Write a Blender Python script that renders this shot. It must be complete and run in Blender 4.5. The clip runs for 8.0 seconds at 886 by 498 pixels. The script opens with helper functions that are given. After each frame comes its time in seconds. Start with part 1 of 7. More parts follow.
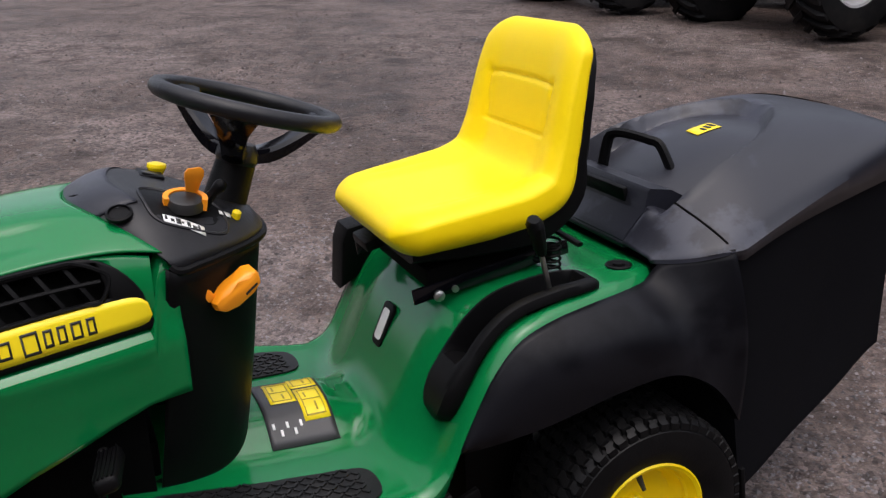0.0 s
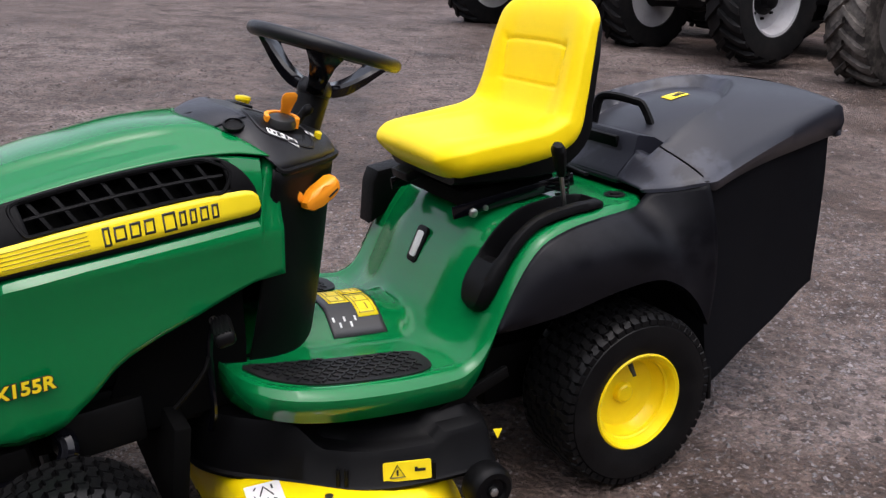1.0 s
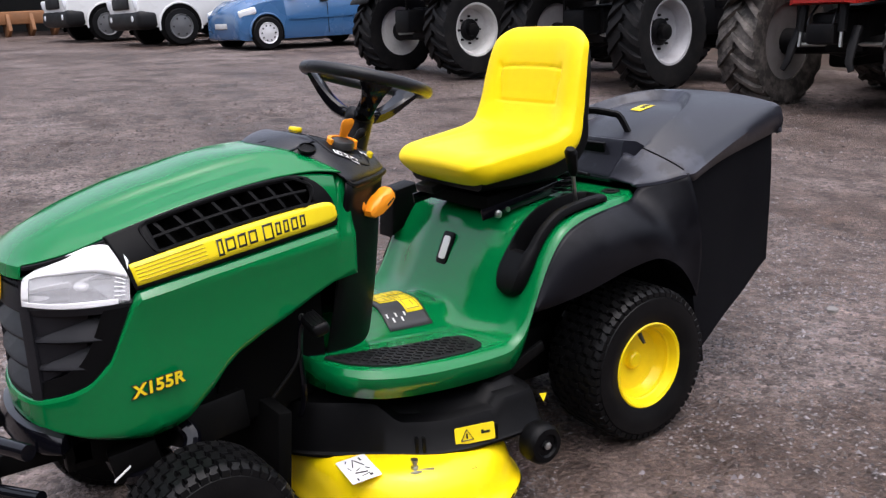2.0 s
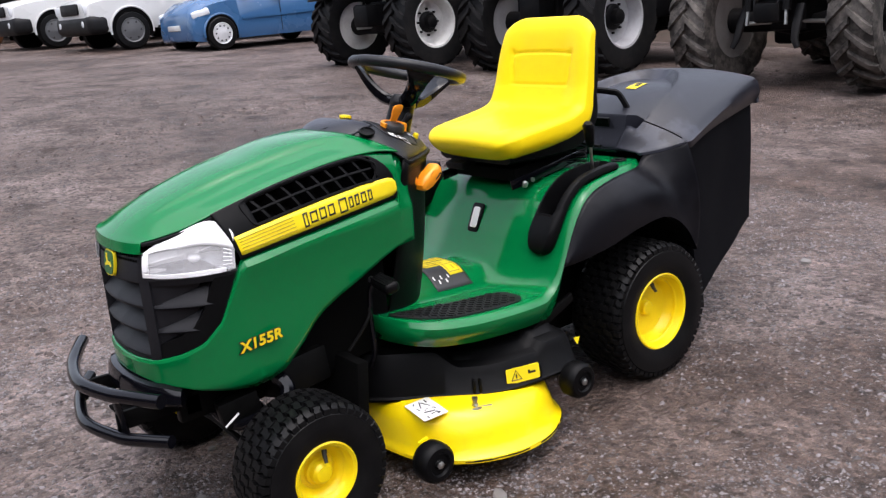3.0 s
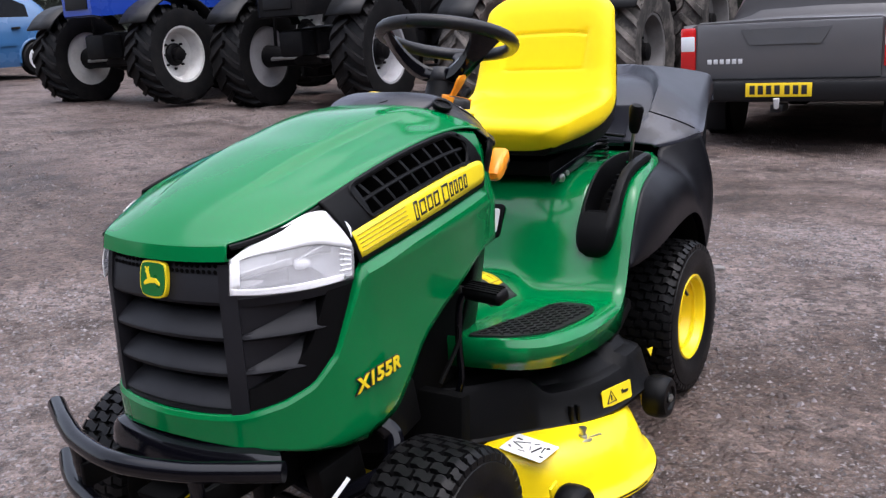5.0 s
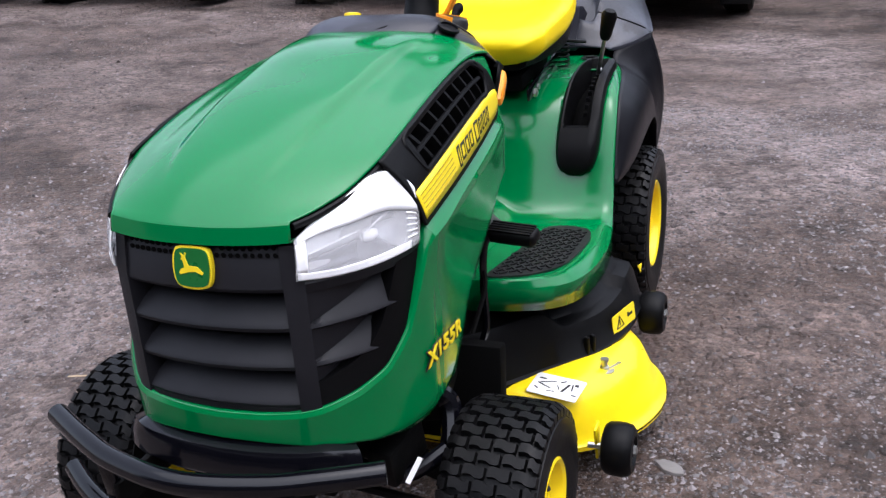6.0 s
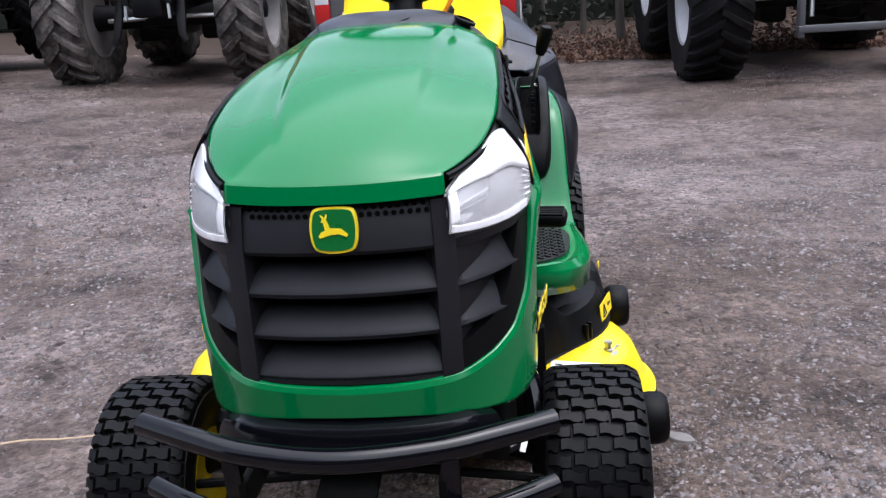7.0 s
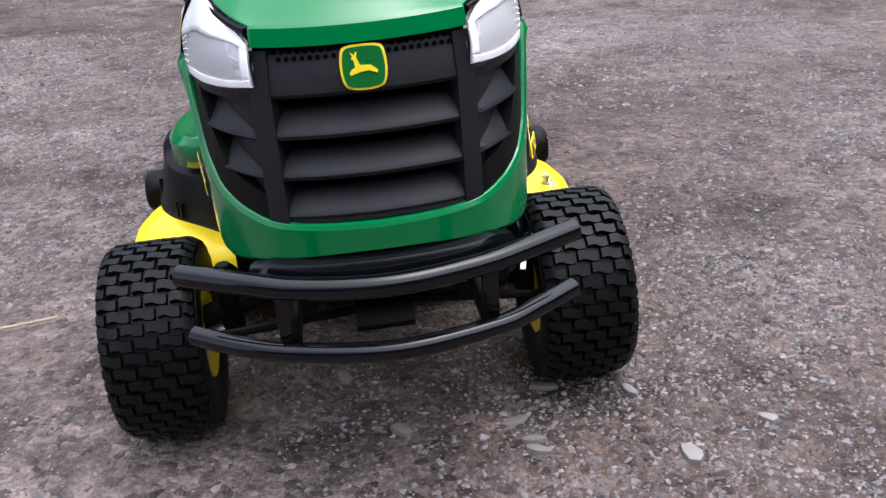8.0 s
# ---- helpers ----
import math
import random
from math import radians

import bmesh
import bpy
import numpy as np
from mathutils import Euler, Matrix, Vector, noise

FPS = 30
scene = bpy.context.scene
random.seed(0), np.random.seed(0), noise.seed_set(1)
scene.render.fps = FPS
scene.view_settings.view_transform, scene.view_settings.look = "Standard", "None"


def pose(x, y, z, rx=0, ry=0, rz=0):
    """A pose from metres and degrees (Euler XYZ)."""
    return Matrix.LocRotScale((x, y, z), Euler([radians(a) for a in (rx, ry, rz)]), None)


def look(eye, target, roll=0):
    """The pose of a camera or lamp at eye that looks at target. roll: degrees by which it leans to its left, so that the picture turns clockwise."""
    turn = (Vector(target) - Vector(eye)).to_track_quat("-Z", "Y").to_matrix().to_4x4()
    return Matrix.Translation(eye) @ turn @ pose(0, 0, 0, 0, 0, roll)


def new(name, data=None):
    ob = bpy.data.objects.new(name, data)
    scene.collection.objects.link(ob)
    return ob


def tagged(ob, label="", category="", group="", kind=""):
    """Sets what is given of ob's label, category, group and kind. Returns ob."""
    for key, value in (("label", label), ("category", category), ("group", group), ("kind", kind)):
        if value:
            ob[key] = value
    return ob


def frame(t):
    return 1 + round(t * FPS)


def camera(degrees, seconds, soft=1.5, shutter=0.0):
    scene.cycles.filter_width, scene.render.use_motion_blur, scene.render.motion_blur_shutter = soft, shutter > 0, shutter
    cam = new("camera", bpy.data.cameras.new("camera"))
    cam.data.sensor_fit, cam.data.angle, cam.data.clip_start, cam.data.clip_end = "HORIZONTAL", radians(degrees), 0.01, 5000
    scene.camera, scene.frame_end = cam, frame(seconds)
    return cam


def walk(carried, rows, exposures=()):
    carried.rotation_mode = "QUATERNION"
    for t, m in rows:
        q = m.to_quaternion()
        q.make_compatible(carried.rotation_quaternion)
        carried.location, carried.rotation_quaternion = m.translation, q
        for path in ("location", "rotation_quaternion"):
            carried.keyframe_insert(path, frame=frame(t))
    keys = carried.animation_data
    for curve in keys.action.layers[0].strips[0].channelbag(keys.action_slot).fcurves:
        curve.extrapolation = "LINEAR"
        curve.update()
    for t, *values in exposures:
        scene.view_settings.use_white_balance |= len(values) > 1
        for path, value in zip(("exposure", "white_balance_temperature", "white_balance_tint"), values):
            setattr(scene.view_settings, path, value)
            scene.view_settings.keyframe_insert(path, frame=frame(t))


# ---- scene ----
cam = camera(51.0, 8.0, soft=1.3)
PATH = [
    (0, (0.932, 1.632, 1.296), (0.194, -0.109, 0.647), -2.3),
    (0.5, (1.165, 1.764, 1.243), (0.295, 0.055, 0.676), -0.8),
    (1, (1.336, 1.91, 1.204), (0.433, 0.228, 0.607), 0.3),
    (1.5, (1.573, 1.983, 1.186), (0.597, 0.317, 0.664), 0.3),
    (1.7, (1.67, 1.997, 1.179), (0.636, 0.36, 0.677), -0.9),
    (2.8, (2.068, 2.157, 1.223), (0.914, 0.61, 0.7), -5.0),
    (3, (2.171, 2.154, 1.217), (0.999, 0.62, 0.692), -5.1),
    (3.5, (2.406, 2.024, 1.188), (1.141, 0.566, 0.663), -5.9),
    (4, (2.46, 1.75, 1.123), (1.103, 0.369, 0.623), -5.2),
    (4.2, (2.425, 1.582, 1.113), (1.008, 0.26, 0.622), -5.5),
    (5.3, (2.474, 1.074, 1.043), (0.81, 0.098, 0.517), -3.2),
    (5.5, (2.441, 0.979, 1.079), (0.765, 0.069, 0.475), -3.6),
    (6, (2.471, 0.763, 1.143), (0.748, 0.059, 0.412), -4.6),
    (6.5, (2.621, 0.493, 1.102), (0.754, 0.081, 0.517), -6.1),
    (7, (2.647, 0.25, 1.004), (0.745, 0.067, 0.415), -3.8),
    (7.5, (2.689, 0.09, 0.969), (0.839, 0.069, 0.211), -3.0),
    (8, (2.736, -0.042, 0.989), (0.941, 0.146, 0.128), -4.8),
]
walk(cam, [(t, look(eye, target, roll)) for t, eye, target, roll in PATH],
     exposures=[(0.0, 0.53, 6500, 15), (0.5, 0.64, 6450, 15), (1.0, 0.81, 6400, 15), (1.5, 0.97, 6300, 15), (3.0, 1.05, 6350, 14), (3.5, 1.12, 6250, 14), (4.2, 1.17, 6200, 15), (5.5, 1.11, 6080, 15), (6.5, 1.16, 5980, 14), (7.5, 1.24, 5970, 13), (8.0, 1.34, 6030, 13)])


# ---- light ----
world = bpy.data.worlds.new("overcast_sky")
scene.world = world
world.use_nodes = True
wn, wl = world.node_tree.nodes, world.node_tree.links
sky = wn.new("ShaderNodeTexSky")
sky.sky_type, sky.sun_disc = "NISHITA", False
sky.sun_elevation, sky.sun_rotation = radians(76), radians(10)
sky.air_density, sky.dust_density, sky.ozone_density = 1.0, 4.0, 1.0
grey = wn.new("ShaderNodeHueSaturation")
grey.inputs["Saturation"].default_value = 0.45
wl.new(sky.outputs[0], grey.inputs["Color"])
wl.new(grey.outputs[0], wn["Background"].inputs["Color"])
wn["Background"].inputs["Strength"].default_value = 0.165
sun_data = bpy.data.lights.new("sun", "SUN")
sun_data.energy, sun_data.angle, sun_data.color = 1.05, radians(110), (1.0, 0.985, 0.975)
sun = new("sun", sun_data)
sun.matrix_world = look((0.35, 2.0, 8.0), (0, 0, 0))


# ---- materials ----
def material(name, colour, rough=0.5, metal=0.0, vary=0.12, scale=8.0, fine=0.0, fine_scale=220.0, bump=0.0, bump_scale=300.0,
             coat=0.0, dust=None, dust_amount=0.0, dust_scale=5.0, dust_soft=0.27, dust_from=0.45, spec=0.5, rough_vary=0.1, random_amount=0.0):
    """A surface with variation at two scales, fine relief, and optional dust or stains in soft patches."""
    m = bpy.data.materials.new(name)
    m.use_nodes = True
    n, l = m.node_tree.nodes, m.node_tree.links
    b = n["Principled BSDF"]
    tc = n.new("ShaderNodeTexCoord")
    big = n.new("ShaderNodeTexNoise")
    big.inputs["Scale"].default_value, big.inputs["Detail"].default_value = scale, 5.0
    l.new(tc.outputs["Object"], big.inputs["Vector"])
    ramp = n.new("ShaderNodeMix")
    ramp.data_type = "RGBA"
    lo = tuple(max(0.0, c * (1 - vary)) for c in colour)
    hi = tuple(min(1.0, c * (1 + vary)) for c in colour)
    ramp.inputs["A"].default_value, ramp.inputs["B"].default_value = (*lo, 1), (*hi, 1)
    l.new(big.outputs["Fac"], ramp.inputs["Factor"])
    out = ramp.outputs["Result"]
    if fine > 0:
        small = n.new("ShaderNodeTexNoise")
        small.inputs["Scale"].default_value, small.inputs["Detail"].default_value = fine_scale, 3.0
        l.new(tc.outputs["Object"], small.inputs["Vector"])
        mul = n.new("ShaderNodeMix")
        mul.data_type, mul.blend_type = "RGBA", "OVERLAY"
        mul.inputs["Factor"].default_value = fine
        l.new(out, mul.inputs["A"])
        l.new(small.outputs["Color"], mul.inputs["B"])
        bw = n.new("ShaderNodeRGBToBW")
        l.new(small.outputs["Color"], bw.inputs[0])
        l.new(bw.outputs[0], mul.inputs["B"])
        out = mul.outputs["Result"]
    if dust is not None:
        patch = n.new("ShaderNodeTexNoise")
        patch.inputs["Scale"].default_value, patch.inputs["Detail"].default_value, patch.inputs["Roughness"].default_value = dust_scale, 8.0, 0.65
        l.new(tc.outputs["Object"], patch.inputs["Vector"])
        cut = n.new("ShaderNodeMapRange")
        cut.inputs["From Min"].default_value, cut.inputs["From Max"].default_value = dust_from, dust_from + dust_soft
        cut.inputs["To Max"].default_value = dust_amount
        l.new(patch.outputs["Fac"], cut.inputs["Value"])
        mix = n.new("ShaderNodeMix")
        mix.data_type = "RGBA"
        mix.inputs["B"].default_value = (*dust, 1)
        l.new(cut.outputs["Result"], mix.inputs["Factor"])
        l.new(out, mix.inputs["A"])
        out = mix.outputs["Result"]
    if random_amount > 0:
        info = n.new("ShaderNodeObjectInfo")
        geo = n.new("ShaderNodeNewGeometry")
        add = n.new("ShaderNodeMath")
        add.operation = "ADD"
        l.new(info.outputs["Random"], add.inputs[0])
        l.new(geo.outputs["Random Per Island"], add.inputs[1])
        fract = n.new("ShaderNodeMath")
        fract.operation = "FRACT"
        l.new(add.outputs[0], fract.inputs[0])
        span = n.new("ShaderNodeMapRange")
        span.inputs["To Min"].default_value, span.inputs["To Max"].default_value = 1 - random_amount, 1 + random_amount
        l.new(fract.outputs[0], span.inputs["Value"])
        hsv = n.new("ShaderNodeHueSaturation")
        l.new(span.outputs["Result"], hsv.inputs["Value"])
        l.new(out, hsv.inputs["Color"])
        out = hsv.outputs[0]
    l.new(out, b.inputs["Base Color"])
    rr = n.new("ShaderNodeMapRange")
    rr.inputs["To Min"].default_value, rr.inputs["To Max"].default_value = max(0.02, rough - rough_vary), min(1.0, rough + rough_vary)
    l.new(big.outputs["Fac"], rr.inputs["Value"])
    l.new(rr.outputs["Result"], b.inputs["Roughness"])
    b.inputs["Metallic"].default_value = metal
    b.inputs["Specular IOR Level"].default_value = spec
    b.inputs["Coat Weight"].default_value = coat
    b.inputs["Coat Roughness"].default_value = 0.06
    if bump > 0:
        grain = n.new("ShaderNodeTexNoise")
        grain.inputs["Scale"].default_value, grain.inputs["Detail"].default_value = bump_scale, 4.0
        l.new(tc.outputs["Object"], grain.inputs["Vector"])
        bp = n.new("ShaderNodeBump")
        bp.inputs["Strength"].default_value, bp.inputs["Distance"].default_value = bump, 0.002
        l.new(grain.outputs["Fac"], bp.inputs["Height"])
        l.new(bp.outputs[0], b.inputs["Normal"])
    return m


GREEN = material("green_paint", (0.0, 0.150, 0.038), 0.14, vary=0.06, scale=5, bump=0.012, bump_scale=18, spec=0.44, rough_vary=0.04)
YELLOW = material("yellow_paint", (0.9215, 0.679, 0), 0.32, spec=0.3, vary=0.05, scale=6, bump=0.04, bump_scale=120, coat=0.2, dust=(0.30, 0.22, 0.06), dust_amount=0.10, dust_scale=9)
VINYL = material("yellow_vinyl", (0.9506, 0.6984, 0), 0.42, vary=0.03, scale=5, bump=0.10, bump_scale=700, rough_vary=0.05, spec=0.25)
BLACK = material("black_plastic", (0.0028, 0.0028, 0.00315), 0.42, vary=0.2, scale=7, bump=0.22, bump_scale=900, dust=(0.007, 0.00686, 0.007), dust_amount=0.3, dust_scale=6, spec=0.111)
GRILLE = material("grille_plastic", (0.0095, 0.0095, 0.0120), 0.5, vary=0.15, scale=9, bump=0.2, bump_scale=900, dust=(0.020, 0.020, 0.0245), dust_amount=0.35, dust_scale=8, spec=0.27)
FENDER = material("charcoal_plastic", (0.0028, 0.0028, 0.0042), 0.36, vary=0.15, scale=4, bump=0.15, bump_scale=700, dust=(0.0182, 0.0182, 0.0224), dust_amount=0.25, dust_scale=5.5, dust_soft=0.08, spec=0.136)
LID = material("weathered_charcoal_plastic", (0.0135, 0.0142, 0.0205), 0.36, vary=0.25, scale=3, bump=0.15, bump_scale=700, dust=(0.055, 0.059, 0.080), dust_amount=0.5, dust_scale=3.2, dust_soft=0.05, dust_from=0.53, spec=0.378)
FABRIC = material("black_fabric", (0.0040, 0.0040, 0.0052), 0.9, spec=0.06, vary=0.2, scale=5, fine=0.3, fine_scale=500, bump=0.5, bump_scale=900)
# black metal parts, and the painted gloom inside grille, vents, arches and slots
DARK = material("black_metal_and_gloom", (0.0016, 0.0016, 0.0016), 0.8, spec=0.06, vary=0.3, scale=12)
GLOSS = material("black_gloss_paint", (0.0022, 0.0022, 0.0036), 0.13, spec=0.36, vary=0.2, scale=8, coat=0.0, bump=0.08, bump_scale=60, rough_vary=0.06)
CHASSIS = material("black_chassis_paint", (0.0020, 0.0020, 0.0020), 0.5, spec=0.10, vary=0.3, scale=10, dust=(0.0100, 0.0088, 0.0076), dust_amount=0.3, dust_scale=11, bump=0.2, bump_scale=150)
RUBBER = material("turf_tyre_rubber", (0.0042, 0.0042, 0.00455), 0.42, spec=0.14, vary=0.25, scale=14, bump=0.3, bump_scale=250, dust=(0.0182, 0.0168, 0.0161), dust_amount=0.3, dust_scale=14)
SIDEWALL = material("tyre_sidewall_rubber", (0.0035, 0.0035, 0.00385), 0.55, spec=0.153, vary=0.25, scale=8, bump=0.15, bump_scale=200)
MAT = material("rubber_footmat", (0.007, 0.00735, 0.0077), 0.5, spec=0.255, vary=0.2, scale=10, bump=0.2, bump_scale=300, dust=(0.028, 0.0259, 0.0238), dust_amount=0.4, dust_scale=12)
ORANGE = material("orange_plastic", (0.95, 0.32, 0.010), 0.38, vary=0.05, scale=10, bump=0.1, bump_scale=500)
KNOB = material("yellow_plastic", (0.90, 0.68, 0.0), 0.35, vary=0.04, scale=10)
STEEL = material("galvanised_steel", (0.52, 0.52, 0.50), 0.35, metal=1.0, vary=0.15, scale=40, bump=0.1, bump_scale=300)
WHITE = material("white_plastic_label", (0.78, 0.78, 0.76), 0.45, vary=0.05, scale=30)
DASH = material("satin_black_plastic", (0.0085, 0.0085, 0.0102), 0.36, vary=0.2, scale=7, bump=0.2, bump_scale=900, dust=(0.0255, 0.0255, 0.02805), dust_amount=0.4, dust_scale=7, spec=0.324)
STICKER = material("yellow_warning_film", (0.95, 0.73, 0.01), 0.35, vary=0.04, scale=20)
INK = material("black_print", (0.015, 0.015, 0.015), 0.45, vary=0.1, scale=30)
FADED = material("ochre_print", (0.45, 0.32, 0.02), 0.45, vary=0.1, scale=30)
SLATE = material("dark_grey_film", (0.035, 0.035, 0.037), 0.4, vary=0.1, scale=20)
LIME = material("yellow_print", (0.86, 0.66, 0.01), 0.4, vary=0.05, scale=20)
EMBLEM = material("deep_green_badge", (0.003, 0.125, 0.022), 0.3, vary=0.05, scale=20, coat=0.3)
CHROME = material("lamp_reflector", (0.95, 0.95, 0.97), 0.18, metal=0.12, vary=0.05, scale=20, rough_vary=0.05)
LAMP_GREY = material("shaded_lamp_reflector", (0.30, 0.30, 0.32), 0.3, vary=0.15, scale=40, metal=0.1)
HAZE = material("frosted_lamp_rim", (0.95, 0.95, 0.96), 0.25, vary=0.03, scale=20, coat=0.5)


def clear_plastic(name):
    m = bpy.data.materials.new(name)
    m.use_nodes = True
    n, l = m.node_tree.nodes, m.node_tree.links
    gl = n.new("ShaderNodeBsdfGlossy")
    gl.inputs["Roughness"].default_value = 0.12
    tr = n.new("ShaderNodeBsdfTransparent")
    tr.inputs["Color"].default_value = (0.95, 0.95, 0.96, 1)
    fr = n.new("ShaderNodeFresnel")
    fr.inputs["IOR"].default_value = 1.28
    mix = n.new("ShaderNodeMixShader")
    l.new(fr.outputs[0], mix.inputs[0])
    l.new(tr.outputs[0], mix.inputs[1])
    l.new(gl.outputs[0], mix.inputs[2])
    # white diffuse haze mixed in to brighten the lamp
    hz = n.new("ShaderNodeBsdfDiffuse")
    hz.inputs["Color"].default_value = (0.95, 0.95, 0.96, 1)
    mix2 = n.new("ShaderNodeMixShader")
    mix2.inputs[0].default_value = 0.20
    l.new(mix.outputs[0], mix2.inputs[1])
    l.new(hz.outputs[0], mix2.inputs[2])
    l.new(mix2.outputs[0], n["Material Output"].inputs["Surface"])
    n.remove(n["Principled BSDF"])
    return m


LENS = clear_plastic("clear_lamp_lens")


# ---- building helpers ----
def spline(points, n, closed=False):
    """n points along a smooth curve through the given ones, evenly spaced in length."""
    p = np.array(points, float)
    k = len(p)
    dense = []
    for i in range(k if closed else k - 1):
        a, b, c, d = (p[(i + o) % k] if closed else p[min(max(i + o, 0), k - 1)] for o in (-1, 0, 1, 2))
        for t in np.linspace(0, 1, 24, endpoint=False):
            dense.append(0.5 * (2 * b + (c - a) * t + (2 * a - 5 * b + 4 * c - d) * t * t + (3 * b - a - 3 * c + d) * t ** 3))
    dense.append(p[0] if closed else p[-1])
    dense = np.array(dense)
    s = np.concatenate([[0], np.cumsum(np.linalg.norm(np.diff(dense, axis=0), axis=1))])
    q = np.linspace(0, s[-1], n + 1)[:-1] if closed else np.linspace(0, s[-1], n)
    return np.stack([np.interp(q, s, dense[:, j]) for j in range(p.shape[1])], axis=1)


def table(x, pairs):
    xs, ys = zip(*pairs)
    return float(np.interp(x, xs, ys))


def smooth(x, a, b):
    t = min(max((x - a) / (b - a), 0.0), 1.0)
    return t * t * (3 - 2 * t)


def grid(bm, rows, close_u=False, close_v=False, keep=None):
    """Quads over rows of points."""
    vs = [[bm.verts.new(p) for p in r] for r in rows]
    nu, nv = len(vs), len(vs[0])
    for i in range(nu if close_u else nu - 1):
        for j in range(nv if close_v else nv - 1):
            if keep is None or keep(i, j):
                a, b, c, d = vs[i][j], vs[(i + 1) % nu][j], vs[(i + 1) % nu][(j + 1) % nv], vs[i][(j + 1) % nv]
                bm.faces.new((a, b, c, d))
    return vs


def cap(bm, ring):
    bm.faces.new(ring)


def tube(bm, pts, r, n=10, flat=1.0, caps=True):
    """A round bar swept along points; r may change from point to point; flat squashes it along the second axis."""
    p = np.array(pts, float)
    k = len(p)
    rs = np.full(k, r, float) if np.isscalar(r) else np.array(r, float)
    t = np.gradient(p, axis=0)
    t /= np.linalg.norm(t, axis=1)[:, None]
    ref = np.array((0, 0, 1.0)) if abs(t[0][2]) < 0.9 else np.array((1.0, 0, 0))
    u = np.cross(t[0], ref)
    u /= np.linalg.norm(u)
    rows = []
    for i in range(k):
        u = u - t[i] * (u @ t[i])
        u /= np.linalg.norm(u)
        w = np.cross(t[i], u)
        rows.append([p[i] + rs[i] * (math.cos(a) * u + flat * math.sin(a) * w) for a in np.linspace(0, 2 * math.pi, n, endpoint=False)])
    vs = grid(bm, rows, close_v=True)
    if caps:
        cap(bm, vs[0]), cap(bm, vs[-1])


def lathe(bm, profile, n=32, centre=(0, 0, 0), axis="y"):
    """Profile rows of (radius, place along the axis) turned round the axis."""
    rows = []
    for r, a in profile:
        ring = []
        for k in range(n):
            c, s = math.cos(2 * math.pi * k / n), math.sin(2 * math.pi * k / n)
            q = {"y": (r * c, a, r * s), "z": (r * c, r * s, a), "x": (a, r * c, r * s)}[axis]
            ring.append((q[0] + centre[0], q[1] + centre[1], q[2] + centre[2]))
        rows.append(ring)
    vs = grid(bm, rows, close_v=True)
    if profile[0][0] > 1e-4:
        cap(bm, vs[0])
    if profile[-1][0] > 1e-4:
        cap(bm, vs[-1])


def box(bm, size, m=None, bevel=0.0, seg=2):
    """A box of that size round the origin of m, with rounded edges."""
    out = bmesh.ops.create_cube(bm, size=1.0)
    for v in out["verts"]:
        v.co = Vector((v.co.x * size[0], v.co.y * size[1], v.co.z * size[2]))
    if bevel > 0:
        edges = list({e for v in out["verts"] for e in v.link_edges})
        res = bmesh.ops.bevel(bm, geom=edges, offset=bevel, segments=seg, affect="EDGES", profile=0.5)
        verts = list({v for f in res["faces"] for v in f.verts})
        seen, stack = set(), list(verts)
        while stack:
            v = stack.pop()
            if v in seen:
                continue
            seen.add(v)
            stack.extend(e.other_vert(v) for e in v.link_edges)
        verts = list(seen)
    else:
        verts = out["verts"]
    if m is not None:
        for v in verts:
            v.co = m @ v.co
    return verts


def prism(bm, outline, depth, m=None, bevel=0.0):
    """A flat outline in x, y drawn out to depth along z."""
    low = [bm.verts.new((x, y, 0)) for x, y in outline]
    high = [bm.verts.new((x, y, depth)) for x, y in outline]
    faces = [bm.faces.new(low[::-1]), bm.faces.new(high)]
    k = len(outline)
    for i in range(k):
        faces.append(bm.faces.new((low[i], low[(i + 1) % k], high[(i + 1) % k], high[i])))
    verts = set(low + high)
    if bevel > 0:
        res = bmesh.ops.bevel(bm, geom=list(faces[1].edges), offset=bevel, segments=2, affect="EDGES", profile=0.5)
        verts |= {v for f in res["faces"] for v in f.verts}
        verts = {v for v in verts if v.is_valid}
    if m is not None:
        for v in verts:
            v.co = m @ v.co


def rounded(w, h, r, n=5):
    """The outline of a rounded rectangle."""
    pts = []
    for cx, cy, a0 in ((w / 2 - r, h / 2 - r, 0), (-w / 2 + r, h / 2 - r, 90), (-w / 2 + r, -h / 2 + r, 180), (w / 2 - r, -h / 2 + r, 270)):
        for k in range(n):
            a = radians(a0 + 90 * k / (n - 1))
            pts.append((cx + r * math.cos(a), cy + r * math.sin(a)))
    return pts


def part(name, bm, mats, parent=None, label="", angle=35, thick=0.0, kind="", flip=False):
    """Links a bmesh as one mesh object under a thing or a part."""
    bmesh.ops.recalc_face_normals(bm, faces=bm.faces)
    me = bpy.data.meshes.new(name)
    bm.to_mesh(me)
    bm.free()
    for m in (mats if isinstance(mats, (list, tuple)) else [mats]):
        me.materials.append(m)
    me.polygons.foreach_set("use_smooth", [True] * len(me.polygons))
    me.set_sharp_from_angle(angle=radians(angle))
    ob = new(name, me)
    if parent is not None:
        ob.parent = parent
    if thick > 0:
        s = ob.modifiers.new("thickness", "SOLIDIFY")
        s.thickness, s.offset = thick, 0.0
    return tagged(ob, label=label, kind=kind)


def thing(name, label, category, m=None, group=""):
    ob = new(name)
    if m is not None:
        ob.matrix_world = m
    return tagged(ob, label=label, category=category, group=group)


def frame_at(place, along, up):
    """A matrix whose x runs along, z towards up, at a place."""
    x = Vector(along).normalized()
    z = Vector(up)
    z = (z - x * z.dot(x)).normalized()
    y = z.cross(x)
    r = Matrix((x, y, z)).transposed().to_4x4()
    r.translation = Vector(place)
    return r

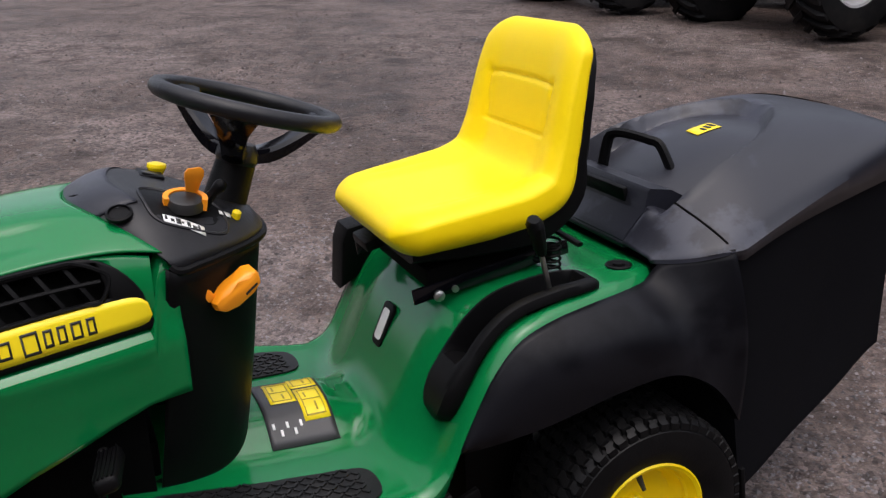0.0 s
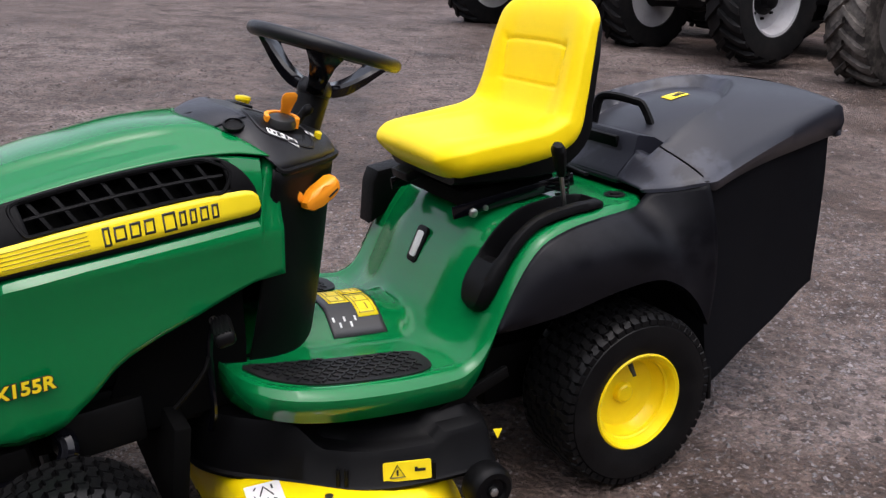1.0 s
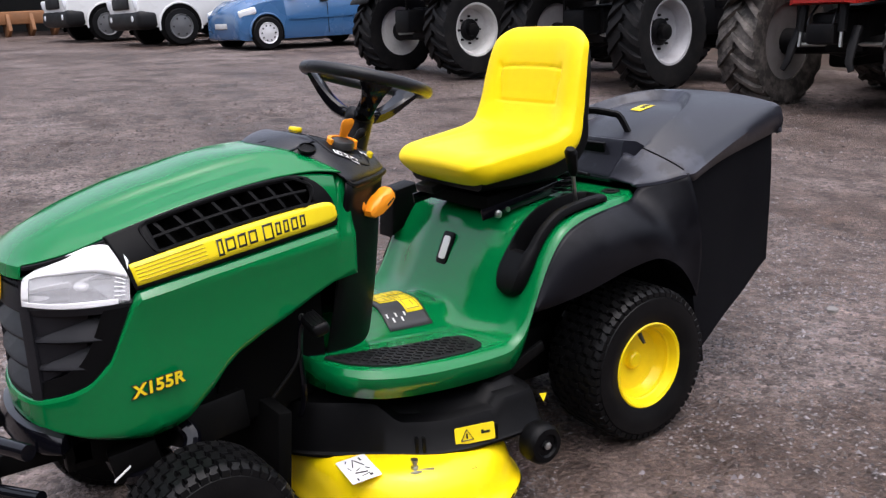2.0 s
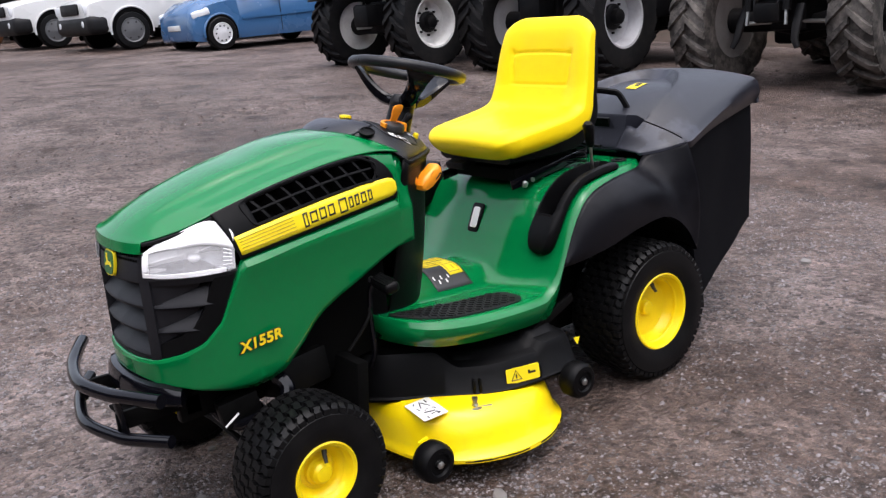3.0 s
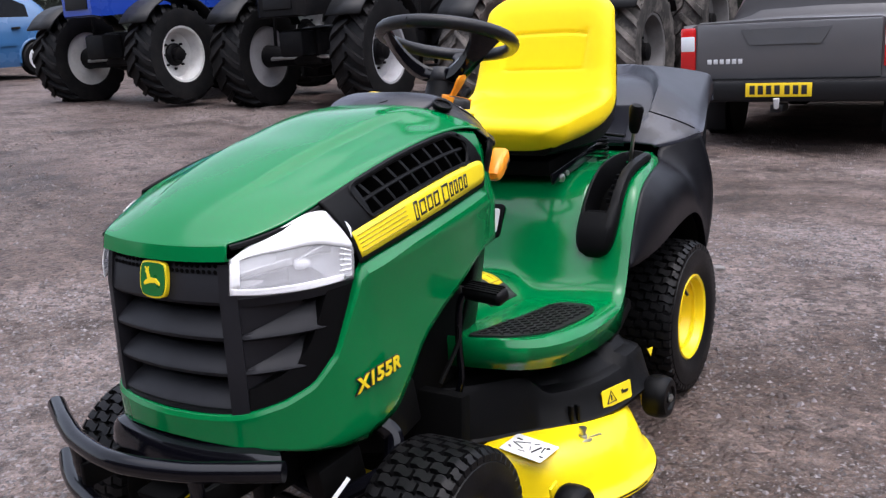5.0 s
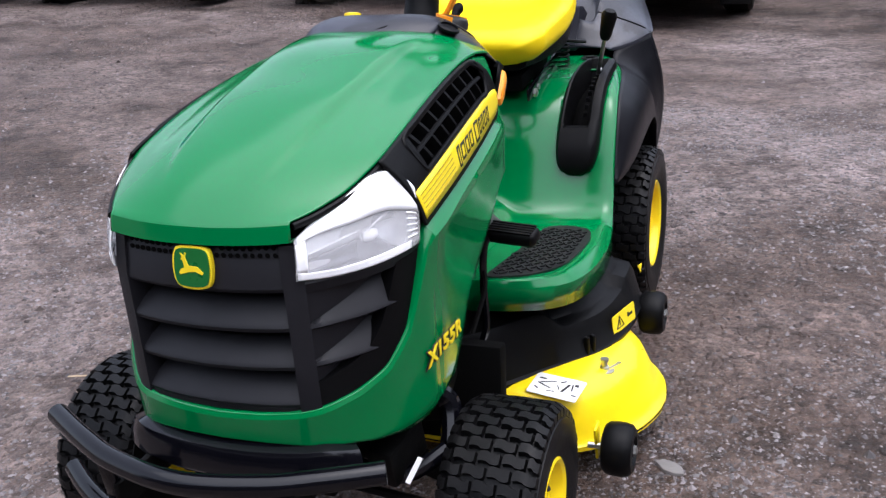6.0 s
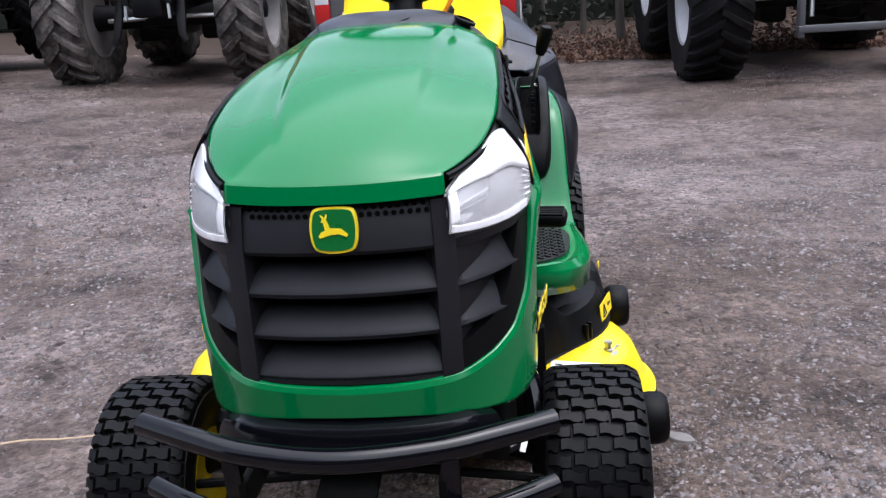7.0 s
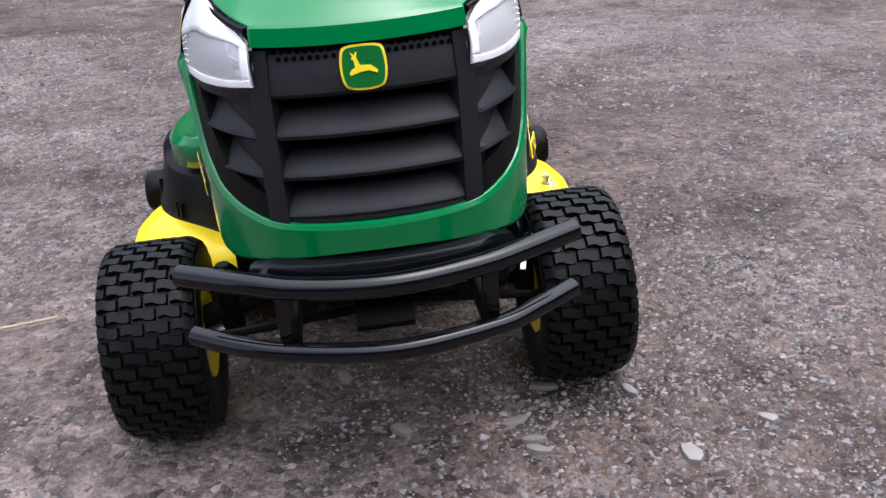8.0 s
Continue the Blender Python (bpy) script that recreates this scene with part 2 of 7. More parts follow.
# ---- riding mower: x forward from the rear axle, y to its left, z up ----
mower = thing("riding_mower", "green and yellow riding mower with black grass bag on gravel", "lawn mower")

CONTOUR = [(0.785, 0.214), (0.90, 0.230), (1.0, 0.240), (1.15, 0.250), (1.27, 0.256), (1.345, 0.246), (1.40, 0.224), (1.45, 0.187),
           (1.487, 0.144), (1.505, 0.075), (1.511, 0.0)]
half = spline(CONTOUR, 90)
plan = np.concatenate([half, half[:-1][::-1] * (1, -1)])
tang = np.gradient(plan, axis=0)
tang /= np.linalg.norm(tang, axis=1)[:, None]
plan_n = np.stack([tang[:, 1], -tang[:, 0]], axis=1)
plan_n *= np.sign((plan_n * (plan - (1.2, 0))).sum(1))[:, None]


def on_hood(i, z, off=0.0):
    """The point of the hood's wall at step i round its plan and at height z."""
    h = z - table(plan[i][0], [(0.8, 0.70), (1.3, 0.665)])
    d = table(h, [(-0.34, -0.045), (-0.31, -0.018), (-0.275, 0), (-0.19, 0.002), (-0.1, 0.004), (0, 0.008), (0.02, 0.0), (0.07, -0.010), (0.10, -0.018), (0.135, -0.038), (0.16, -0.055)])
    x, y = plan[i] + plan_n[i] * (d + off)
    return (x, y, z)


def step_at(x=None, y=None):
    """The step round the left half of the hood's plan at that x (side) or y (front)."""
    return int(np.argmin(np.abs(half[:, 0] - x))) if y is None else int(np.argmin(np.abs(half[:, 1] - y) + (half[:, 0] < 1.3) * 9))


EDGE = [(0.80, 0.206, 0.840), (0.86, 0.203, 0.850), (0.93, 0.203, 0.851), (1.0, 0.206, 0.847), (1.1, 0.210, 0.835), (1.2, 0.213, 0.817), (1.3, 0.211, 0.793), (1.35, 0.203, 0.778),
        (1.4, 0.188, 0.762), (1.45, 0.163, 0.750), (1.478, 0.144, 0.745)]
CROWN = [(0.925, 0, 0.902), (1.0, 0, 0.900), (1.07, 0, 0.892), (1.155, 0, 0.874), (1.235, 0, 0.857), (1.314, 0, 0.834), (1.39, 0, 0.807), (1.455, 0, 0.775), (1.499, 0, 0.742)]
LOWER = [(0.832, 0.222, 0.728), (1.0, 0.241, 0.712), (1.15, 0.2525, 0.697), (1.308, 0.2595, 0.681)]


def hood_top():
    bm = bmesh.new()
    nu, nv = 60, 81
    e, c = spline(EDGE, nu), spline(CROWN, nu)
    rows = []
    for i in range(nu):
        u = i / (nu - 1)
        p = 3.4 - 1.1 * u
        row = []
        for v in np.linspace(-1, 1, nv):
            a = abs(v)
            f = 1 - a ** p
            x = e[i][0] + (c[i][0] - e[i][0]) * (1 - a ** 2.2)
            z = e[i][2] + (c[i][2] - e[i][2]) * f
            ridge = 0.62 - 0.22 * u
            z -= 0.0095 * smooth(a, ridge - 0.045, ridge + 0.045) * smooth(u, 0.03, 0.2) * (1 - smooth(u, 0.55, 0.95)) * (1 - smooth(a, 0.72, 1.0))
            row.append((x, v * e[i][1], z))
        rows.append(row)
    # the lip that turns down over the grille
    last = rows[-1]
    rows.append([(x + 0.003, y * 1.005, z - 0.003) for x, y, z in last])
    rows.append([(x + 0.005, y * 1.010, z - 0.012) for x, y, z in last])
    rows.append([(x + 0.008, y * 1.015, z - 0.025) for x, y, z in last])
    rows.append([(x - 0.006, y, z - 0.026) for x, y, z in last])
    grid(bm, rows)
    return part("hood_top", bm, GREEN, mower, "glossy green engine hood", thick=0.003, angle=28)


def hood_wall():
    """The lower green shell: both side panels and the lip below the grille."""
    top = [(0.785, 0.842), (0.80, 0.84), (0.82, 0.80), (0.832, 0.730), (1.0, 0.714), (1.15, 0.699), (1.296, 0.681), (1.325, 0.622), (1.36, 0.548), (1.40, 0.505), (1.44, 0.484), (1.487, 0.470), (1.511, 0.463)]
    low = [(0.785, 0.605), (0.85, 0.600), (0.91, 0.579), (0.977, 0.551), (1.04, 0.528), (1.10, 0.500), (1.13, 0.478), (1.165, 0.440), (1.19, 0.419), (1.228, 0.386), (1.26, 0.374), (1.30, 0.367), (1.36, 0.375), (1.42, 0.388), (1.487, 0.408), (1.511, 0.416)]
    bm = bmesh.new()
    rows = []
    for i in range(len(plan)):
        zt, zb = table(plan[i][0], top), table(plan[i][0], low)
        row = []
        for k in range(19):
            z = zb + (zt - zb - 0.034) * k / 13 if k < 14 else zt - (0.026, 0.019, 0.012, 0.006, 0.0)[k - 14]
            d = zt - z
            off = table(d, [(0.0, -0.006), (0.006, -0.002), (0.017, 0.0075), (0.021, 0.0075), (0.06, 0.003), (0.12, 0.0)]) if plan[i][0] < 1.30 else table(d, [(0.0, -0.010), (0.006, 0.0), (0.012, 0.003), (0.05, 0.002)])
            row.append(on_hood(i, z, off))
        rows.append(row)
    grid(bm, rows)
    return part("side_panel", bm, GREEN, mower, "green moulded hood side and front lip", thick=0.004, angle=25)


def shoulder(side):
    """Black panel along one shoulder of the hood, with the open vent, its bars and the yellow stripe."""
    nx, nw = 72, 24
    e = np.array([spline(EDGE, 200)])[0]
    lo = spline(LOWER, 200)

    def at(x, w, off=0.0):
        eb = np.array([np.interp(x, e[:, 0], e[:, k]) for k in range(3)])
        lb = np.array([np.interp(x, lo[:, 0], lo[:, k]) for k in range(3)])
        p = lb + (eb - lb) * w
        out = np.array((0, 0.83, 0.55))
        p = p + out * (0.010 * math.sin(math.pi * min(max(w, 0), 1)) + off)
        return np.array((p[0] + 0.028 * (w - 0.3), side * p[1], p[2]))

    # green skin behind the rounded tail of the panel
    bm = bmesh.new()
    cx, cw = np.linspace(0.79, 0.96, 18), np.linspace(0, 1.0, 16)
    grid(bm, [[at(x, w, -0.006) for w in cw] for x in cx], keep=lambda i, j: cx[i] < 0.865 or not 0.36 < cw[j] < 0.93)
    part("hood_corner", bm, GREEN, mower, thick=0.002)

    def wmax(x):
        return 0.30 + 0.68 * math.sqrt(max(0.0, 1 - (1 - min(1.0, (x - 0.832) / 0.075)) ** 2))

    def inside(x, w):
        return 0.885 < x < 1.235 and 0.47 < w < 0.90 and (x < 1.20 or w < 0.9)

    xs = np.linspace(0.834, 1.318, nx)
    rows = [[at(x, w * wmax(x), 0.001) for w in np.linspace(0, 1, nw)] for x in xs]

    def keep(i, j):
        x = (xs[i] + xs[i + 1]) / 2
        w = (j + 0.5) / (nw - 1) * wmax(x)
        return not inside(x, w)

    bm = bmesh.new()
    grid(bm, rows, keep=keep)
    panel = part("vent_panel", bm, BLACK, mower, "black plastic vent panel along the hood", thick=0.005)
    # near-black sheet stands for the unlit space behind the vent
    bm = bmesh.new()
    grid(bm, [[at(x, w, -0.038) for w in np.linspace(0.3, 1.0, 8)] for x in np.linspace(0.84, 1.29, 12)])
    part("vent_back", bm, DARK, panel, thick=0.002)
    bm = bmesh.new()
    tube(bm, [at(x, 0.685, -0.004) for x in np.linspace(0.885, 1.235, 20)], 0.0042, 6)
    part("vent_bar", bm, BLACK, panel)
    for k in range(8):
        x = 0.915 + 0.042 * k
        bm = bmesh.new()
        rows = []
        for w in np.linspace(0.46, 0.91, 7):
            xx = x + 0.05 * (w - 0.68)
            a, b = at(xx - 0.0035, w, -0.002), at(xx + 0.0035, w, -0.002)
            c, d = at(xx + 0.010, w, -0.030), at(xx + 0.003, w, -0.030)
            rows.append([a, b, c, d])
        vs = grid(bm, rows, close_v=True)
        cap(bm, vs[0]), cap(bm, vs[-1])
        part("vent_slat", bm, BLACK, panel)
    # raised edge round the vent
    loop = [at(0.872 + 0.0, 0.70, 0.003)] + [at(x, 0.94 - 0.10 * (x < 0.9), 0.003) for x in np.linspace(0.888, 1.235, 14)] + [at(1.252, 0.85, 0.003), at(1.244, 0.48, 0.003)] + [at(x, 0.44, 0.003) for x in np.linspace(1.225, 0.895, 14)]
    bm = bmesh.new()
    c = spline(loop, 120, closed=True)
    tube(bm, np.vstack([c, c[:1]]), 0.0038, 6)
    part("vent_rim", bm, BLACK, panel)

    # yellow stripe
    bm = bmesh.new()
    rows = []
    for x in np.linspace(0.833, 1.303, 60):
        tip = math.sqrt(max(0.0, 1 - (1 - min(1.0, (x - 0.833) / 0.03)) ** 2))
        t = 0.41 - 0.01 * (x - 0.84) / 0.46
        mid = 0.5 * (t + 0.05)
        hw = 0.5 * (t - 0.05) * (0.45 + 0.55 * tip)
        rows.append([at(x, w, 0.0042) for w in np.linspace(mid - hw, mid + hw, 5)])
    grid(bm, rows)
    stripe = part("stripe", bm, STICKER, mower, "yellow stripe decal with dark printed shapes", thick=0.001)
    # the maker's lettering as plain hollow shapes
    x = 1.128
    for wdt, hgt in ((0.013, 1.0), (0.021, 0.78), (0.019, 0.78), (0.019, 0.78), (0, 0), (0.024, 1.0), (0.013, 0.78), (0.013, 0.78), (0.016, 0.78), (0.013, 0.78)):
        if wdt == 0:
            x -= 0.008
            continue
        lo_w, tall = (0.085 if hgt == 1.0 else 0.115), 0.235 * hgt
        bm = bmesh.new()
        outer = [(0, 0), (1, 0), (1, 1), (0, 1)]
        sx, sw = 0.0032 / wdt, 0.030 / tall
        inner = [(sx, sw), (1 - sx, sw), (1 - sx, 1 - sw), (sx, 1 - sw)]
        rim = [[bm.verts.new(at(x - wdt * a - 0.004 * b, lo_w + tall * b, 0.0056)) for a, b in line] for line in (outer, inner)]
        for k in range(4):
            bm.faces.new((rim[0][k], rim[0][(k + 1) % 4], rim[1][(k + 1) % 4], rim[1][k]))
        part("printed_shape", bm, INK, stripe, thick=0.0006)
        x -= wdt + 0.0065
    for w in (0.10, 0.155, 0.21, 0.265, 0.32):
        bm = bmesh.new()
        grid(bm, [[at(xx, ww, 0.0054) for ww in (w, w + 0.012)] for xx in np.linspace(1.15, 1.296, 8)])
        part("pinstripe", bm, FADED, stripe, thick=0.0004)
    # black trim that follows the hood's edge over the lamp
    bm = bmesh.new()
    pts = [(x, side * (y + 0.004), z - 0.006) for x, y, z in spline(EDGE[6:], 24)]
    tube(bm, pts, 0.0052, 8)
    part("lamp_trim", bm, BLACK, mower)


def headlight(side):
    top = spline([(1.480, 0.1455, 0.719), (1.446, 0.166, 0.741), (1.40, 0.190, 0.760), (1.355, 0.206, 0.774), (1.322, 0.222, 0.770), (1.306, 0.240, 0.752), (1.301, 0.2485, 0.738)], 41)
    bot = spline([(1.489, 0.1465, 0.665), (1.452, 0.185, 0.660), (1.40, 0.220, 0.657), (1.345, 0.244, 0.658), (1.312, 0.2535, 0.663)], 41)

    def at(i, v, off):
        k = min(int(i), 39)
        f = i - k
        lo, hi = bot[k] + (bot[k + 1] - bot[k]) * f, top[k] + (top[k + 1] - top[k]) * f
        p = lo + (hi - lo) * v
        out = np.array((0.62, 0.72, 0.28))
        b = 0.010 * math.sin(math.pi * v) * (0.35 + 0.65 * math.sin(math.pi * i / 40)) + off
        p = p + out * b
        return (p[0], side * p[1], p[2])

    def sheet(name, us, vs, off, mat, parent, label="", thick=0.0012):
        """A shaped sheet inside the lamp; vs gives the lower and upper edge along us."""
        bm = bmesh.new()
        rows = []
        for u in us:
            a, b = vs(u)
            rows.append([at(u, a + (b - a) * q, off(u, q)) for q in np.linspace(0, 1, 7)])
        grid(bm, rows)
        return part(name, bm, mat, parent, label, thick=thick)

    # silvered bowl, deepest round the bulb
    bm = bmesh.new()
    rows = []
    for i in np.linspace(0.5, 39.5, 40):
        row = []
        for v in np.linspace(0.02, 0.98, 21):
            q, w = (i - 25) / 11.0, (v - 0.40) / 0.42
            bowl = max(0.0, 1 - q * q - w * w)
            row.append(at(i, v, -0.006 - 0.012 * math.sin(math.pi * i / 40) * math.sin(math.pi * v) - 0.034 * math.sqrt(bowl)))
        rows.append(row)
    grid(bm, rows)
    lamp = part("headlight", bm, CHROME, mower, "clear headlight with bright reflector")
    # clear cover
    bm = bmesh.new()
    grid(bm, [[at(i, v, 0.002) for v in np.linspace(0, 1, 17)] for i in range(41)])
    lens = part("lens", bm, LENS, lamp, "clear plastic lens", thick=0.002)
    lens.visible_shadow = False
    # frosted white upper band, wide above the bulb, and the white rim along the front and foot
    sheet("frosted_band", np.linspace(0.6, 39.4, 32), lambda u: (table(u, [(0, 0.86), (8, 0.74), (16, 0.64), (25, 0.57), (33, 0.52), (39.4, 0.56)]), 0.99), lambda u, q: 0.0036 - 0.0002 * q, HAZE, lamp, "frosted white upper lens band")
    sheet("lens_rim", np.linspace(0.4, 36, 30), lambda u: (0.005, table(u, [(0, 0.20), (3, 0.14), (10, 0.11), (25, 0.10), (36, 0.10)])), lambda u, q: 0.0036, HAZE, lamp, "frosted white lens rim")
    sheet("lens_rim", np.linspace(0.2, 3.2, 6), lambda u: (0.14, 0.88), lambda u, q: 0.0034, HAZE, lamp, "frosted white lens rim")
    # stepped chambers of the reflector; grey sheets paint in its shaded parts
    sheet("chamber_shelf", np.linspace(3, 19, 14), lambda u: (0.40, 0.50), lambda u, q: -0.002 - 0.010 * (1 - q), HAZE, lamp)
    sheet("chamber_wall", np.linspace(2.5, 18, 14), lambda u: (0.14, 0.39), lambda u, q: -0.006 - 0.007 * math.sin(math.pi * q), LAMP_GREY, lamp)
    sheet("chamber_floor", np.linspace(7, 30, 20), lambda u: (0.10, table(u, [(7, 0.12), (18, 0.40), (24, 0.34), (30, 0.14)])), lambda u, q: -0.004 - 0.020 * q, LAMP_GREY, lamp, "shaded grey lamp floor")
    sheet("chamber_floor", np.linspace(24, 32, 8), lambda u: (0.44, table(u, [(24, 0.50), (29, 0.64), (32, 0.60)])), lambda u, q: -0.016, LAMP_GREY, lamp)
    for pts in ([at(u, 0.50, -0.004) for u in np.linspace(4, 16, 12)], [at(u, 0.42 + 0.012 * (u - 20), -0.004) for u in np.linspace(20, 33, 12)]):
        bm = bmesh.new()
        tube(bm, pts, 0.0013, 6)
        part("reflector_rib", bm, HAZE, lamp)
    # rounded bright bulb shield
    bm = bmesh.new()
    lathe(bm, [(0.0, -0.016), (0.006, -0.013), (0.0095, -0.004), (0.0100, 0.004), (0.0075, 0.011), (0.0, 0.013)], 16, axis="x")
    q = part("bulb_shield", bm, HAZE, lamp)
    q.matrix_local = Matrix.Translation(at(22, 0.37, -0.010)) @ pose(0, 0, 0, 0, 0, -side * 42)
    # ribbed tail of the lens
    for k in range(5):
        bm = bmesh.new()
        tube(bm, [at(u, 0.16 + 0.085 * k, 0.0034) for u in np.linspace(34.5, 38.6, 5)], 0.0013, 6)
        part("lens_rib", bm, CHROME, lamp)


def strip_on_hood(steps, section):
    """A moulding swept round the hood's plan; section rows of (outward, height)."""
    rows = []
    for i in steps:
        row = []
        for off, z in section:
            x, y = plan[i] + plan_n[i] * off
            row.append((x, y, z))
        rows.append(row)
    bm = bmesh.new()
    vs = grid(bm, rows, close_v=True)
    cap(bm, vs[0]), cap(bm, vs[-1])
    return bm


def grille():
    n = len(plan)
    mid = (n - 1) // 2
    a = step_at(x=1.325)
    # near-black backing paints in the gloom behind the louvres
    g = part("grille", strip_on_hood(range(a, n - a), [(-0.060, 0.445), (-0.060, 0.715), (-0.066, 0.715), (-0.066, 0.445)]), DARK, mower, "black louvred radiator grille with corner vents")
    c0 = step_at(y=0.133)
    # top panel carrying the badge
    part("badge_panel", strip_on_hood(range(c0, n - c0), [(-0.022, 0.716), (-0.010, 0.700), (-0.002, 0.652), (-0.006, 0.646), (-0.030, 0.648), (-0.030, 0.716)]), GRILLE, g)
    for zt, zb in ((0.632, 0.590), (0.570, 0.530), (0.511, 0.470)):
        bm = strip_on_hood(range(c0, n - c0), [(-0.036, zt - 0.004), (-0.004, zb + 0.010), (-0.001, zb + 0.004), (-0.003, zb - 0.002), (-0.012, zb - 0.004), (-0.054, zt - 0.020), (-0.054, zt - 0.004)])
        part("louvre", bm, GRILLE, g)
        # sloping cheeks that close each louvre against its post
        for side in (1, -1):
            bm = bmesh.new()
            y0, y1 = 0.134, 0.112
            x0 = float(np.interp(y0, half[::-1, 1], half[::-1, 0]))
            x1 = float(np.interp(y1, half[::-1, 1], half[::-1, 0]))
            vs = [bm.verts.new(p) for p in ((x0 - 0.006, side * y0, zt + 0.014), (x1 - 0.040, side * y1, zt + 0.012), (x1 - 0.036, side * y1, zt - 0.004), (x0 - 0.004, side * y0, zb + 0.006))]
            bm.faces.new(vs)
            part("cheek", bm, GRILLE, g, thick=0.002)
    # posts
    for y0, y1 in ((0.154, 0.129), (-0.129, -0.154)):
        i0, i1 = step_at(y=abs(max(y0, y1, key=abs))), step_at(y=abs(min(y0, y1, key=abs)))
        i0, i1 = min(i0, i1), max(i0, i1)
        steps = list(range(i0, i1 + 1))
        if y0 < 0:
            steps = [n - 1 - s for s in steps][::-1]
        part("post", strip_on_hood(steps, [(-0.050, 0.712), (-0.008, 0.712), (0.000, 0.66), (0.002, 0.455), (-0.050, 0.455)]), GRILLE, g)
    # corner louvres: lit wedges that taper to nothing at the post
    for side in (1, -1):
        for zt, zb, xe in ((0.638, 0.590, 1.372), (0.578, 0.532, 1.384), (0.522, 0.490, 1.412)):
            i0, i1 = step_at(x=xe), step_at(y=0.150)
            wedge, web = bmesh.new(), bmesh.new()
            rows, back = [], []
            for k in range(i0, i1 + 1):
                q = (k - i0) / max(1, i1 - i0)
                diag = zt + (zb + 0.004 - zt) * q
                deep = -0.036 + 0.028 * q
                sec = [(deep, diag), (-0.004, zb + 0.006), (-0.002, zb), (-0.010, zb - 0.006), (-0.046, zb - 0.004 + 0.5 * (diag - zb)), (-0.046, diag - 0.006)]
                lid = [(-0.030 + 0.026 * q, zt + 0.012), (deep + 0.002, diag), (deep - 0.008, diag - 0.003), (-0.052, zt + 0.010)]
                for sheet, line in ((rows, sec), (back, lid)):
                    row = []
                    for off, z in line:
                        x, y = plan[k] + plan_n[k] * off
                        row.append((x, side * y, z))
                    sheet.append(row)
            vs = grid(wedge, rows, close_v=True)
            cap(wedge, vs[0]), cap(wedge, vs[-1])
            part("corner_louvre", wedge, GRILLE, g)
            vs = grid(web, back[len(back) // 5:], close_v=True)
            cap(web, vs[0]), cap(web, vs[-1])
            part("corner_web", web, GRILLE, g)
        # moulded border between grille and green shell, widest below the lamp
        edge = [(1.303, 0.652), (1.320, 0.612), (1.345, 0.560), (1.375, 0.522), (1.41, 0.497), (1.45, 0.479), (1.487, 0.469)]
        bm = bmesh.new()
        rows = []
        for k in range(step_at(x=1.303), step_at(y=0.135)):
            z = table(plan[k][0], edge)
            h = table(plan[k][0], [(1.303, 0.0), (1.32, 0.06), (1.345, 0.10), (1.372, 0.085), (1.395, 0.045), (1.42, 0.024), (1.487, 0.012)])
            row = []
            for off, zz in ((-0.012, z - 0.006), (0.001, z), (-0.004, min(0.655, z + 0.020 + h)), (-0.026, min(0.657, z + 0.024 + h)), (-0.036, z)):
                x, y = plan[k] + plan_n[k] * off
                row.append((x, side * y, zz))
            rows.append(row)
        vs = grid(bm, rows, close_v=True)
        cap(bm, vs[0]), cap(bm, vs[-1])
        part("border", bm, BLACK, g)
        # shelf below the lamp
        rows = []
        for k in range(step_at(x=1.300), step_at(y=0.150)):
            row = []
            for off, zz in ((-0.006, 0.664), (-0.001, 0.657), (-0.006, 0.642), (-0.040, 0.644), (-0.040, 0.664)):
                x, y = plan[k] + plan_n[k] * off
                row.append((x, side * y, zz))
            rows.append(row)
        bm = bmesh.new()
        vs = grid(bm, rows, close_v=True)
        cap(bm, vs[0]), cap(bm, vs[-1])
        part("lamp_shelf", bm, GRILLE, g)
    part("sill", strip_on_hood(range(step_at(x=1.44), n - step_at(x=1.44)), [(-0.030, 0.474), (-0.003, 0.470), (0.000, 0.464), (-0.004, 0.458), (-0.030, 0.458)]), BLACK, g)
    # small dark discs painted as the shaded holes under the hood's lip
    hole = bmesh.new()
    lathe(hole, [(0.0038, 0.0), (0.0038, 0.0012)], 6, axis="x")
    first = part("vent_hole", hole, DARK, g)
    k = 0
    for row, z in ((0, 0.708), (1, 0.700)):
        for j in range(-11, 12):
            y = (j + 0.5 * row) * 0.0105
            if abs(y) < 0.036:
                continue
            i = step_at(y=abs(y))
            x = plan[i][0] - 0.0145 + (0.708 - z) * 0.75
            ob = first if k == 0 else new("vent_hole", first.data)
            ob.parent = g
            ob.location = (x, y, z)
            k += 1
    # badge: a rounded shield with a plain running shape
    m = frame_at((1.504, 0.001, 0.682), (0, 1, 0), (1, 0, 0.16))
    corners = [(0.0, 0.0305), (0.020, 0.0295), (0.0275, 0.026), (0.0305, 0.016), (0.0318, 0.0), (0.0300, -0.016), (0.0262, -0.0255), (0.018, -0.0290)]

    def shield(f):
        loop = corners + [(0.0, -0.0305)] + [(-x, y) for x, y in corners[:0:-1]]
        return [(x * f, y * f) for x, y in spline(loop, 40, closed=True)]

    badge = bmesh.new()
    prism(badge, shield(1.0), 0.007, m, bevel=0.002)
    b = part("badge", badge, LIME, g, "green shield badge with a plain yellow shape")
    bm = bmesh.new()
    prism(bm, shield(0.89), 0.0085, m)
    part("badge_field", bm, EMBLEM, b)
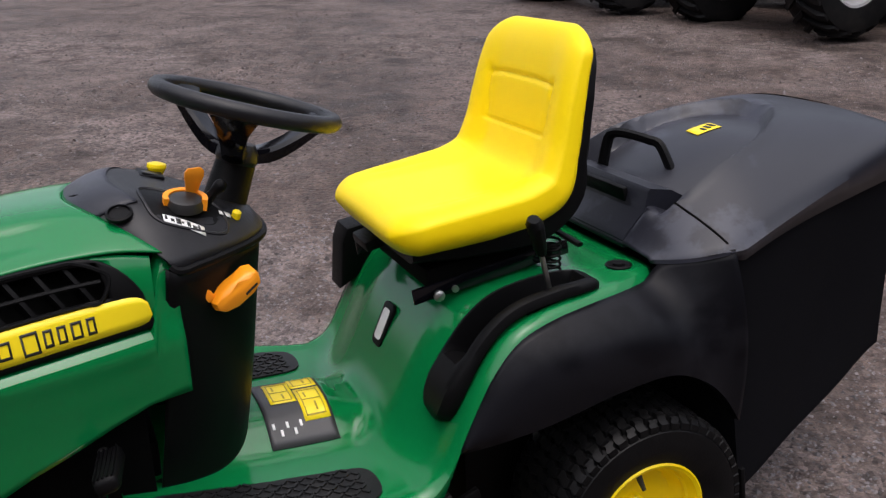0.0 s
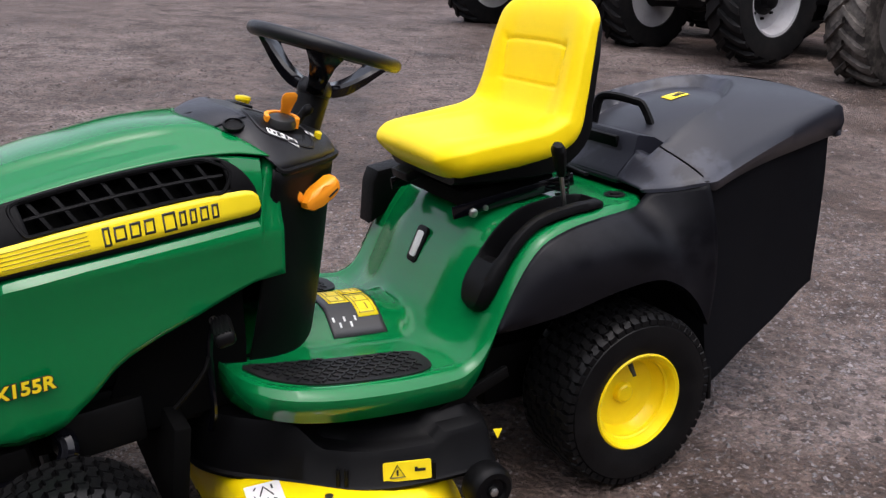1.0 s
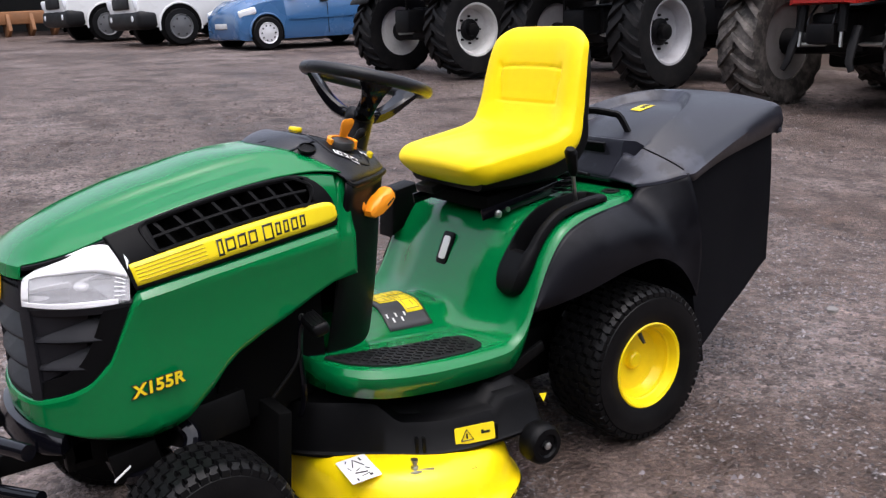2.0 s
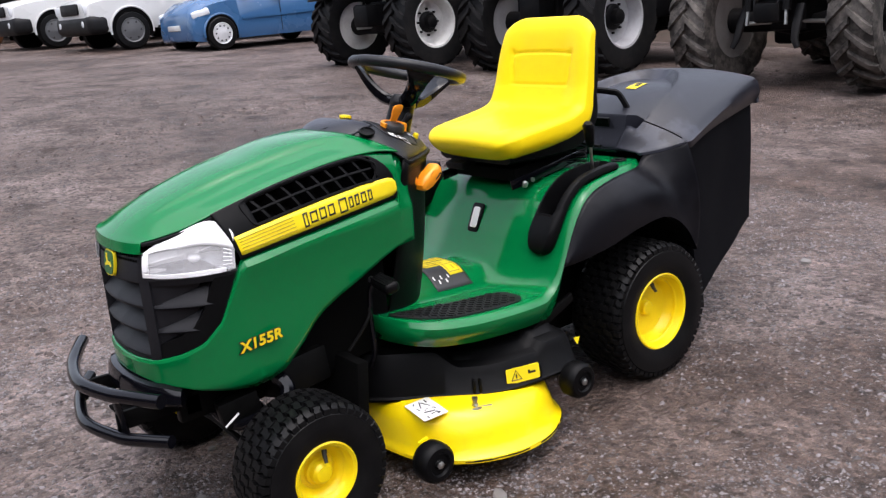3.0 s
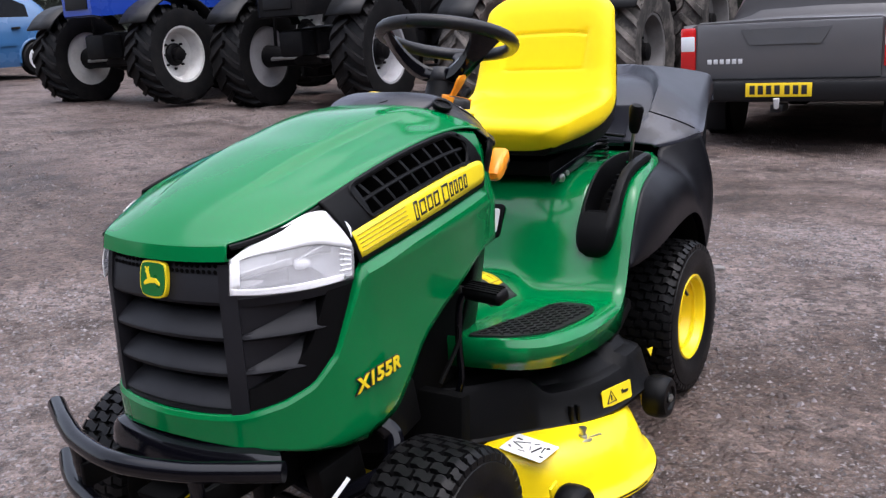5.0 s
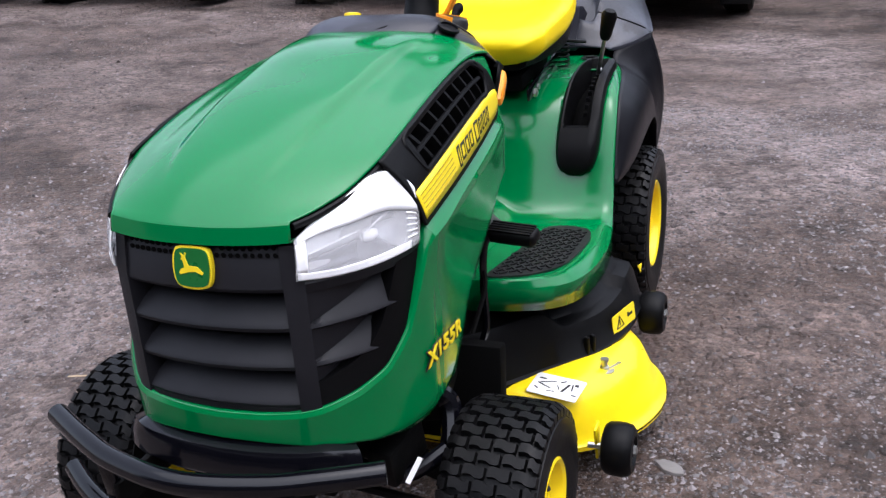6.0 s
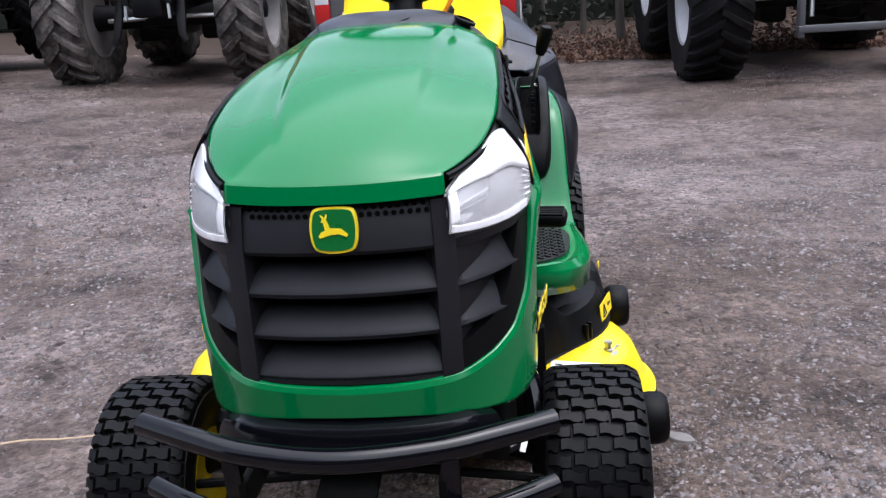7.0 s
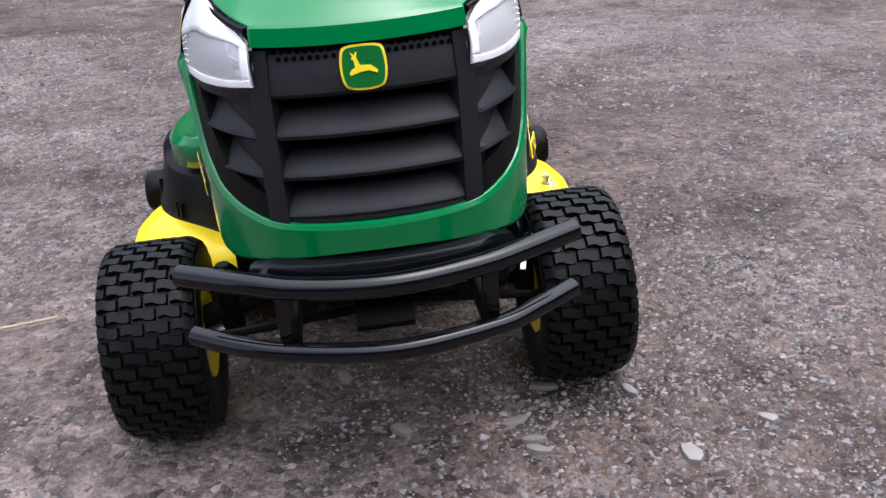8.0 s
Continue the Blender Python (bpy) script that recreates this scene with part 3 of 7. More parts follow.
    for outline in ([(-0.016, -0.002), (-0.004, 0.003), (0.010, 0.002), (0.019, -0.006), (0.017, -0.009), (0.007, -0.005), (-0.004, -0.006), (-0.018, -0.010), (-0.020, -0.007)],
                    [(-0.011, 0.0), (-0.013, 0.010), (-0.016, 0.011), (-0.014, 0.015), (-0.009, 0.014), (-0.004, 0.002)],
                    [(-0.013, 0.014), (-0.017, 0.020), (-0.015, 0.020), (-0.011, 0.016), (-0.009, 0.021), (-0.007, 0.020), (-0.009, 0.014)]):
        bm = bmesh.new()
        prism(bm, outline, 0.0098, m)
        part("badge_shape", bm, LIME, b)


def lettering(name, side, mat, swell, lift, parent, label):
    """The model's raised letters, laid on the hood's flank; swell thickens their strokes."""
    cu = bpy.data.curves.new(name, "FONT")
    cu.body, cu.size, cu.extrude, cu.align_x, cu.align_y = "X155R", 0.0345, 0.0008, "CENTER", "CENTER"
    cu.space_character, cu.shear, cu.offset = 1.06, 0.20, swell
    tmp = new("lettering_source", cu)
    me = bpy.data.meshes.new_from_object(tmp.evaluated_get(bpy.context.evaluated_depsgraph_get()))
    bpy.data.objects.remove(tmp)
    me.materials.clear()
    me.materials.append(mat)
    ca, sa = math.cos(0.16), math.sin(0.16)
    for v in me.vertices:
        a, b, d = v.co
        x = 1.284 - side * (a * ca - b * sa) if side > 0 else 1.284 + (a * ca + b * sa)
        z = 0.482 + (a * sa + b * ca) if side > 0 else 0.482 + (-a * sa + b * ca)
        i = step_at(x=x)
        i = i if half[i][0] <= x else i - 1
        f = (x - half[i][0]) / (half[i + 1][0] - half[i][0])
        off = 0.0095 + 0.010 * smooth(1.30 - x, 0.0, 0.07) + d + lift
        v.co = (x, side * (on_hood(i, z, off)[1] * (1 - f) + on_hood(i + 1, z, off)[1] * f), z)
    ob = new(name, me)
    ob.parent = parent
    return tagged(ob, label=label)


def model_lettering():
    for side in (1, -1):
        t = lettering("model_lettering", side, LIME, 0.0011, 0.0, mower, "yellow raised model lettering")
        lettering("letter_outline", side, INK, 0.0030, -0.0013, t, "black outline behind the letters")


hood_top()
hood_wall()
for s in (1, -1):
    shoulder(s)
    headlight(s)
grille()
model_lettering()


# ---- wheels ----
def turf_tyre(r, w, rim_r, depth=0.010):
    """The carcass of a turf tyre round the y axis."""
    bm = bmesh.new()
    prof = []
    hw = w / 2
    for a, rad in ((-0.70, rim_r - 0.006), (-0.86, rim_r), (-0.98, rim_r + 0.3 * (r - rim_r)), (-1.0, rim_r + 0.52 * (r - rim_r)), (-0.97, rim_r + 0.75 * (r - rim_r)), (-0.88, r - 2.0 * depth), (-0.76, r - 1.25 * depth), (-0.45, r - depth), (0, r - 0.8 * depth)):
        prof.append((rad, a * hw))
    prof = prof + [(q, -a) for q, a in prof[:-1][::-1]]
    rows = []
    n = 72
    for rad, a in prof:
        rows.append([(rad * math.cos(2 * math.pi * k / n), a, rad * math.sin(2 * math.pi * k / n)) for k in range(n)])
    grid(bm, rows, close_v=True)
    return bm


def tread_block(r, w, n_rows, a0, a1, depth=0.010):
    """One hooked tread block between two places across the tyre, at the start of its turn round the y axis."""
    bm = bmesh.new()
    hw = w / 2

    def surf(phi, a, lift):
        rad = r - depth * (0.8 + 0.2 * abs(a)) - 1.3 * depth * max(0.0, (abs(a) - 0.72) / 0.28) ** 1.4 + lift
        return (rad * math.cos(phi), a * hw, rad * math.sin(phi))

    pitch = 2 * math.pi / n_rows
    gap = 0.0034 / hw
    wave = [(0.0, 0.04), (0.22, 0.10), (0.42, 0.06), (0.60, -0.10), (0.85, -0.14), (1.0, -0.05)]
    span, m = 0.80 * pitch, len(wave) - 1
    lo = a0 + gap / 2
    wide = a1 - a0 - gap
    pts = [(pitch * v, lo + wide * u) for u, v in wave]
    ring = pts + [(p + span, a) for p, a in pts[::-1]]
    k = len(ring)
    mid = 0.5 * (a0 + a1)
    top = [bm.verts.new(surf(p + 0.07 * span * (1 if q < k / 2 else -1), mid + (a - mid) * 0.93, depth)) for q, (p, a) in enumerate(ring)]
    bot = [bm.verts.new(surf(p, a, -0.002)) for p, a in ring]
    for q in range(k):
        bm.faces.new((bot[q], bot[(q + 1) % k], top[(q + 1) % k], top[q]))
    for q in range(m):
        bm.faces.new((top[q], top[q + 1], top[k - 2 - q], top[k - 1 - q]))
    return bm


TREADS = {}


def add_treads(t, key, n_rows, count, mat):
    """Rows of blocks laid like bricks; alike blocks share one mesh."""
    step = 1.94 / count
    whole = [(-0.97 + step * j, -0.97 + step * (j + 1)) for j in range(count)]
    split = [(-0.97, -0.97 + step / 2)] + [(a + step / 2, b + step / 2) for a, b in whole[:-1]] + [(0.97 - step / 2, 0.97)]
    for k in range(n_rows):
        for j, (a0, a1) in enumerate(split if k % 2 else whole):
            name = (key, k % 2, j)
            if name not in TREADS:
                ob = part("tread_block", tread_block(*key, n_rows, a0, a1), mat, t, angle=40)
                TREADS[name] = ob.data
            else:
                ob = new("tread_block", TREADS[name])
                ob.parent = t
            ob.rotation_euler = (0, 2 * math.pi * k / n_rows, 0)


def wheel(name, place, r, w, rim_r, n_blocks, rows_of_blocks, outward, dish, label):
    t = part(name, turf_tyre(r, w, rim_r), RUBBER, mower, label, angle=40)
    t.location = place
    add_treads(t, (r, w), n_blocks, rows_of_blocks, RUBBER)
    hub = [(0.036, 0.0), (0.034, 0.008), (0.028, 0.010), (0.026, 0.024), (0.019, 0.032), (0.0, 0.034)] if rim_r < 0.1 else [(0.026, 0.0), (0.023, 0.012), (0.018, 0.016), (0.0, 0.017)]
    hw = w / 2
    o = outward
    face = hw * 0.86
    bm = bmesh.new()
    lathe(bm, [(rim_r - 0.004, -o * face), (rim_r + 0.004, -o * (face + 0.004)), (rim_r + 0.001, -o * (face - 0.010)), (rim_r - 0.016, -o * (face - 0.02)), (rim_r - 0.018, o * (face - 0.022)),
               (rim_r + 0.001, o * (face - 0.008)), (rim_r + 0.005, o * (face + 0.002)), (rim_r + 0.001, o * (face + 0.005)), (rim_r - 0.006, o * (face + 0.001)), (rim_r - 0.014, o * (face - 0.020)),
               (rim_r - 0.020, o * (face - dish * 0.6)), (rim_r - 0.032, o * (face - dish * 0.9)), (rim_r * 0.58, o * (face - dish))] + [(q, o * (face - dish + d)) for q, d in hub], 48)
    part("rim", bm, YELLOW, t, "yellow steel wheel rim", angle=30)
    bm = bmesh.new()
    a = radians(102 if rim_r < 0.1 else 80)
    q = rim_r - 0.022
    c = Vector((q * math.cos(a), o * (face - 0.02), q * math.sin(a)))
    tube(bm, [c, c + Vector((-0.012 * math.cos(a), o * 0.004, -0.012 * math.sin(a))), c + Vector((-0.028 * math.cos(a), o * 0.014, -0.028 * math.sin(a)))], [0.0065, 0.006, 0.0042], 8)
    part("valve_stem", bm, INK, t)
    return t


FW, RW = (0.173, 0.166, 0.079), (0.2155, 0.200, 0.1165)
wheel("front_wheel", (1.24, 0.346, 0.170), *FW, 46, 4, 1, 0.042, "black turf tyre on yellow steel rim")
wheel("front_wheel", (1.24, -0.392, 0.170), *FW, 46, 4, -1, 0.042, "black turf tyre on yellow steel rim")
wheel("rear_wheel", (0.0, 0.307, 0.216), *RW, 54, 5, 1, 0.062, "wide black turf tyre on yellow steel rim")
wheel("rear_wheel", (0.0, -0.307, 0.216), *RW, 54, 5, -1, 0.062, "wide black turf tyre on yellow steel rim")


# ---- front bumper, axle and frame ----
def bumper():
    bm = bmesh.new()
    tube(bm, spline([(1.528, -0.290, 0.421), (1.572, -0.205, 0.419), (1.606, -0.12, 0.415), (1.628, 0, 0.415), (1.606, 0.12, 0.415), (1.578, 0.197, 0.418), (1.541, 0.276, 0.420)], 40), 0.0165, 14)
    b = part("bumper", bm, GLOSS, mower, "glossy black double tube front bumper")
    bm = bmesh.new()
    tube(bm, spline([(1.526, -0.287, 0.321), (1.568, -0.22, 0.318), (1.602, -0.14, 0.315), (1.632, 0, 0.315), (1.604, 0.145, 0.315), (1.573, 0.21, 0.318), (1.533, 0.275, 0.321)], 40), 0.0150, 14)
    part("lower_tube", bm, GLOSS, b)
    for y in (-0.148, 0.140):
        bm = bmesh.new()
        box(bm, (0.014, 0.024, 0.10), pose(1.592, y, 0.365, 0, 6, 0), 0.003)
        part("strut", bm, GLOSS, b)
        bm = bmesh.new()
        box(bm, (0.30, 0.012, 0.045), pose(1.45, y * 0.92, 0.345, 0, 0, 0), 0.003)
        part("bracket", bm, CHASSIS, b)
    lip = [k for k in range(len(plan)) if plan[k][0] > 1.38 and abs(plan[k][1]) < 0.190]
    rows = []
    for k in lip:
        end = 1 - smooth(abs(plan[k][1]), 0.150, 0.190)
        row = []
        for off, z in ((-0.050, 0.398 + 0.012 * end), (0.000, 0.398 + 0.014 * end), (0.018, 0.394 + 0.012 * end), (0.026, 0.384 + 0.008 * end), (0.030, 0.368), (0.026, 0.362), (-0.050, 0.362)):
            x, y = plan[k] + plan_n[k] * off
            row.append((x, y, z))
        rows.append(row)
    bm = bmesh.new()
    vs = grid(bm, rows, close_v=True)
    cap(bm, vs[0]), cap(bm, vs[-1])
    part("bumper_cover", bm, GLOSS, b, "black plastic cover above the bumper")
    bm = bmesh.new()
    box(bm, (0.12, 0.085, 0.010), pose(1.50, -0.01, 0.322, 0, 8, 0), 0.002)
    part("tow_plate", bm, DARK, b)


bumper()


def chassis():
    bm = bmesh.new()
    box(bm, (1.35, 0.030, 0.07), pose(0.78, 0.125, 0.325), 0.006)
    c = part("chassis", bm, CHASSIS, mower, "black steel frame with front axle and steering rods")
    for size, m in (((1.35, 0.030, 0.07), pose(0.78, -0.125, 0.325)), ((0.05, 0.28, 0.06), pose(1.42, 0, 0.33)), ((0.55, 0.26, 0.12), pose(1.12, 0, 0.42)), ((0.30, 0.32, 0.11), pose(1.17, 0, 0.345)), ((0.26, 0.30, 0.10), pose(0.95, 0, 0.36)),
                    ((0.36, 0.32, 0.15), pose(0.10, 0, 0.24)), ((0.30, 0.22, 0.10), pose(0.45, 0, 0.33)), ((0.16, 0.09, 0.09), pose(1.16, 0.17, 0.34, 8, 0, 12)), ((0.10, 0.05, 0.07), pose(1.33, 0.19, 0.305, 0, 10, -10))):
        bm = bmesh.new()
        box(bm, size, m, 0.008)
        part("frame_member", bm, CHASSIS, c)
    bm = bmesh.new()
    tube(bm, spline([(1.24, -0.34, 0.19), (1.24, -0.22, 0.225), (1.245, 0, 0.245), (1.24, 0.2, 0.222), (1.24, 0.30, 0.172)], 24), 0.022, 10)
    part("front_axle", bm, CHASSIS, c)
    for y in (0.262, -0.272):
        bm = bmesh.new()
        lathe(bm, [(0.017, 0.13), (0.020, 0.135), (0.020, 0.255), (0.024, 0.26), (0.024, 0.285), (0.012, 0.30)], 14, (1.245, y, 0), "z")
        part("spindle", bm, CHASSIS, c)
        bm = bmesh.new()
        tube(bm, [(1.245, y, 0.168), (1.242, y * 1.15, 0.168)], 0.016, 10)
        part("stub_axle", bm, STEEL, c)
    bm = bmesh.new()
    tube(bm, [(1.33, 0.275, 0.205), (1.34, 0.05, 0.235), (1.33, -0.31, 0.205)], 0.008, 8)
    part("tie_rod", bm, CHASSIS, c)
    bm = bmesh.new()
    tube(bm, spline([(1.30, 0.265, 0.30), (1.35, 0.20, 0.27), (1.36, 0.10, 0.30), (1.30, 0.02, 0.33)], 20), 0.014, 10)
    part("drain_hose", bm, GLOSS, c)
    bm = bmesh.new()
    tube(bm, spline([(1.26, 0.255, 0.27), (1.22, 0.24, 0.335), (1.24, 0.20, 0.37)], 20), 0.019, 10)
    part("hose_boot", bm, GLOSS, c)
    bm = bmesh.new()
    box(bm, (0.044, 0.002, 0.009), frame_at((1.37, 0.235, 0.300), (-0.7, 0.25, 0.62), (0.1, 0.9, 0.1)), 0)
    part("part_label", bm, WHITE, c, "white paper part label")
    # dark plate added across the frame to fill the gap below with shade
    bm = bmesh.new()
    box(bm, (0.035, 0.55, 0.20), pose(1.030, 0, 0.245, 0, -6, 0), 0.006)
    part("dark_filler", bm, DARK, c, "added dark plate filling the shaded gap behind the axle")
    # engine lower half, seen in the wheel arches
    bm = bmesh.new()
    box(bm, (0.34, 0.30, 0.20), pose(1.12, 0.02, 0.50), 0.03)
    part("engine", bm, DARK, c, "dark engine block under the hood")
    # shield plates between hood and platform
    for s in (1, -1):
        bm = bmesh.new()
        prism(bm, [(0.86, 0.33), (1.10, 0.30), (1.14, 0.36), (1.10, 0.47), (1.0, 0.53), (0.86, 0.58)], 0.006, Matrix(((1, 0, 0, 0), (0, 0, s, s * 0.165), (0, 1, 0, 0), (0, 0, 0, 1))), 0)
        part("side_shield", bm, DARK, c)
        bm = bmesh.new()
        tube(bm, spline([(1.02, s * 0.215, 0.36), (0.96, s * 0.225, 0.43), (0.945, s * 0.215, 0.47)], 14), 0.005, 6)
        part("linkage_rod", bm, CHASSIS, c)
    bm = bmesh.new()
    tube(bm, [(0, -0.22, 0.216), (0, 0.22, 0.216)], 0.03, 14)
    part("rear_axle", bm, CHASSIS, c)


chassis()


# ---- console and steering ----
RIM_EDGE = spline([(0.803, 0.204, 0.838), (0.783, 0.217, 0.814), (0.745, 0.198, 0.812), (0.70, 0.168, 0.812), (0.655, 0.132, 0.812), (0.622, 0.092, 0.812), (0.608, 0.045, 0.812)], 40)
SPINE = spline([(0.930, 0, 0.892), (0.895, 0, 0.908), (0.855, 0, 0.915), (0.80, 0, 0.904), (0.74, 0, 0.882), (0.68, 0, 0.864), (0.63, 0, 0.841), (0.606, 0, 0.812)], 40)


def top_point(i, v):
    a = abs(v)
    e, c = RIM_EDGE[i], SPINE[i]
    flat = 3.4 + 0.4 * smooth(i, 0, 7)
    return (e[0] + (c[0] - e[0]) * (1 - a ** 2.2), v * e[1], e[2] + (c[2] - e[2]) * (1 - a ** flat) + 0.004 * (1 - a ** 8))


TOP_GRID = np.array([top_point(i, v) for i in range(40) for v in np.linspace(-1, 1, 121)])


def on_console(x, y):
    """The console's top at x, y."""
    d = np.hypot(TOP_GRID[:, 0] - x, TOP_GRID[:, 1] - y)
    k = np.argsort(d)[:10]
    plane = np.stack([TOP_GRID[k, 0] - x, TOP_GRID[k, 1] - y, np.ones(10)], axis=1)
    return float(np.linalg.lstsq(plane, TOP_GRID[k, 2], rcond=None)[0][2])


def console():
    bm = bmesh.new()
    grid(bm, [[top_point(i, v) for v in np.linspace(-1, 1, 49)] for i in range(40)])
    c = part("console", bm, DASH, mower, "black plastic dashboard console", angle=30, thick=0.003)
    # flanks down to the footboard, in darker plastic than the top to paint their shade
    left = [tuple(p) for p in RIM_EDGE[3:]]
    edge = left + [(0.606, 0.0, 0.812)] + [(x, -y, z) for x, y, z in left[::-1]]
    foot = spline([(0.855, 0.155), (0.80, 0.150), (0.745, 0.132), (0.705, 0.100), (0.688, 0.060), (0.684, 0.0)], len(left) + 1)
    foot = [tuple(p) for p in foot]
    foot = foot + [(x, -y) for x, y in foot[:-1][::-1]]
    rows = []
    for q in np.linspace(0, 1, 16):
        row = []
        for (x, y, z), (fx, fy) in zip(edge, foot):
            f = q ** 1.15
            belly = 0.012 * math.sin(math.pi * q)
            row.append((x + (fx - x) * f + 0.008 * (1 - q), y + (fy - y) * f + math.copysign(belly - 0.008 * (1 - q), y) * (abs(y) > 0.01), z - 0.003 + (0.385 - z) * q))
        rows.append(row)
    bm = bmesh.new()
    grid(bm, rows)
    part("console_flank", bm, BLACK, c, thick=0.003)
    # rolled rim round the console's top
    bm = bmesh.new()
    tube(bm, [(x, y + math.copysign(0.002, y), z - 0.004) for x, y, z in edge], 0.0075, 8)
    part("console_rim", bm, BLACK, c)
    # grey saddle next to the hood; a dark disc paints in its shaded finger scoop
    bm = bmesh.new()
    grid(bm, [[(p[0], p[1], p[2] + 0.0035) for p in (top_point(i, v) for v in np.linspace(-0.62, 0.62, 31))] for i in range(0, 10)])
    part("cowl", bm, LID, c, "grey-black cowl behind the hood", thick=0.002)
    bm = bmesh.new()
    lathe(bm, [(0.024, -0.004), (0.023, 0.004), (0.016, 0.0045), (0, 0.005)], 20, axis="z")
    bmesh.ops.scale(bm, vec=(0.75, 1.9, 1), verts=bm.verts)
    q = part("finger_scoop", bm, DARK, c)
    q.matrix_local = pose(0.903, 0.006, on_console(0.903, 0.006) - 0.002, 0, 20, 0)
    # sunk control plate with a raised border
    def on_top(name, pts, lift, mat, parent, label="", wide=0.0, closed=True):
        bm = bmesh.new()
        ring = spline(pts, 60, closed=closed)
        if wide:
            tube(bm, [(x, y, on_console(x, y) + lift) for x, y in np.vstack([ring, ring[:1]])], wide, 6)
        else:
            mid = ring.mean(0)
            rows = [[(x, y, on_console(x, y) + lift) for x, y in mid + (ring - mid) * f] for f in (1.0, 0.75, 0.5, 0.25, 0.02)]
            vs = grid(bm, rows, close_v=True)
            cap(bm, vs[-1])
        return part(name, bm, mat, parent, label)

    field = [(0.808, 0.070), (0.808, 0.130), (0.792, 0.160), (0.74, 0.158), (0.69, 0.140), (0.682, 0.110), (0.700, 0.078), (0.75, 0.066)]
    on_top("control_plate", field, 0.0022, BLACK, c)
    on_top("field_border", field, 0.002, DASH, c, wide=0.0032)
    # throttle: orange collar round a black dial, with its paddle
    cx, cy = 0.746, 0.116
    z0 = on_console(cx, cy)
    m = pose(cx, cy, z0 + 0.001, -12, -8, 0)
    bm = bmesh.new()
    arc = [(0.036 * math.cos(a), 0.036 * math.sin(a)) for a in np.linspace(radians(-205), radians(15), 20)] + [(0.027 * math.cos(a), 0.027 * math.sin(a)) for a in np.linspace(radians(15), radians(-205), 20)]
    prism(bm, arc, 0.020, m, 0)
    t = part("throttle", bm, ORANGE, c, "orange throttle lever")
    bm = bmesh.new()
    lathe(bm, [(0.030, 0.0), (0.030, 0.010), (0.027, 0.017), (0.020, 0.020), (0.0, 0.021)], 28, axis="z")
    for v in bm.verts:
        v.co = m @ v.co
    part("throttle_dial", bm, INK, t)
    bm = bmesh.new()
    rows = []
    for h, x, y, w, d in ((0.006, 0.731, 0.090, 0.010, 0.006), (0.022, 0.729, 0.096, 0.010, 0.0055), (0.036, 0.727, 0.106, 0.012, 0.005), (0.050, 0.725, 0.114, 0.0155, 0.005), (0.060, 0.724, 0.119, 0.0155, 0.0045), (0.066, 0.724, 0.121, 0.010, 0.003)):
        rows.append([(x + w * p, y + d * q, z0 + h) for p, q in ((-1, -0.6), (-0.6, -1), (0.6, -1), (1, -0.6), (1, 0.6), (0.6, 1), (-0.6, 1), (-1, 0.6))])
    vs = grid(bm, rows, close_v=True)
    cap(bm, vs[0]), cap(bm, vs[-1])
    part("lever", bm, ORANGE, t)

    def flat_patch(x0, x1, y0, y1, lift, nx=8, ny=3):
        bm = bmesh.new()
        grid(bm, [[(x, y, on_console(x, y) + lift) for y in np.linspace(y0, y1, ny)] for x in np.linspace(x0, x1, nx)])
        return bm

    p = part("dial_label", flat_patch(0.786, 0.724, 0.149, 0.162, 0.0042), WHITE, c, "white label with black pictogram bars", thick=0.001)
    for k in range(7):
        x = 0.783 - 0.0082 * k
        part("printed_bar", flat_patch(x, x - 0.0035 - 0.0018 * (k % 3), 0.151 + 0.003 * (k % 2), 0.157 + 0.0015 * (k % 3), 0.0052, 3, 3), INK, p, thick=0.0006)
    p = part("knob_label", flat_patch(0.690, 0.672, 0.100, 0.108, 0.0042, 3, 3), WHITE, c, "small white printed label", thick=0.001)
    # black cruise lever
    bm = bmesh.new()
    tube(bm, spline([(0.716, 0.100, 0.872), (0.697, 0.104, 0.896), (0.676, 0.108, 0.914)], 10), [0.009] * 5 + [0.008, 0.009, 0.011, 0.011, 0.007], 10)
    part("black_lever", bm, BLACK, c)
    # ignition spot and sight cap
    bm = bmesh.new()
    lathe(bm, [(0.008, 0), (0.008, 0.012), (0.005, 0.015), (0, 0.016)], 12, axis="z")
    q = part("choke_knob", bm, KNOB, c, "small yellow knob")
    q.matrix_local = pose(0.663, 0.098, on_console(0.663, 0.098) - 0.001, -12, -17, 0)
    bm = bmesh.new()
    lathe(bm, [(0.021, 0), (0.021, 0.005), (0.017, 0.007), (0.016, 0.003), (0, 0.003)], 24, axis="z")
    q = part("filler_cap", bm, BLACK, c)
    q.matrix_local = pose(0.850, 0.146, on_console(0.850, 0.146) + 0.004, -24, 4, 0)
    # blade knob
    bm = bmesh.new()
    lathe(bm, [(0.012, 0), (0.012, 0.010), (0.0145, 0.017), (0.0175, 0.023), (0.0165, 0.029), (0.011, 0.031), (0, 0.0315)], 20, axis="z")
    q = part("blade_knob", bm, KNOB, c, "yellow blade switch knob")
    q.matrix_local = pose(0.765, -0.090, on_console(0.765, -0.090) - 0.009, 0, -10, 0)
    bm = bmesh.new()
    box(bm, (0.044, 0.060, 0.008), pose(0.776, -0.068, on_console(0.776, -0.068) + 0.001, 0, -14, 0), 0.003)
    part("switch_base", bm, FENDER, c)
    part("switch_label", flat_patch(0.790, 0.764, -0.062, -0.044, 0.0072, 4, 4), SLATE, c, "grey printed switch label", thick=0.001)
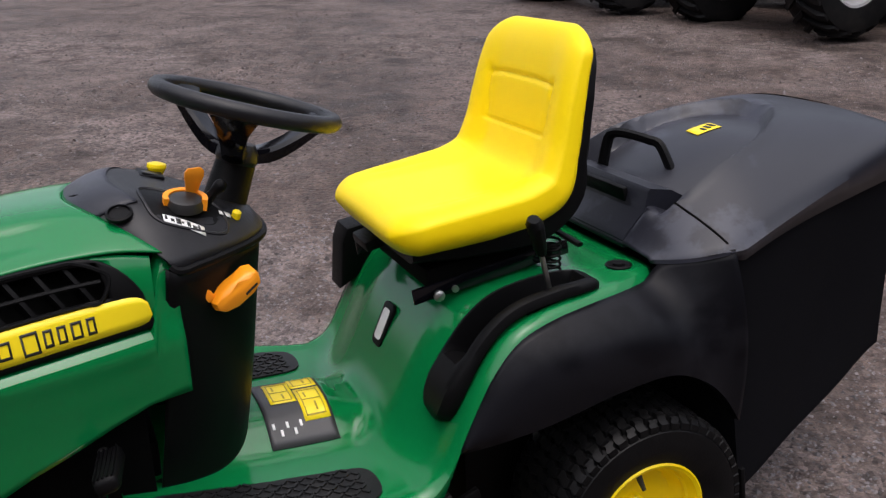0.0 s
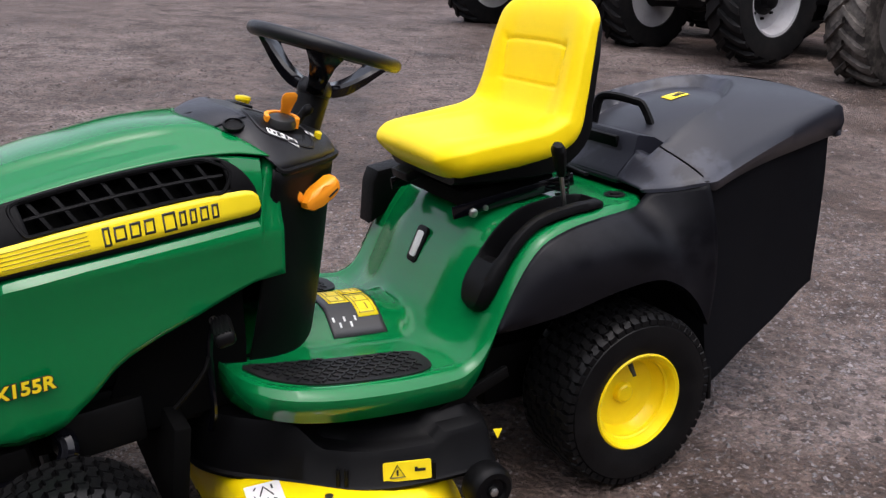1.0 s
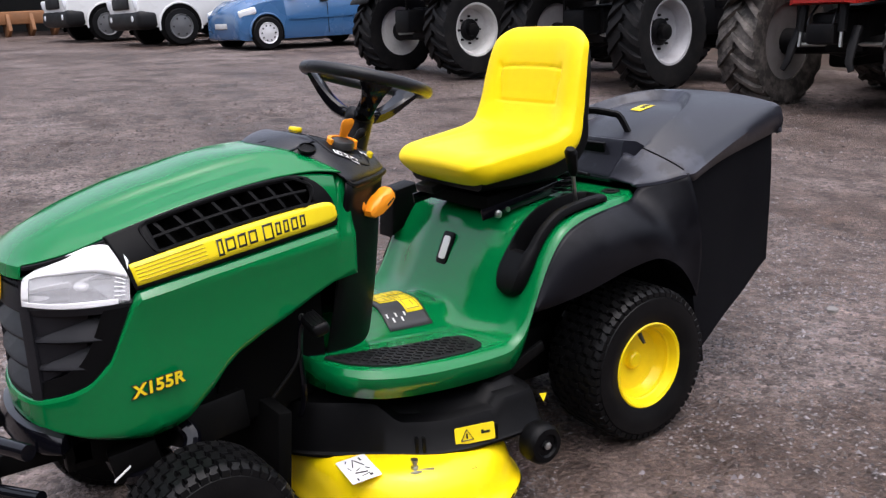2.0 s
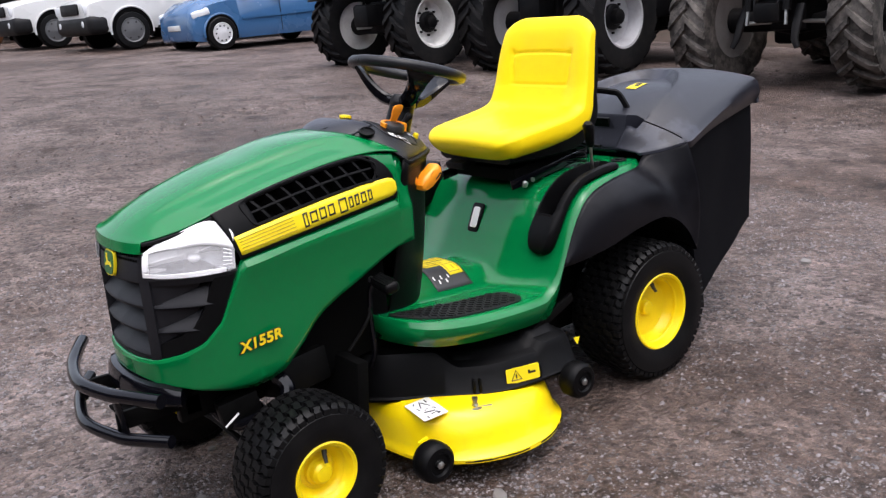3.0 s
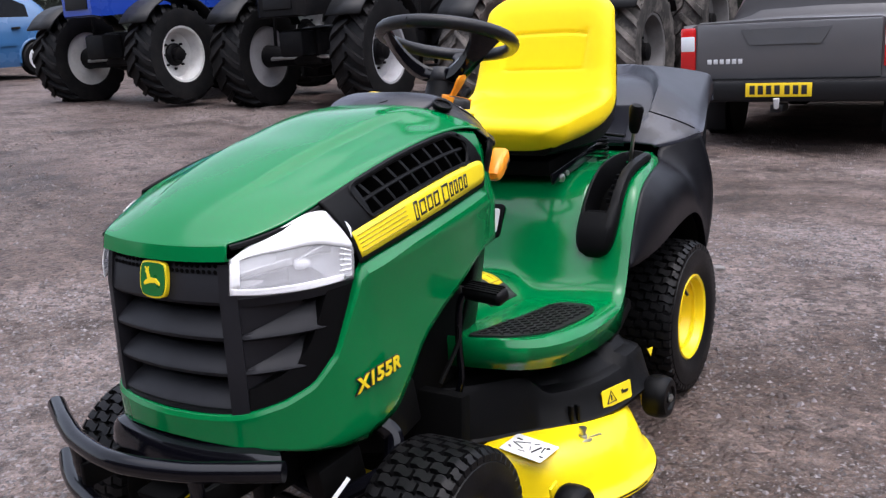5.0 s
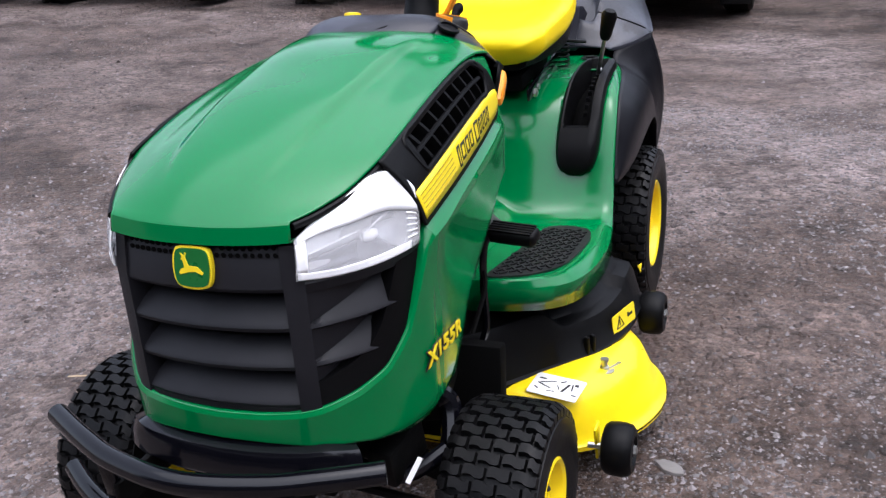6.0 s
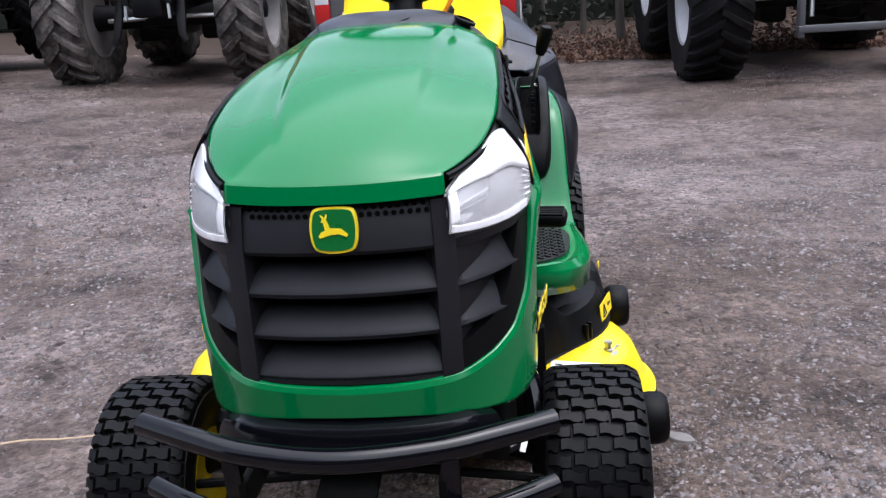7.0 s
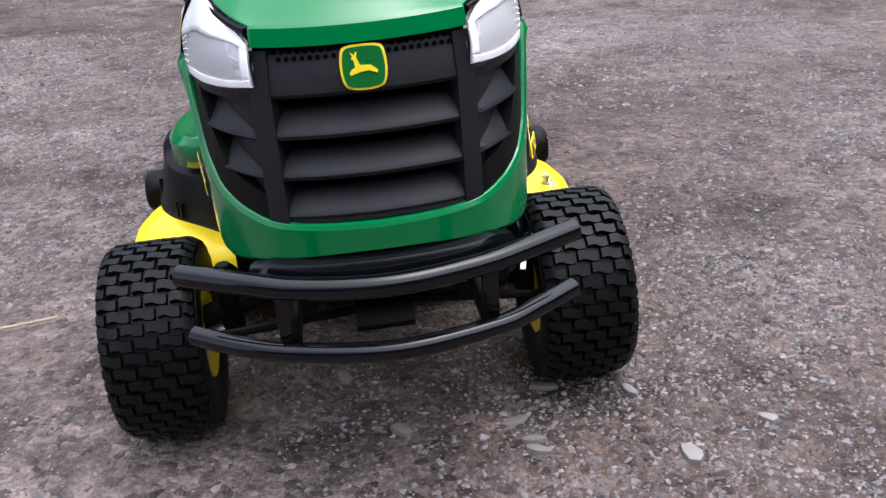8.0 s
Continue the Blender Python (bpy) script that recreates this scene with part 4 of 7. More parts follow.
    # orange grip on the console's flank
    m = frame_at((0.695, 0.164, 0.750), (0.80, 0.10, -0.58), (-0.36, 0.92, 0.10))
    bm = bmesh.new()
    prism(bm, [(-0.047, 0.006), (-0.040, 0.020), (-0.020, 0.026), (0.014, 0.024), (0.036, 0.015), (0.045, 0.0), (0.040, -0.013), (0.016, -0.020), (-0.012, -0.015), (-0.034, -0.014), (-0.046, -0.006)], 0.034, m, 0.012)
    g = part("choke_handle", bm, ORANGE, c, "orange wing-shaped handle")
    bm = bmesh.new()
    box(bm, (0.016, 0.024, 0.014), m @ pose(0.036, -0.024, 0.008), 0.003)
    part("handle_tab", bm, ORANGE, g)
    bm = bmesh.new()
    prism(bm, rounded(0.026, 0.004, 0.0015, 3), 0.0346, m @ pose(-0.020, 0.012, 0), 0)
    part("printed_bar", bm, INK, g)


def steering():
    tilt = 17
    c0 = Vector((0.605, 0.012, 1.023))
    m = Matrix.Translation(c0) @ pose(0, 0, 0, 0, -tilt, 0)
    bm = bmesh.new()
    pts = [(0.153 * math.cos(a), 0.153 * math.sin(a), 0) for a in np.linspace(0, 2 * math.pi, 65)]
    tube(bm, pts, 0.0152, 12, caps=False)
    bmesh.ops.remove_doubles(bm, verts=bm.verts, dist=0.0005)
    for v in bm.verts:
        v.co = m @ v.co
    w = part("steering_wheel", bm, DASH, mower, "black three spoke steering wheel")
    # deep dished spokes that widen into the rim
    for ang in (70, 190, 310):
        a = radians(ang)
        rows = []
        for q in np.linspace(0, 1, 12):
            r = 0.020 + 0.128 * q
            z = -0.090 + 0.088 * q ** 1.7
            fan = table(q, [(0, 0.024), (0.3, 0.021), (0.6, 0.022), (0.85, 0.032), (1, 0.050)]) / r
            row = []
            for f, dz in ((-1, 0.004), (-0.8, 0.013), (0, 0.015), (0.8, 0.013), (1, 0.004), (0.85, -0.010 - 0.008 * math.sin(math.pi * q)), (0, -0.013 - 0.010 * math.sin(math.pi * q)), (-0.85, -0.010 - 0.008 * math.sin(math.pi * q))):
                b = a + fan * f
                row.append(m @ Vector((r * math.cos(b), r * math.sin(b), z + dz)))
            rows.append(row)
        bm = bmesh.new()
        vs = grid(bm, rows, close_v=True)
        cap(bm, vs[0]), cap(bm, vs[-1])
        part("spoke", bm, GLOSS, w, "glossy black dished spoke")
    bm = bmesh.new()
    lathe(bm, [(0.028, -0.112), (0.034, -0.107), (0.038, -0.098), (0.037, -0.084), (0.028, -0.070), (0, -0.067)], 28, axis="z")
    for v in bm.verts:
        v.co = m @ v.co
    part("hub", bm, DASH, w)
    bm = bmesh.new()
    a, b = m @ Vector((0, 0, -0.104)), m @ Vector((0.014, 0, -0.240))
    tube(bm, [b, b + (a - b) * 0.25, b + (a - b) * 0.3, a], [0.050, 0.044, 0.040, 0.035], 20)
    part("steering_column", bm, BLACK, w)


console()
steering()

# ---- green platform and fender shell ----
OUT = [(-0.09, 0.245), (-0.06, 0.268), (0, 0.295), (0.1, 0.320), (0.25, 0.340), (0.354, 0.350), (0.42, 0.358), (0.5, 0.370), (0.6, 0.379), (0.70, 0.379), (0.78, 0.369), (0.84, 0.348), (0.883, 0.312), (0.905, 0.262), (0.915, 0.20), (0.920, 0.12), (0.921, 0.05)]
FLOOR = [(-0.1, 0.668), (0.1, 0.668), (0.20, 0.660), (0.27, 0.642), (0.31, 0.617), (0.345, 0.575), (0.375, 0.525), (0.405, 0.465), (0.435, 0.415), (0.47, 0.388), (0.52, 0.379), (0.7, 0.390), (0.85, 0.404), (0.985, 0.424)]
floor_curve = spline(FLOOR, 300)
out_curve = spline(OUT, 300)


def out_y(x):
    return float(np.interp(x, out_curve[:, 0], out_curve[:, 1]))


def shell_z(x, y):
    """Height of the green shell."""
    a = abs(y)
    xs = x + 0.035 * smooth(a, 0.12, 0.30)
    z = float(np.interp(xs, floor_curve[:, 0], floor_curve[:, 1]))
    tunnel = 0.062 * math.exp(-(y / 0.105) ** 4) * smooth(x, 0.40, 0.52)
    return max(z, z + tunnel)


def shell():
    bm = bmesh.new()
    rows = []
    xs = np.concatenate([np.linspace(-0.09, 0.25, 24), np.linspace(0.262, 0.48, 36), np.linspace(0.49, 0.86, 36), np.linspace(0.868, 0.9205, 16)])
    for x in xs:
        w = out_y(x)
        row = []
        skirt = 0.046 * smooth(x, 0.36, 0.46) + 0.012
        e = 0.028 * smooth(x, 0.45, 0.62)
        row.append((x, -w - e - 0.001, shell_z(x, w) - skirt))
        row.append((x, -w - e - 0.002, shell_z(x, w) - 0.012))
        for v in np.linspace(-1, 1, 61):
            y = v * w
            drop = 0.010 * max(0.0, (abs(v) - 0.955) / 0.045) ** 2
            lip = 0.005 * smooth(abs(v), 0.90, 0.93) * (1 - smooth(abs(v), 0.95, 1.0)) * smooth(x, 0.40, 0.5)
            row.append((x, y - e * smooth(-v, 0.5, 1.0), shell_z(x, y) - drop + lip))
        row.append((x, w + 0.002, shell_z(x, w) - 0.012))
        row.append((x, w + 0.001, shell_z(x, w) - skirt))
        rows.append(row)
    # front skirt
    rows.append([(0.924, y, z - 0.012) for x, y, z in rows[-1]])
    rows.append([(0.921, y, z - 0.045) for x, y, z in rows[-1]])

    def keep(i, j):
        """Leaves the lever's slot open."""
        if i + 1 >= len(xs) or not 2 <= j < 62:
            return True
        p, q = rows[i][j], rows[i + 1][j + 1]
        return not (p[0] > 0.095 and q[0] < 0.345 and min(p[1], q[1]) > 0.217 and max(p[1], q[1]) < 0.302)

    grid(bm, rows, keep=keep)
    return part("platform_shell", bm, GREEN, mower, "glossy green footboard and fender shell", thick=0.004, angle=40)


shell()


def footmat(s):
    outline = spline([(0.878, 0.200), (0.868, 0.250), (0.838, 0.292), (0.77, 0.328), (0.68, 0.340), (0.58, 0.342), (0.512, 0.322), (0.498, 0.27), (0.515, 0.226), (0.60, 0.215), (0.70, 0.208), (0.80, 0.198)], 60, closed=True)
    bm = bmesh.new()
    rows = [[(x, s * y, shell_z(x, y) + 0.001) for x, y in outline], [(x, s * y, shell_z(x, y) + 0.006) for x, y in outline]]
    c = outline.mean(0)
    for f in (0.97, 0.66, 0.33, 0.02):
        rows.append([(c[0] + (x - c[0]) * f, s * (c[1] + (y - c[1]) * f), shell_z(c[0] + (x - c[0]) * f, c[1] + (y - c[1]) * f) + 0.006) for x, y in outline])
    vs = grid(bm, rows, close_v=True)
    cap(bm, vs[-1])
    m = part("foot_mat", bm, MAT, mower, "black rubber foot mat with raised studs")
    bm = bmesh.new()
    poly = [(x, y) for x, y in c + (outline - c) * 0.90]

    def within(px, py):
        k, j, r = 0, len(poly) - 1, False
        for k in range(len(poly)):
            (x1, y1), (x2, y2) = poly[k], poly[j]
            if (y1 > py) != (y2 > py) and px < (x2 - x1) * (py - y1) / (y2 - y1) + x1:
                r = not r
            j = k
        return r

    for i in range(26):
        for j in range(14):
            x, y = 0.50 + 0.0155 * i, 0.15 + 0.0155 * j
            if within(x, y):
                d = 45 if (i + j) % 2 else -45
                box(bm, (0.0145, 0.0048, 0.004), pose(x, s * y, shell_z(x, y) + 0.0075, 0, 0, d), 0)
    part("stud_pattern", bm, MAT, m)


footmat(1), footmat(-1)


def floor_sticker():
    rows = []
    bm = bmesh.new()
    for a in np.linspace(0, 1, 14):
        row = []
        for b in np.linspace(0, 1, 14):
            x = 0.648 - 0.130 * a
            y = -0.100 + 0.222 * b
            row.append((x, y, shell_z(x, y) + 0.0045))
        rows.append(row)
    grid(bm, rows)
    st = part("warning_sticker", bm, SLATE, mower, "dark floor sticker with yellow warning boxes", thick=0.001)

    def patch(a0, a1, b0, b1, mat, lift, name):
        bm = bmesh.new()
        rows = []
        for a in np.linspace(a0, a1, 6):
            rows.append([(0.648 - 0.130 * a, -0.100 + 0.222 * b, shell_z(0.648 - 0.130 * a, -0.100 + 0.222 * b) + lift) for b in np.linspace(b0, b1, 6)])
        grid(bm, rows)
        return part(name, bm, mat, st, thick=0.0006)

    for a0, a1, b0, b1 in ((0.56, 0.96, 0.04, 0.40), (0.16, 0.55, 0.24, 0.63), (0.57, 0.96, 0.43, 0.84)):
        patch(a0, a1, b0, b1, STICKER, 0.0058, "warning_box")
        for f0, f1, g0, g1 in ((0.12, 0.88, 0.08, 0.11), (0.12, 0.88, 0.48, 0.51), (0.12, 0.88, 0.89, 0.92), (0.12, 0.16, 0.08, 0.92), (0.84, 0.88, 0.08, 0.92), (0.30, 0.36, 0.20, 0.40), (0.55, 0.62, 0.60, 0.82)):
            patch(a0 + (a1 - a0) * f0, a0 + (a1 - a0) * f1, b0 + (b1 - b0) * g0, b0 + (b1 - b0) * g1, FADED, 0.0066, "printed_bar")
    for k in range(5):
        patch(0.08 + 0.10 * k, 0.120 + 0.10 * k, 0.82 + 0.05 * (k % 2), 0.865 + 0.05 * (k % 2), WHITE, 0.0058, "pictogram")


floor_sticker()


def level_window():
    """Fuel sight window on the slope below the seat."""
    z = shell_z(0.366, -0.022)
    m = frame_at((0.366, -0.020, z), (-0.42, 0.0, 0.9), (0.9, 0.0, 0.42))
    bm = bmesh.new()
    prism(bm, rounded(0.092, 0.050, 0.012), 0.007, m, 0.002)
    w = part("fuel_window", bm, BLACK, mower, "black framed pale fuel level window")
    bm = bmesh.new()
    prism(bm, rounded(0.066, 0.030, 0.008), 0.009, m, 0.001)
    part("pane", bm, WHITE, w)


level_window()


def lever_slot(s):
    """Moulded slot along the fender with its height lever."""
    path = spline([(0.372, 0.262, shell_z(0.372, 0.262)), (0.345, 0.264, shell_z(0.345, 0.262) + 0.008), (0.30, 0.266, shell_z(0.30, 0.262) + 0.012), (0.24, 0.268, shell_z(0.24, 0.262) + 0.012), (0.16, 0.270, shell_z(0.16, 0.262) + 0.010), (0.085, 0.272, shell_z(0.085, 0.262) + 0.008), (0.055, 0.272, shell_z(0.06, 0.262))], 40)
    t = np.gradient(path, axis=0)
    t /= np.linalg.norm(t, axis=1)[:, None]
    nrm = np.stack([-t[:, 2], np.zeros(len(t)), t[:, 0]], axis=1)
    nrm *= np.sign(nrm[:, 2:3])
    rows = []
    for i in range(len(path)):
        q = i / (len(path) - 1)
        end = math.sqrt(max(0.0, 1 - (2 * abs(q - 0.5)) ** 6))
        w = 0.047 * (0.30 + 0.70 * end) * (1.18 - 0.26 * q)
        slot = smooth(q, 0.27, 0.31) * (1 - smooth(q, 0.88, 0.91))
        h = 0.021 * (0.2 + 0.8 * end) + 0.010 * (1 - smooth(q, 0.1, 0.35))
        row = []
        for a, hh in ((-1.0, -0.03), (-1.0, 0.3), (-0.9, 0.8), (-0.80, 1.0), (-0.72, 1.0 - 0.05 * slot), (-0.68, 1.0 - 0.4 * slot), (-0.62, 1.0 - 3.6 * slot), (0.40, 1.0 - 3.6 * slot), (0.46, 1.0 - 0.5 * slot), (0.52, 1.0 - 0.14 * slot), (0.76, 1.0 - 0.08 * slot), (0.92, 0.75), (1.0, 0.3), (1.0, -0.03)):
            p = path[i] + np.array((0, a * w, 0)) + nrm[i] * (h * hh)
            row.append((p[0], s * p[1], p[2]))
        rows.append(row)
    bm = bmesh.new()
    vs = grid(bm, rows)
    cap(bm, vs[0]), cap(bm, vs[-1])
    c = part("lever_console", bm, BLACK, mower, "black moulded lever slot on the fender", angle=40)
    bm = bmesh.new()
    rows = []
    for i in range(12, 37):
        end = 0.047 * (1.18 - 0.26 * i / 39)
        p = path[i] - nrm[i] * 0.050
        rows.append([(p[0], s * (p[1] + a * end), p[2]) for a in (-0.60, -0.12, 0.38)])
    grid(bm, rows)
    part("slot_floor", bm, DARK, c, "dark open slot", thick=0.001)
    bm = bmesh.new()
    for k in range(9):
        i = 14 + 2 * k
        p = path[i] - nrm[i] * 0.006
        box(bm, (0.005, 0.010, 0.012), pose(p[0], s * (p[1] + 0.008), p[2]), 0.001)
    part("notch_rack", bm, BLACK, c)
    if s > 0:
        bm = bmesh.new()
        a, b = Vector((0.136, 0.264, 0.630)), Vector((0.186, 0.302, 0.770))
        tube(bm, [a, b], 0.0052, 8)
        l = part("lift_lever", bm, STEEL, mower, "steel deck height lever with black grip")
        bm = bmesh.new()
        d = (b - a).normalized()
        tube(bm, [b - d * 0.012, b, b + d * 0.055, b + d * 0.066], [0.011, 0.015, 0.020, 0.013], 12, flat=0.75)
        part("grip", bm, BLACK, l, "black plastic grip")
        bm = bmesh.new()
        lathe(bm, [(0.006, -0.003), (0.006, 0.003)], 10, (0.150, 0.282, 0.676), "y")
        part("lever_pin", bm, STEEL, l)


lever_slot(1)
# boxy cover beside the seat on the other fender
bm = bmesh.new()
prism(bm, [(0.372, 0.522), (0.362, 0.632), (0.348, 0.666), (0.272, 0.678), (0.262, 0.590), (0.300, 0.560)], 0.072, Matrix(((1, 0, 0, 0), (0, 0, 1, -0.370), (0, 1, 0, 0), (0, 0, 0, 1))), 0.010)
part("side_box", bm, BLACK, mower, "black plastic box on the fender")


def boss(x, y):
    bm = bmesh.new()
    lathe(bm, [(0.026, 0), (0.026, 0.005), (0.022, 0.007), (0.012, 0.004), (0.011, 0.009), (0.006, 0.010), (0, 0.010)], 22, (x, y, shell_z(x, y)), "z")
    part("rubber_boss", bm, BLACK, mower)


boss(-0.035, 0.215), boss(-0.035, -0.215)


# ---- seat ----
def seat():
    line = spline([(0.408, 0.778), (0.361, 0.787), (0.216, 0.798), (0.131, 0.808), (0.079, 0.835), (0.054, 0.895), (0.038, 0.973), (0.021, 1.048), (-0.004, 1.121)], 150)
    t = np.gradient(line, axis=0)
    t /= np.linalg.norm(t, axis=1)[:, None]
    up = np.stack([-t[:, 1], t[:, 0]], axis=1)
    s_len = np.concatenate([[0], np.cumsum(np.linalg.norm(np.diff(line, axis=0), axis=1))])
    total = s_len[-1]

    def rings(grow, sink, lift, deep):
        rows = []
        na = 112
        for i in range(len(line)):
            q = s_len[i] / total
            w = table(q, [(0, 0.195), (0.08, 0.208), (0.35, 0.218), (0.52, 0.219), (0.62, 0.212), (0.8, 0.203), (0.93, 0.193), (1, 0.176)]) + grow
            d0, d1 = s_len[i], total - s_len[i]
            e = 1.0
            if d0 < 0.060:
                e *= max(0.02, 1 - (1 - d0 / 0.060) ** 2.0) ** 0.5
            if d1 < 0.06:
                e *= math.sqrt(max(0.02, 1 - (1 - d1 / 0.06) ** 2))
            endw = 0.74 + 0.26 * min(e, 1.0) if d0 < 0.060 else (0.62 + 0.38 * min(e, 1.0) if d1 < 0.06 else 1.0)
            th = table(q, [(0, 0.032), (0.3, 0.034), (0.5, 0.036), (0.65, 0.030), (1, 0.026)]) * e
            row = []
            for k in range(na):
                a = 2 * math.pi * k / na
                ca, sa = math.cos(a), math.sin(a)
                v = math.copysign(abs(ca) ** 0.48, ca)
                h = math.copysign(abs(sa) ** 0.86, sa)
                off = th * h
                if sa < 0:
                    off *= table(q, [(0, 1.9), (0.3, 1.85), (0.5, 1.5), (0.62, 1.0)])
                if sa > 0 and deep:
                    bol = table(q, [(0, 0.004), (0.15, 0.016), (0.45, 0.030), (0.6, 0.028), (0.85, 0.016), (1, 0.004)])
                    off += bol * (smooth(abs(v), 0.45, 0.92) - 0.35) * min(1.0, e)
                    # stitched outlines pressed into back and cushion
                    if q > 0.55:
                        cy, cs = abs(v) * w, s_len[i] / total
                        dx = abs(cy - (0.122 + 0.008 * math.sin((cs - 0.70) * 12)))
                        inside_s = 0.655 < cs < 0.845
                        if inside_s:
                            off -= 0.0060 * math.exp(-(dx / 0.0055) ** 2) * smooth(cs, 0.655, 0.675) * (1 - smooth(cs, 0.825, 0.845))
                        top_line = 0.822 - 0.10 * (cy / 0.13) ** 4 * 0.12
                        if cy < 0.128:
                            off -= 0.0050 * math.exp(-((cs - top_line) / 0.0065) ** 2)
                            off -= 0.0035 * math.exp(-((cs - 0.662) / 0.006) ** 2)
                    elif 0.10 < q < 0.50:
                        dx = abs(abs(v) * w - 0.150)
                        off -= 0.0035 * math.exp(-(dx / 0.006) ** 2) * smooth(q, 0.10, 0.2)
                off += lift
                if sa < 0:
                    off -= sink
                row.append((line[i][0] + (-up[i][0]) * off * 1.0, -0.013 + v * w * endw, line[i][1] + (-up[i][1]) * off))
            rows.append(row)
        bm = bmesh.new()
        vs = grid(bm, rows, close_v=True)
        cap(bm, vs[0]), cap(bm, vs[-1])
        return bm

    st = part("seat", rings(0, 0, 0.0, True), VINYL, mower, "high-back bright yellow vinyl seat with black base", angle=60)
    # black pan that carries the cushion
    rows = []
    for i in range(0, 150, 3):
        q = s_len[i] / total
        if q > 0.95 or q < 0.05:
            continue
        w = table(q, [(0, 0.160), (0.35, 0.200), (0.52, 0.208), (0.62, 0.204), (0.8, 0.194), (0.90, 0.178), (0.96, 0.150), (1, 0.12)])
        d = table(q, [(0, 0.064), (0.2, 0.078), (0.45, 0.084), (0.55, 0.064), (0.62, 0.044), (1, 0.034)])
        row = []
        for v, off in ((-1.0, 0.012), (-1.0, 0.03), (-0.97, 0.85 * d), (-0.85, d), (0.85, d), (0.97, 0.85 * d), (1.0, 0.03), (1.0, 0.012)):
            row.append((line[i][0] + up[i][0] * off, -0.013 + v * w, line[i][1] + up[i][1] * off))
        rows.append(row)
    bm = bmesh.new()
    vs = grid(bm, rows, close_v=True)
    cap(bm, vs[0]), cap(bm, vs[-1])
    part("seat_pan", bm, BLACK, st, "black plastic seat pan", angle=40)
    # hinged steel base below
    bm = bmesh.new()
    box(bm, (0.25, 0.28, 0.040), pose(0.205, -0.012, 0.690, 0, 5, 0), 0.006)
    base = part("seat_base", bm, DARK, st, "black steel seat hinge frame")
    for y in (0.152, -0.172):
        bm = bmesh.new()
        box(bm, (0.33, 0.006, 0.030), pose(0.205, y, 0.683, 0, 8, 0), 0.002)
        part("side_rail", bm, GLOSS, base)
    bm = bmesh.new()
    box(bm, (0.11, 0.085, 0.024), pose(0.335, -0.085, 0.715, 0, 14, 0), 0.006)
    part("slide_handle", bm, BLACK, base)
    bm = bmesh.new()
    lathe(bm, [(0.0, 0.1515), (0.011, 0.1515), (0.011, 0.160), (0.006, 0.163), (0, 0.163)], 8, (0.318, 0, 0.656), "y")
    part("bolt", bm, STEEL, base)
    bm = bmesh.new()
    lathe(bm, [(0.0, 0.1515), (0.007, 0.1515), (0.007, 0.159), (0, 0.160)], 8, (0.285, 0, 0.664), "y")
    part("bolt", bm, STEEL, base)
    for y in (0.17, -0.19):
        bm = bmesh.new()
        pts = [(0.085 + 0.015 * math.cos(a), y + 0.015 * math.sin(a), 0.665 + 0.0115 * a / (2 * math.pi) * 1.0) for a in np.linspace(0, 2 * math.pi * 6, 110)]
        tube(bm, pts, 0.0026, 6)
        part("spring", bm, CHASSIS, base, "dark coil spring")
    bm = bmesh.new()
    tube(bm, [(0.068, 0.12, 0.742), (0.058, 0.225, 0.732)], 0.008, 8, flat=0.6)
    part("hinge_arm", bm, CHASSIS, base)


seat()


# ---- rear fenders and grass bag ----
def fender(s):
    upc = spline([(x, out_y(x) + 0.0045, shell_z(x, out_y(x)) - 0.012) for x in (0.372, 0.34, 0.30, 0.25, 0.18, 0.10, 0.02, -0.05)] + [(-0.085, 0.272, 0.682), (-0.13, 0.31, 0.702), (-0.2, 0.350, 0.716)], 50)
    low = spline([(0.370, 0.352, 0.444), (0.33, 0.366, 0.452), (0.28, 0.374, 0.460), (0.2, 0.380, 0.473), (0.07, 0.384, 0.502), (-0.042, 0.384, 0.510), (-0.12, 0.380, 0.478), (-0.18, 0.372, 0.425), (-0.225, 0.365, 0.360)], 50)
    rows = []
    for i in range(50):
        row = []
        for q in np.linspace(0, 1, 16):
            p = low[i] + (upc[i] - low[i]) * q
            b = 0.028 * math.sin(math.pi * q) * (0.25 + 0.75 * smooth(i / 49, 0.0, 0.4)) 
            row.append((p[0], s * (p[1] + b), p[2] + b * 0.5))
        row.insert(0, (low[i][0], s * (low[i][1] - 0.02), low[i][2] - 0.002))
        rows.append(row)
    bm = bmesh.new()
    grid(bm, rows)
    part("rear_fender", bm, FENDER, mower, "dusty charcoal plastic rear fender", thick=0.004)
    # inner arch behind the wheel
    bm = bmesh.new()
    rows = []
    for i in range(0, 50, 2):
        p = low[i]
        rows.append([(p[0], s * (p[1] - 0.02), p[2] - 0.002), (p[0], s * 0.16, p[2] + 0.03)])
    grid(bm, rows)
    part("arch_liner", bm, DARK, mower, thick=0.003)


fender(1), fender(-1)


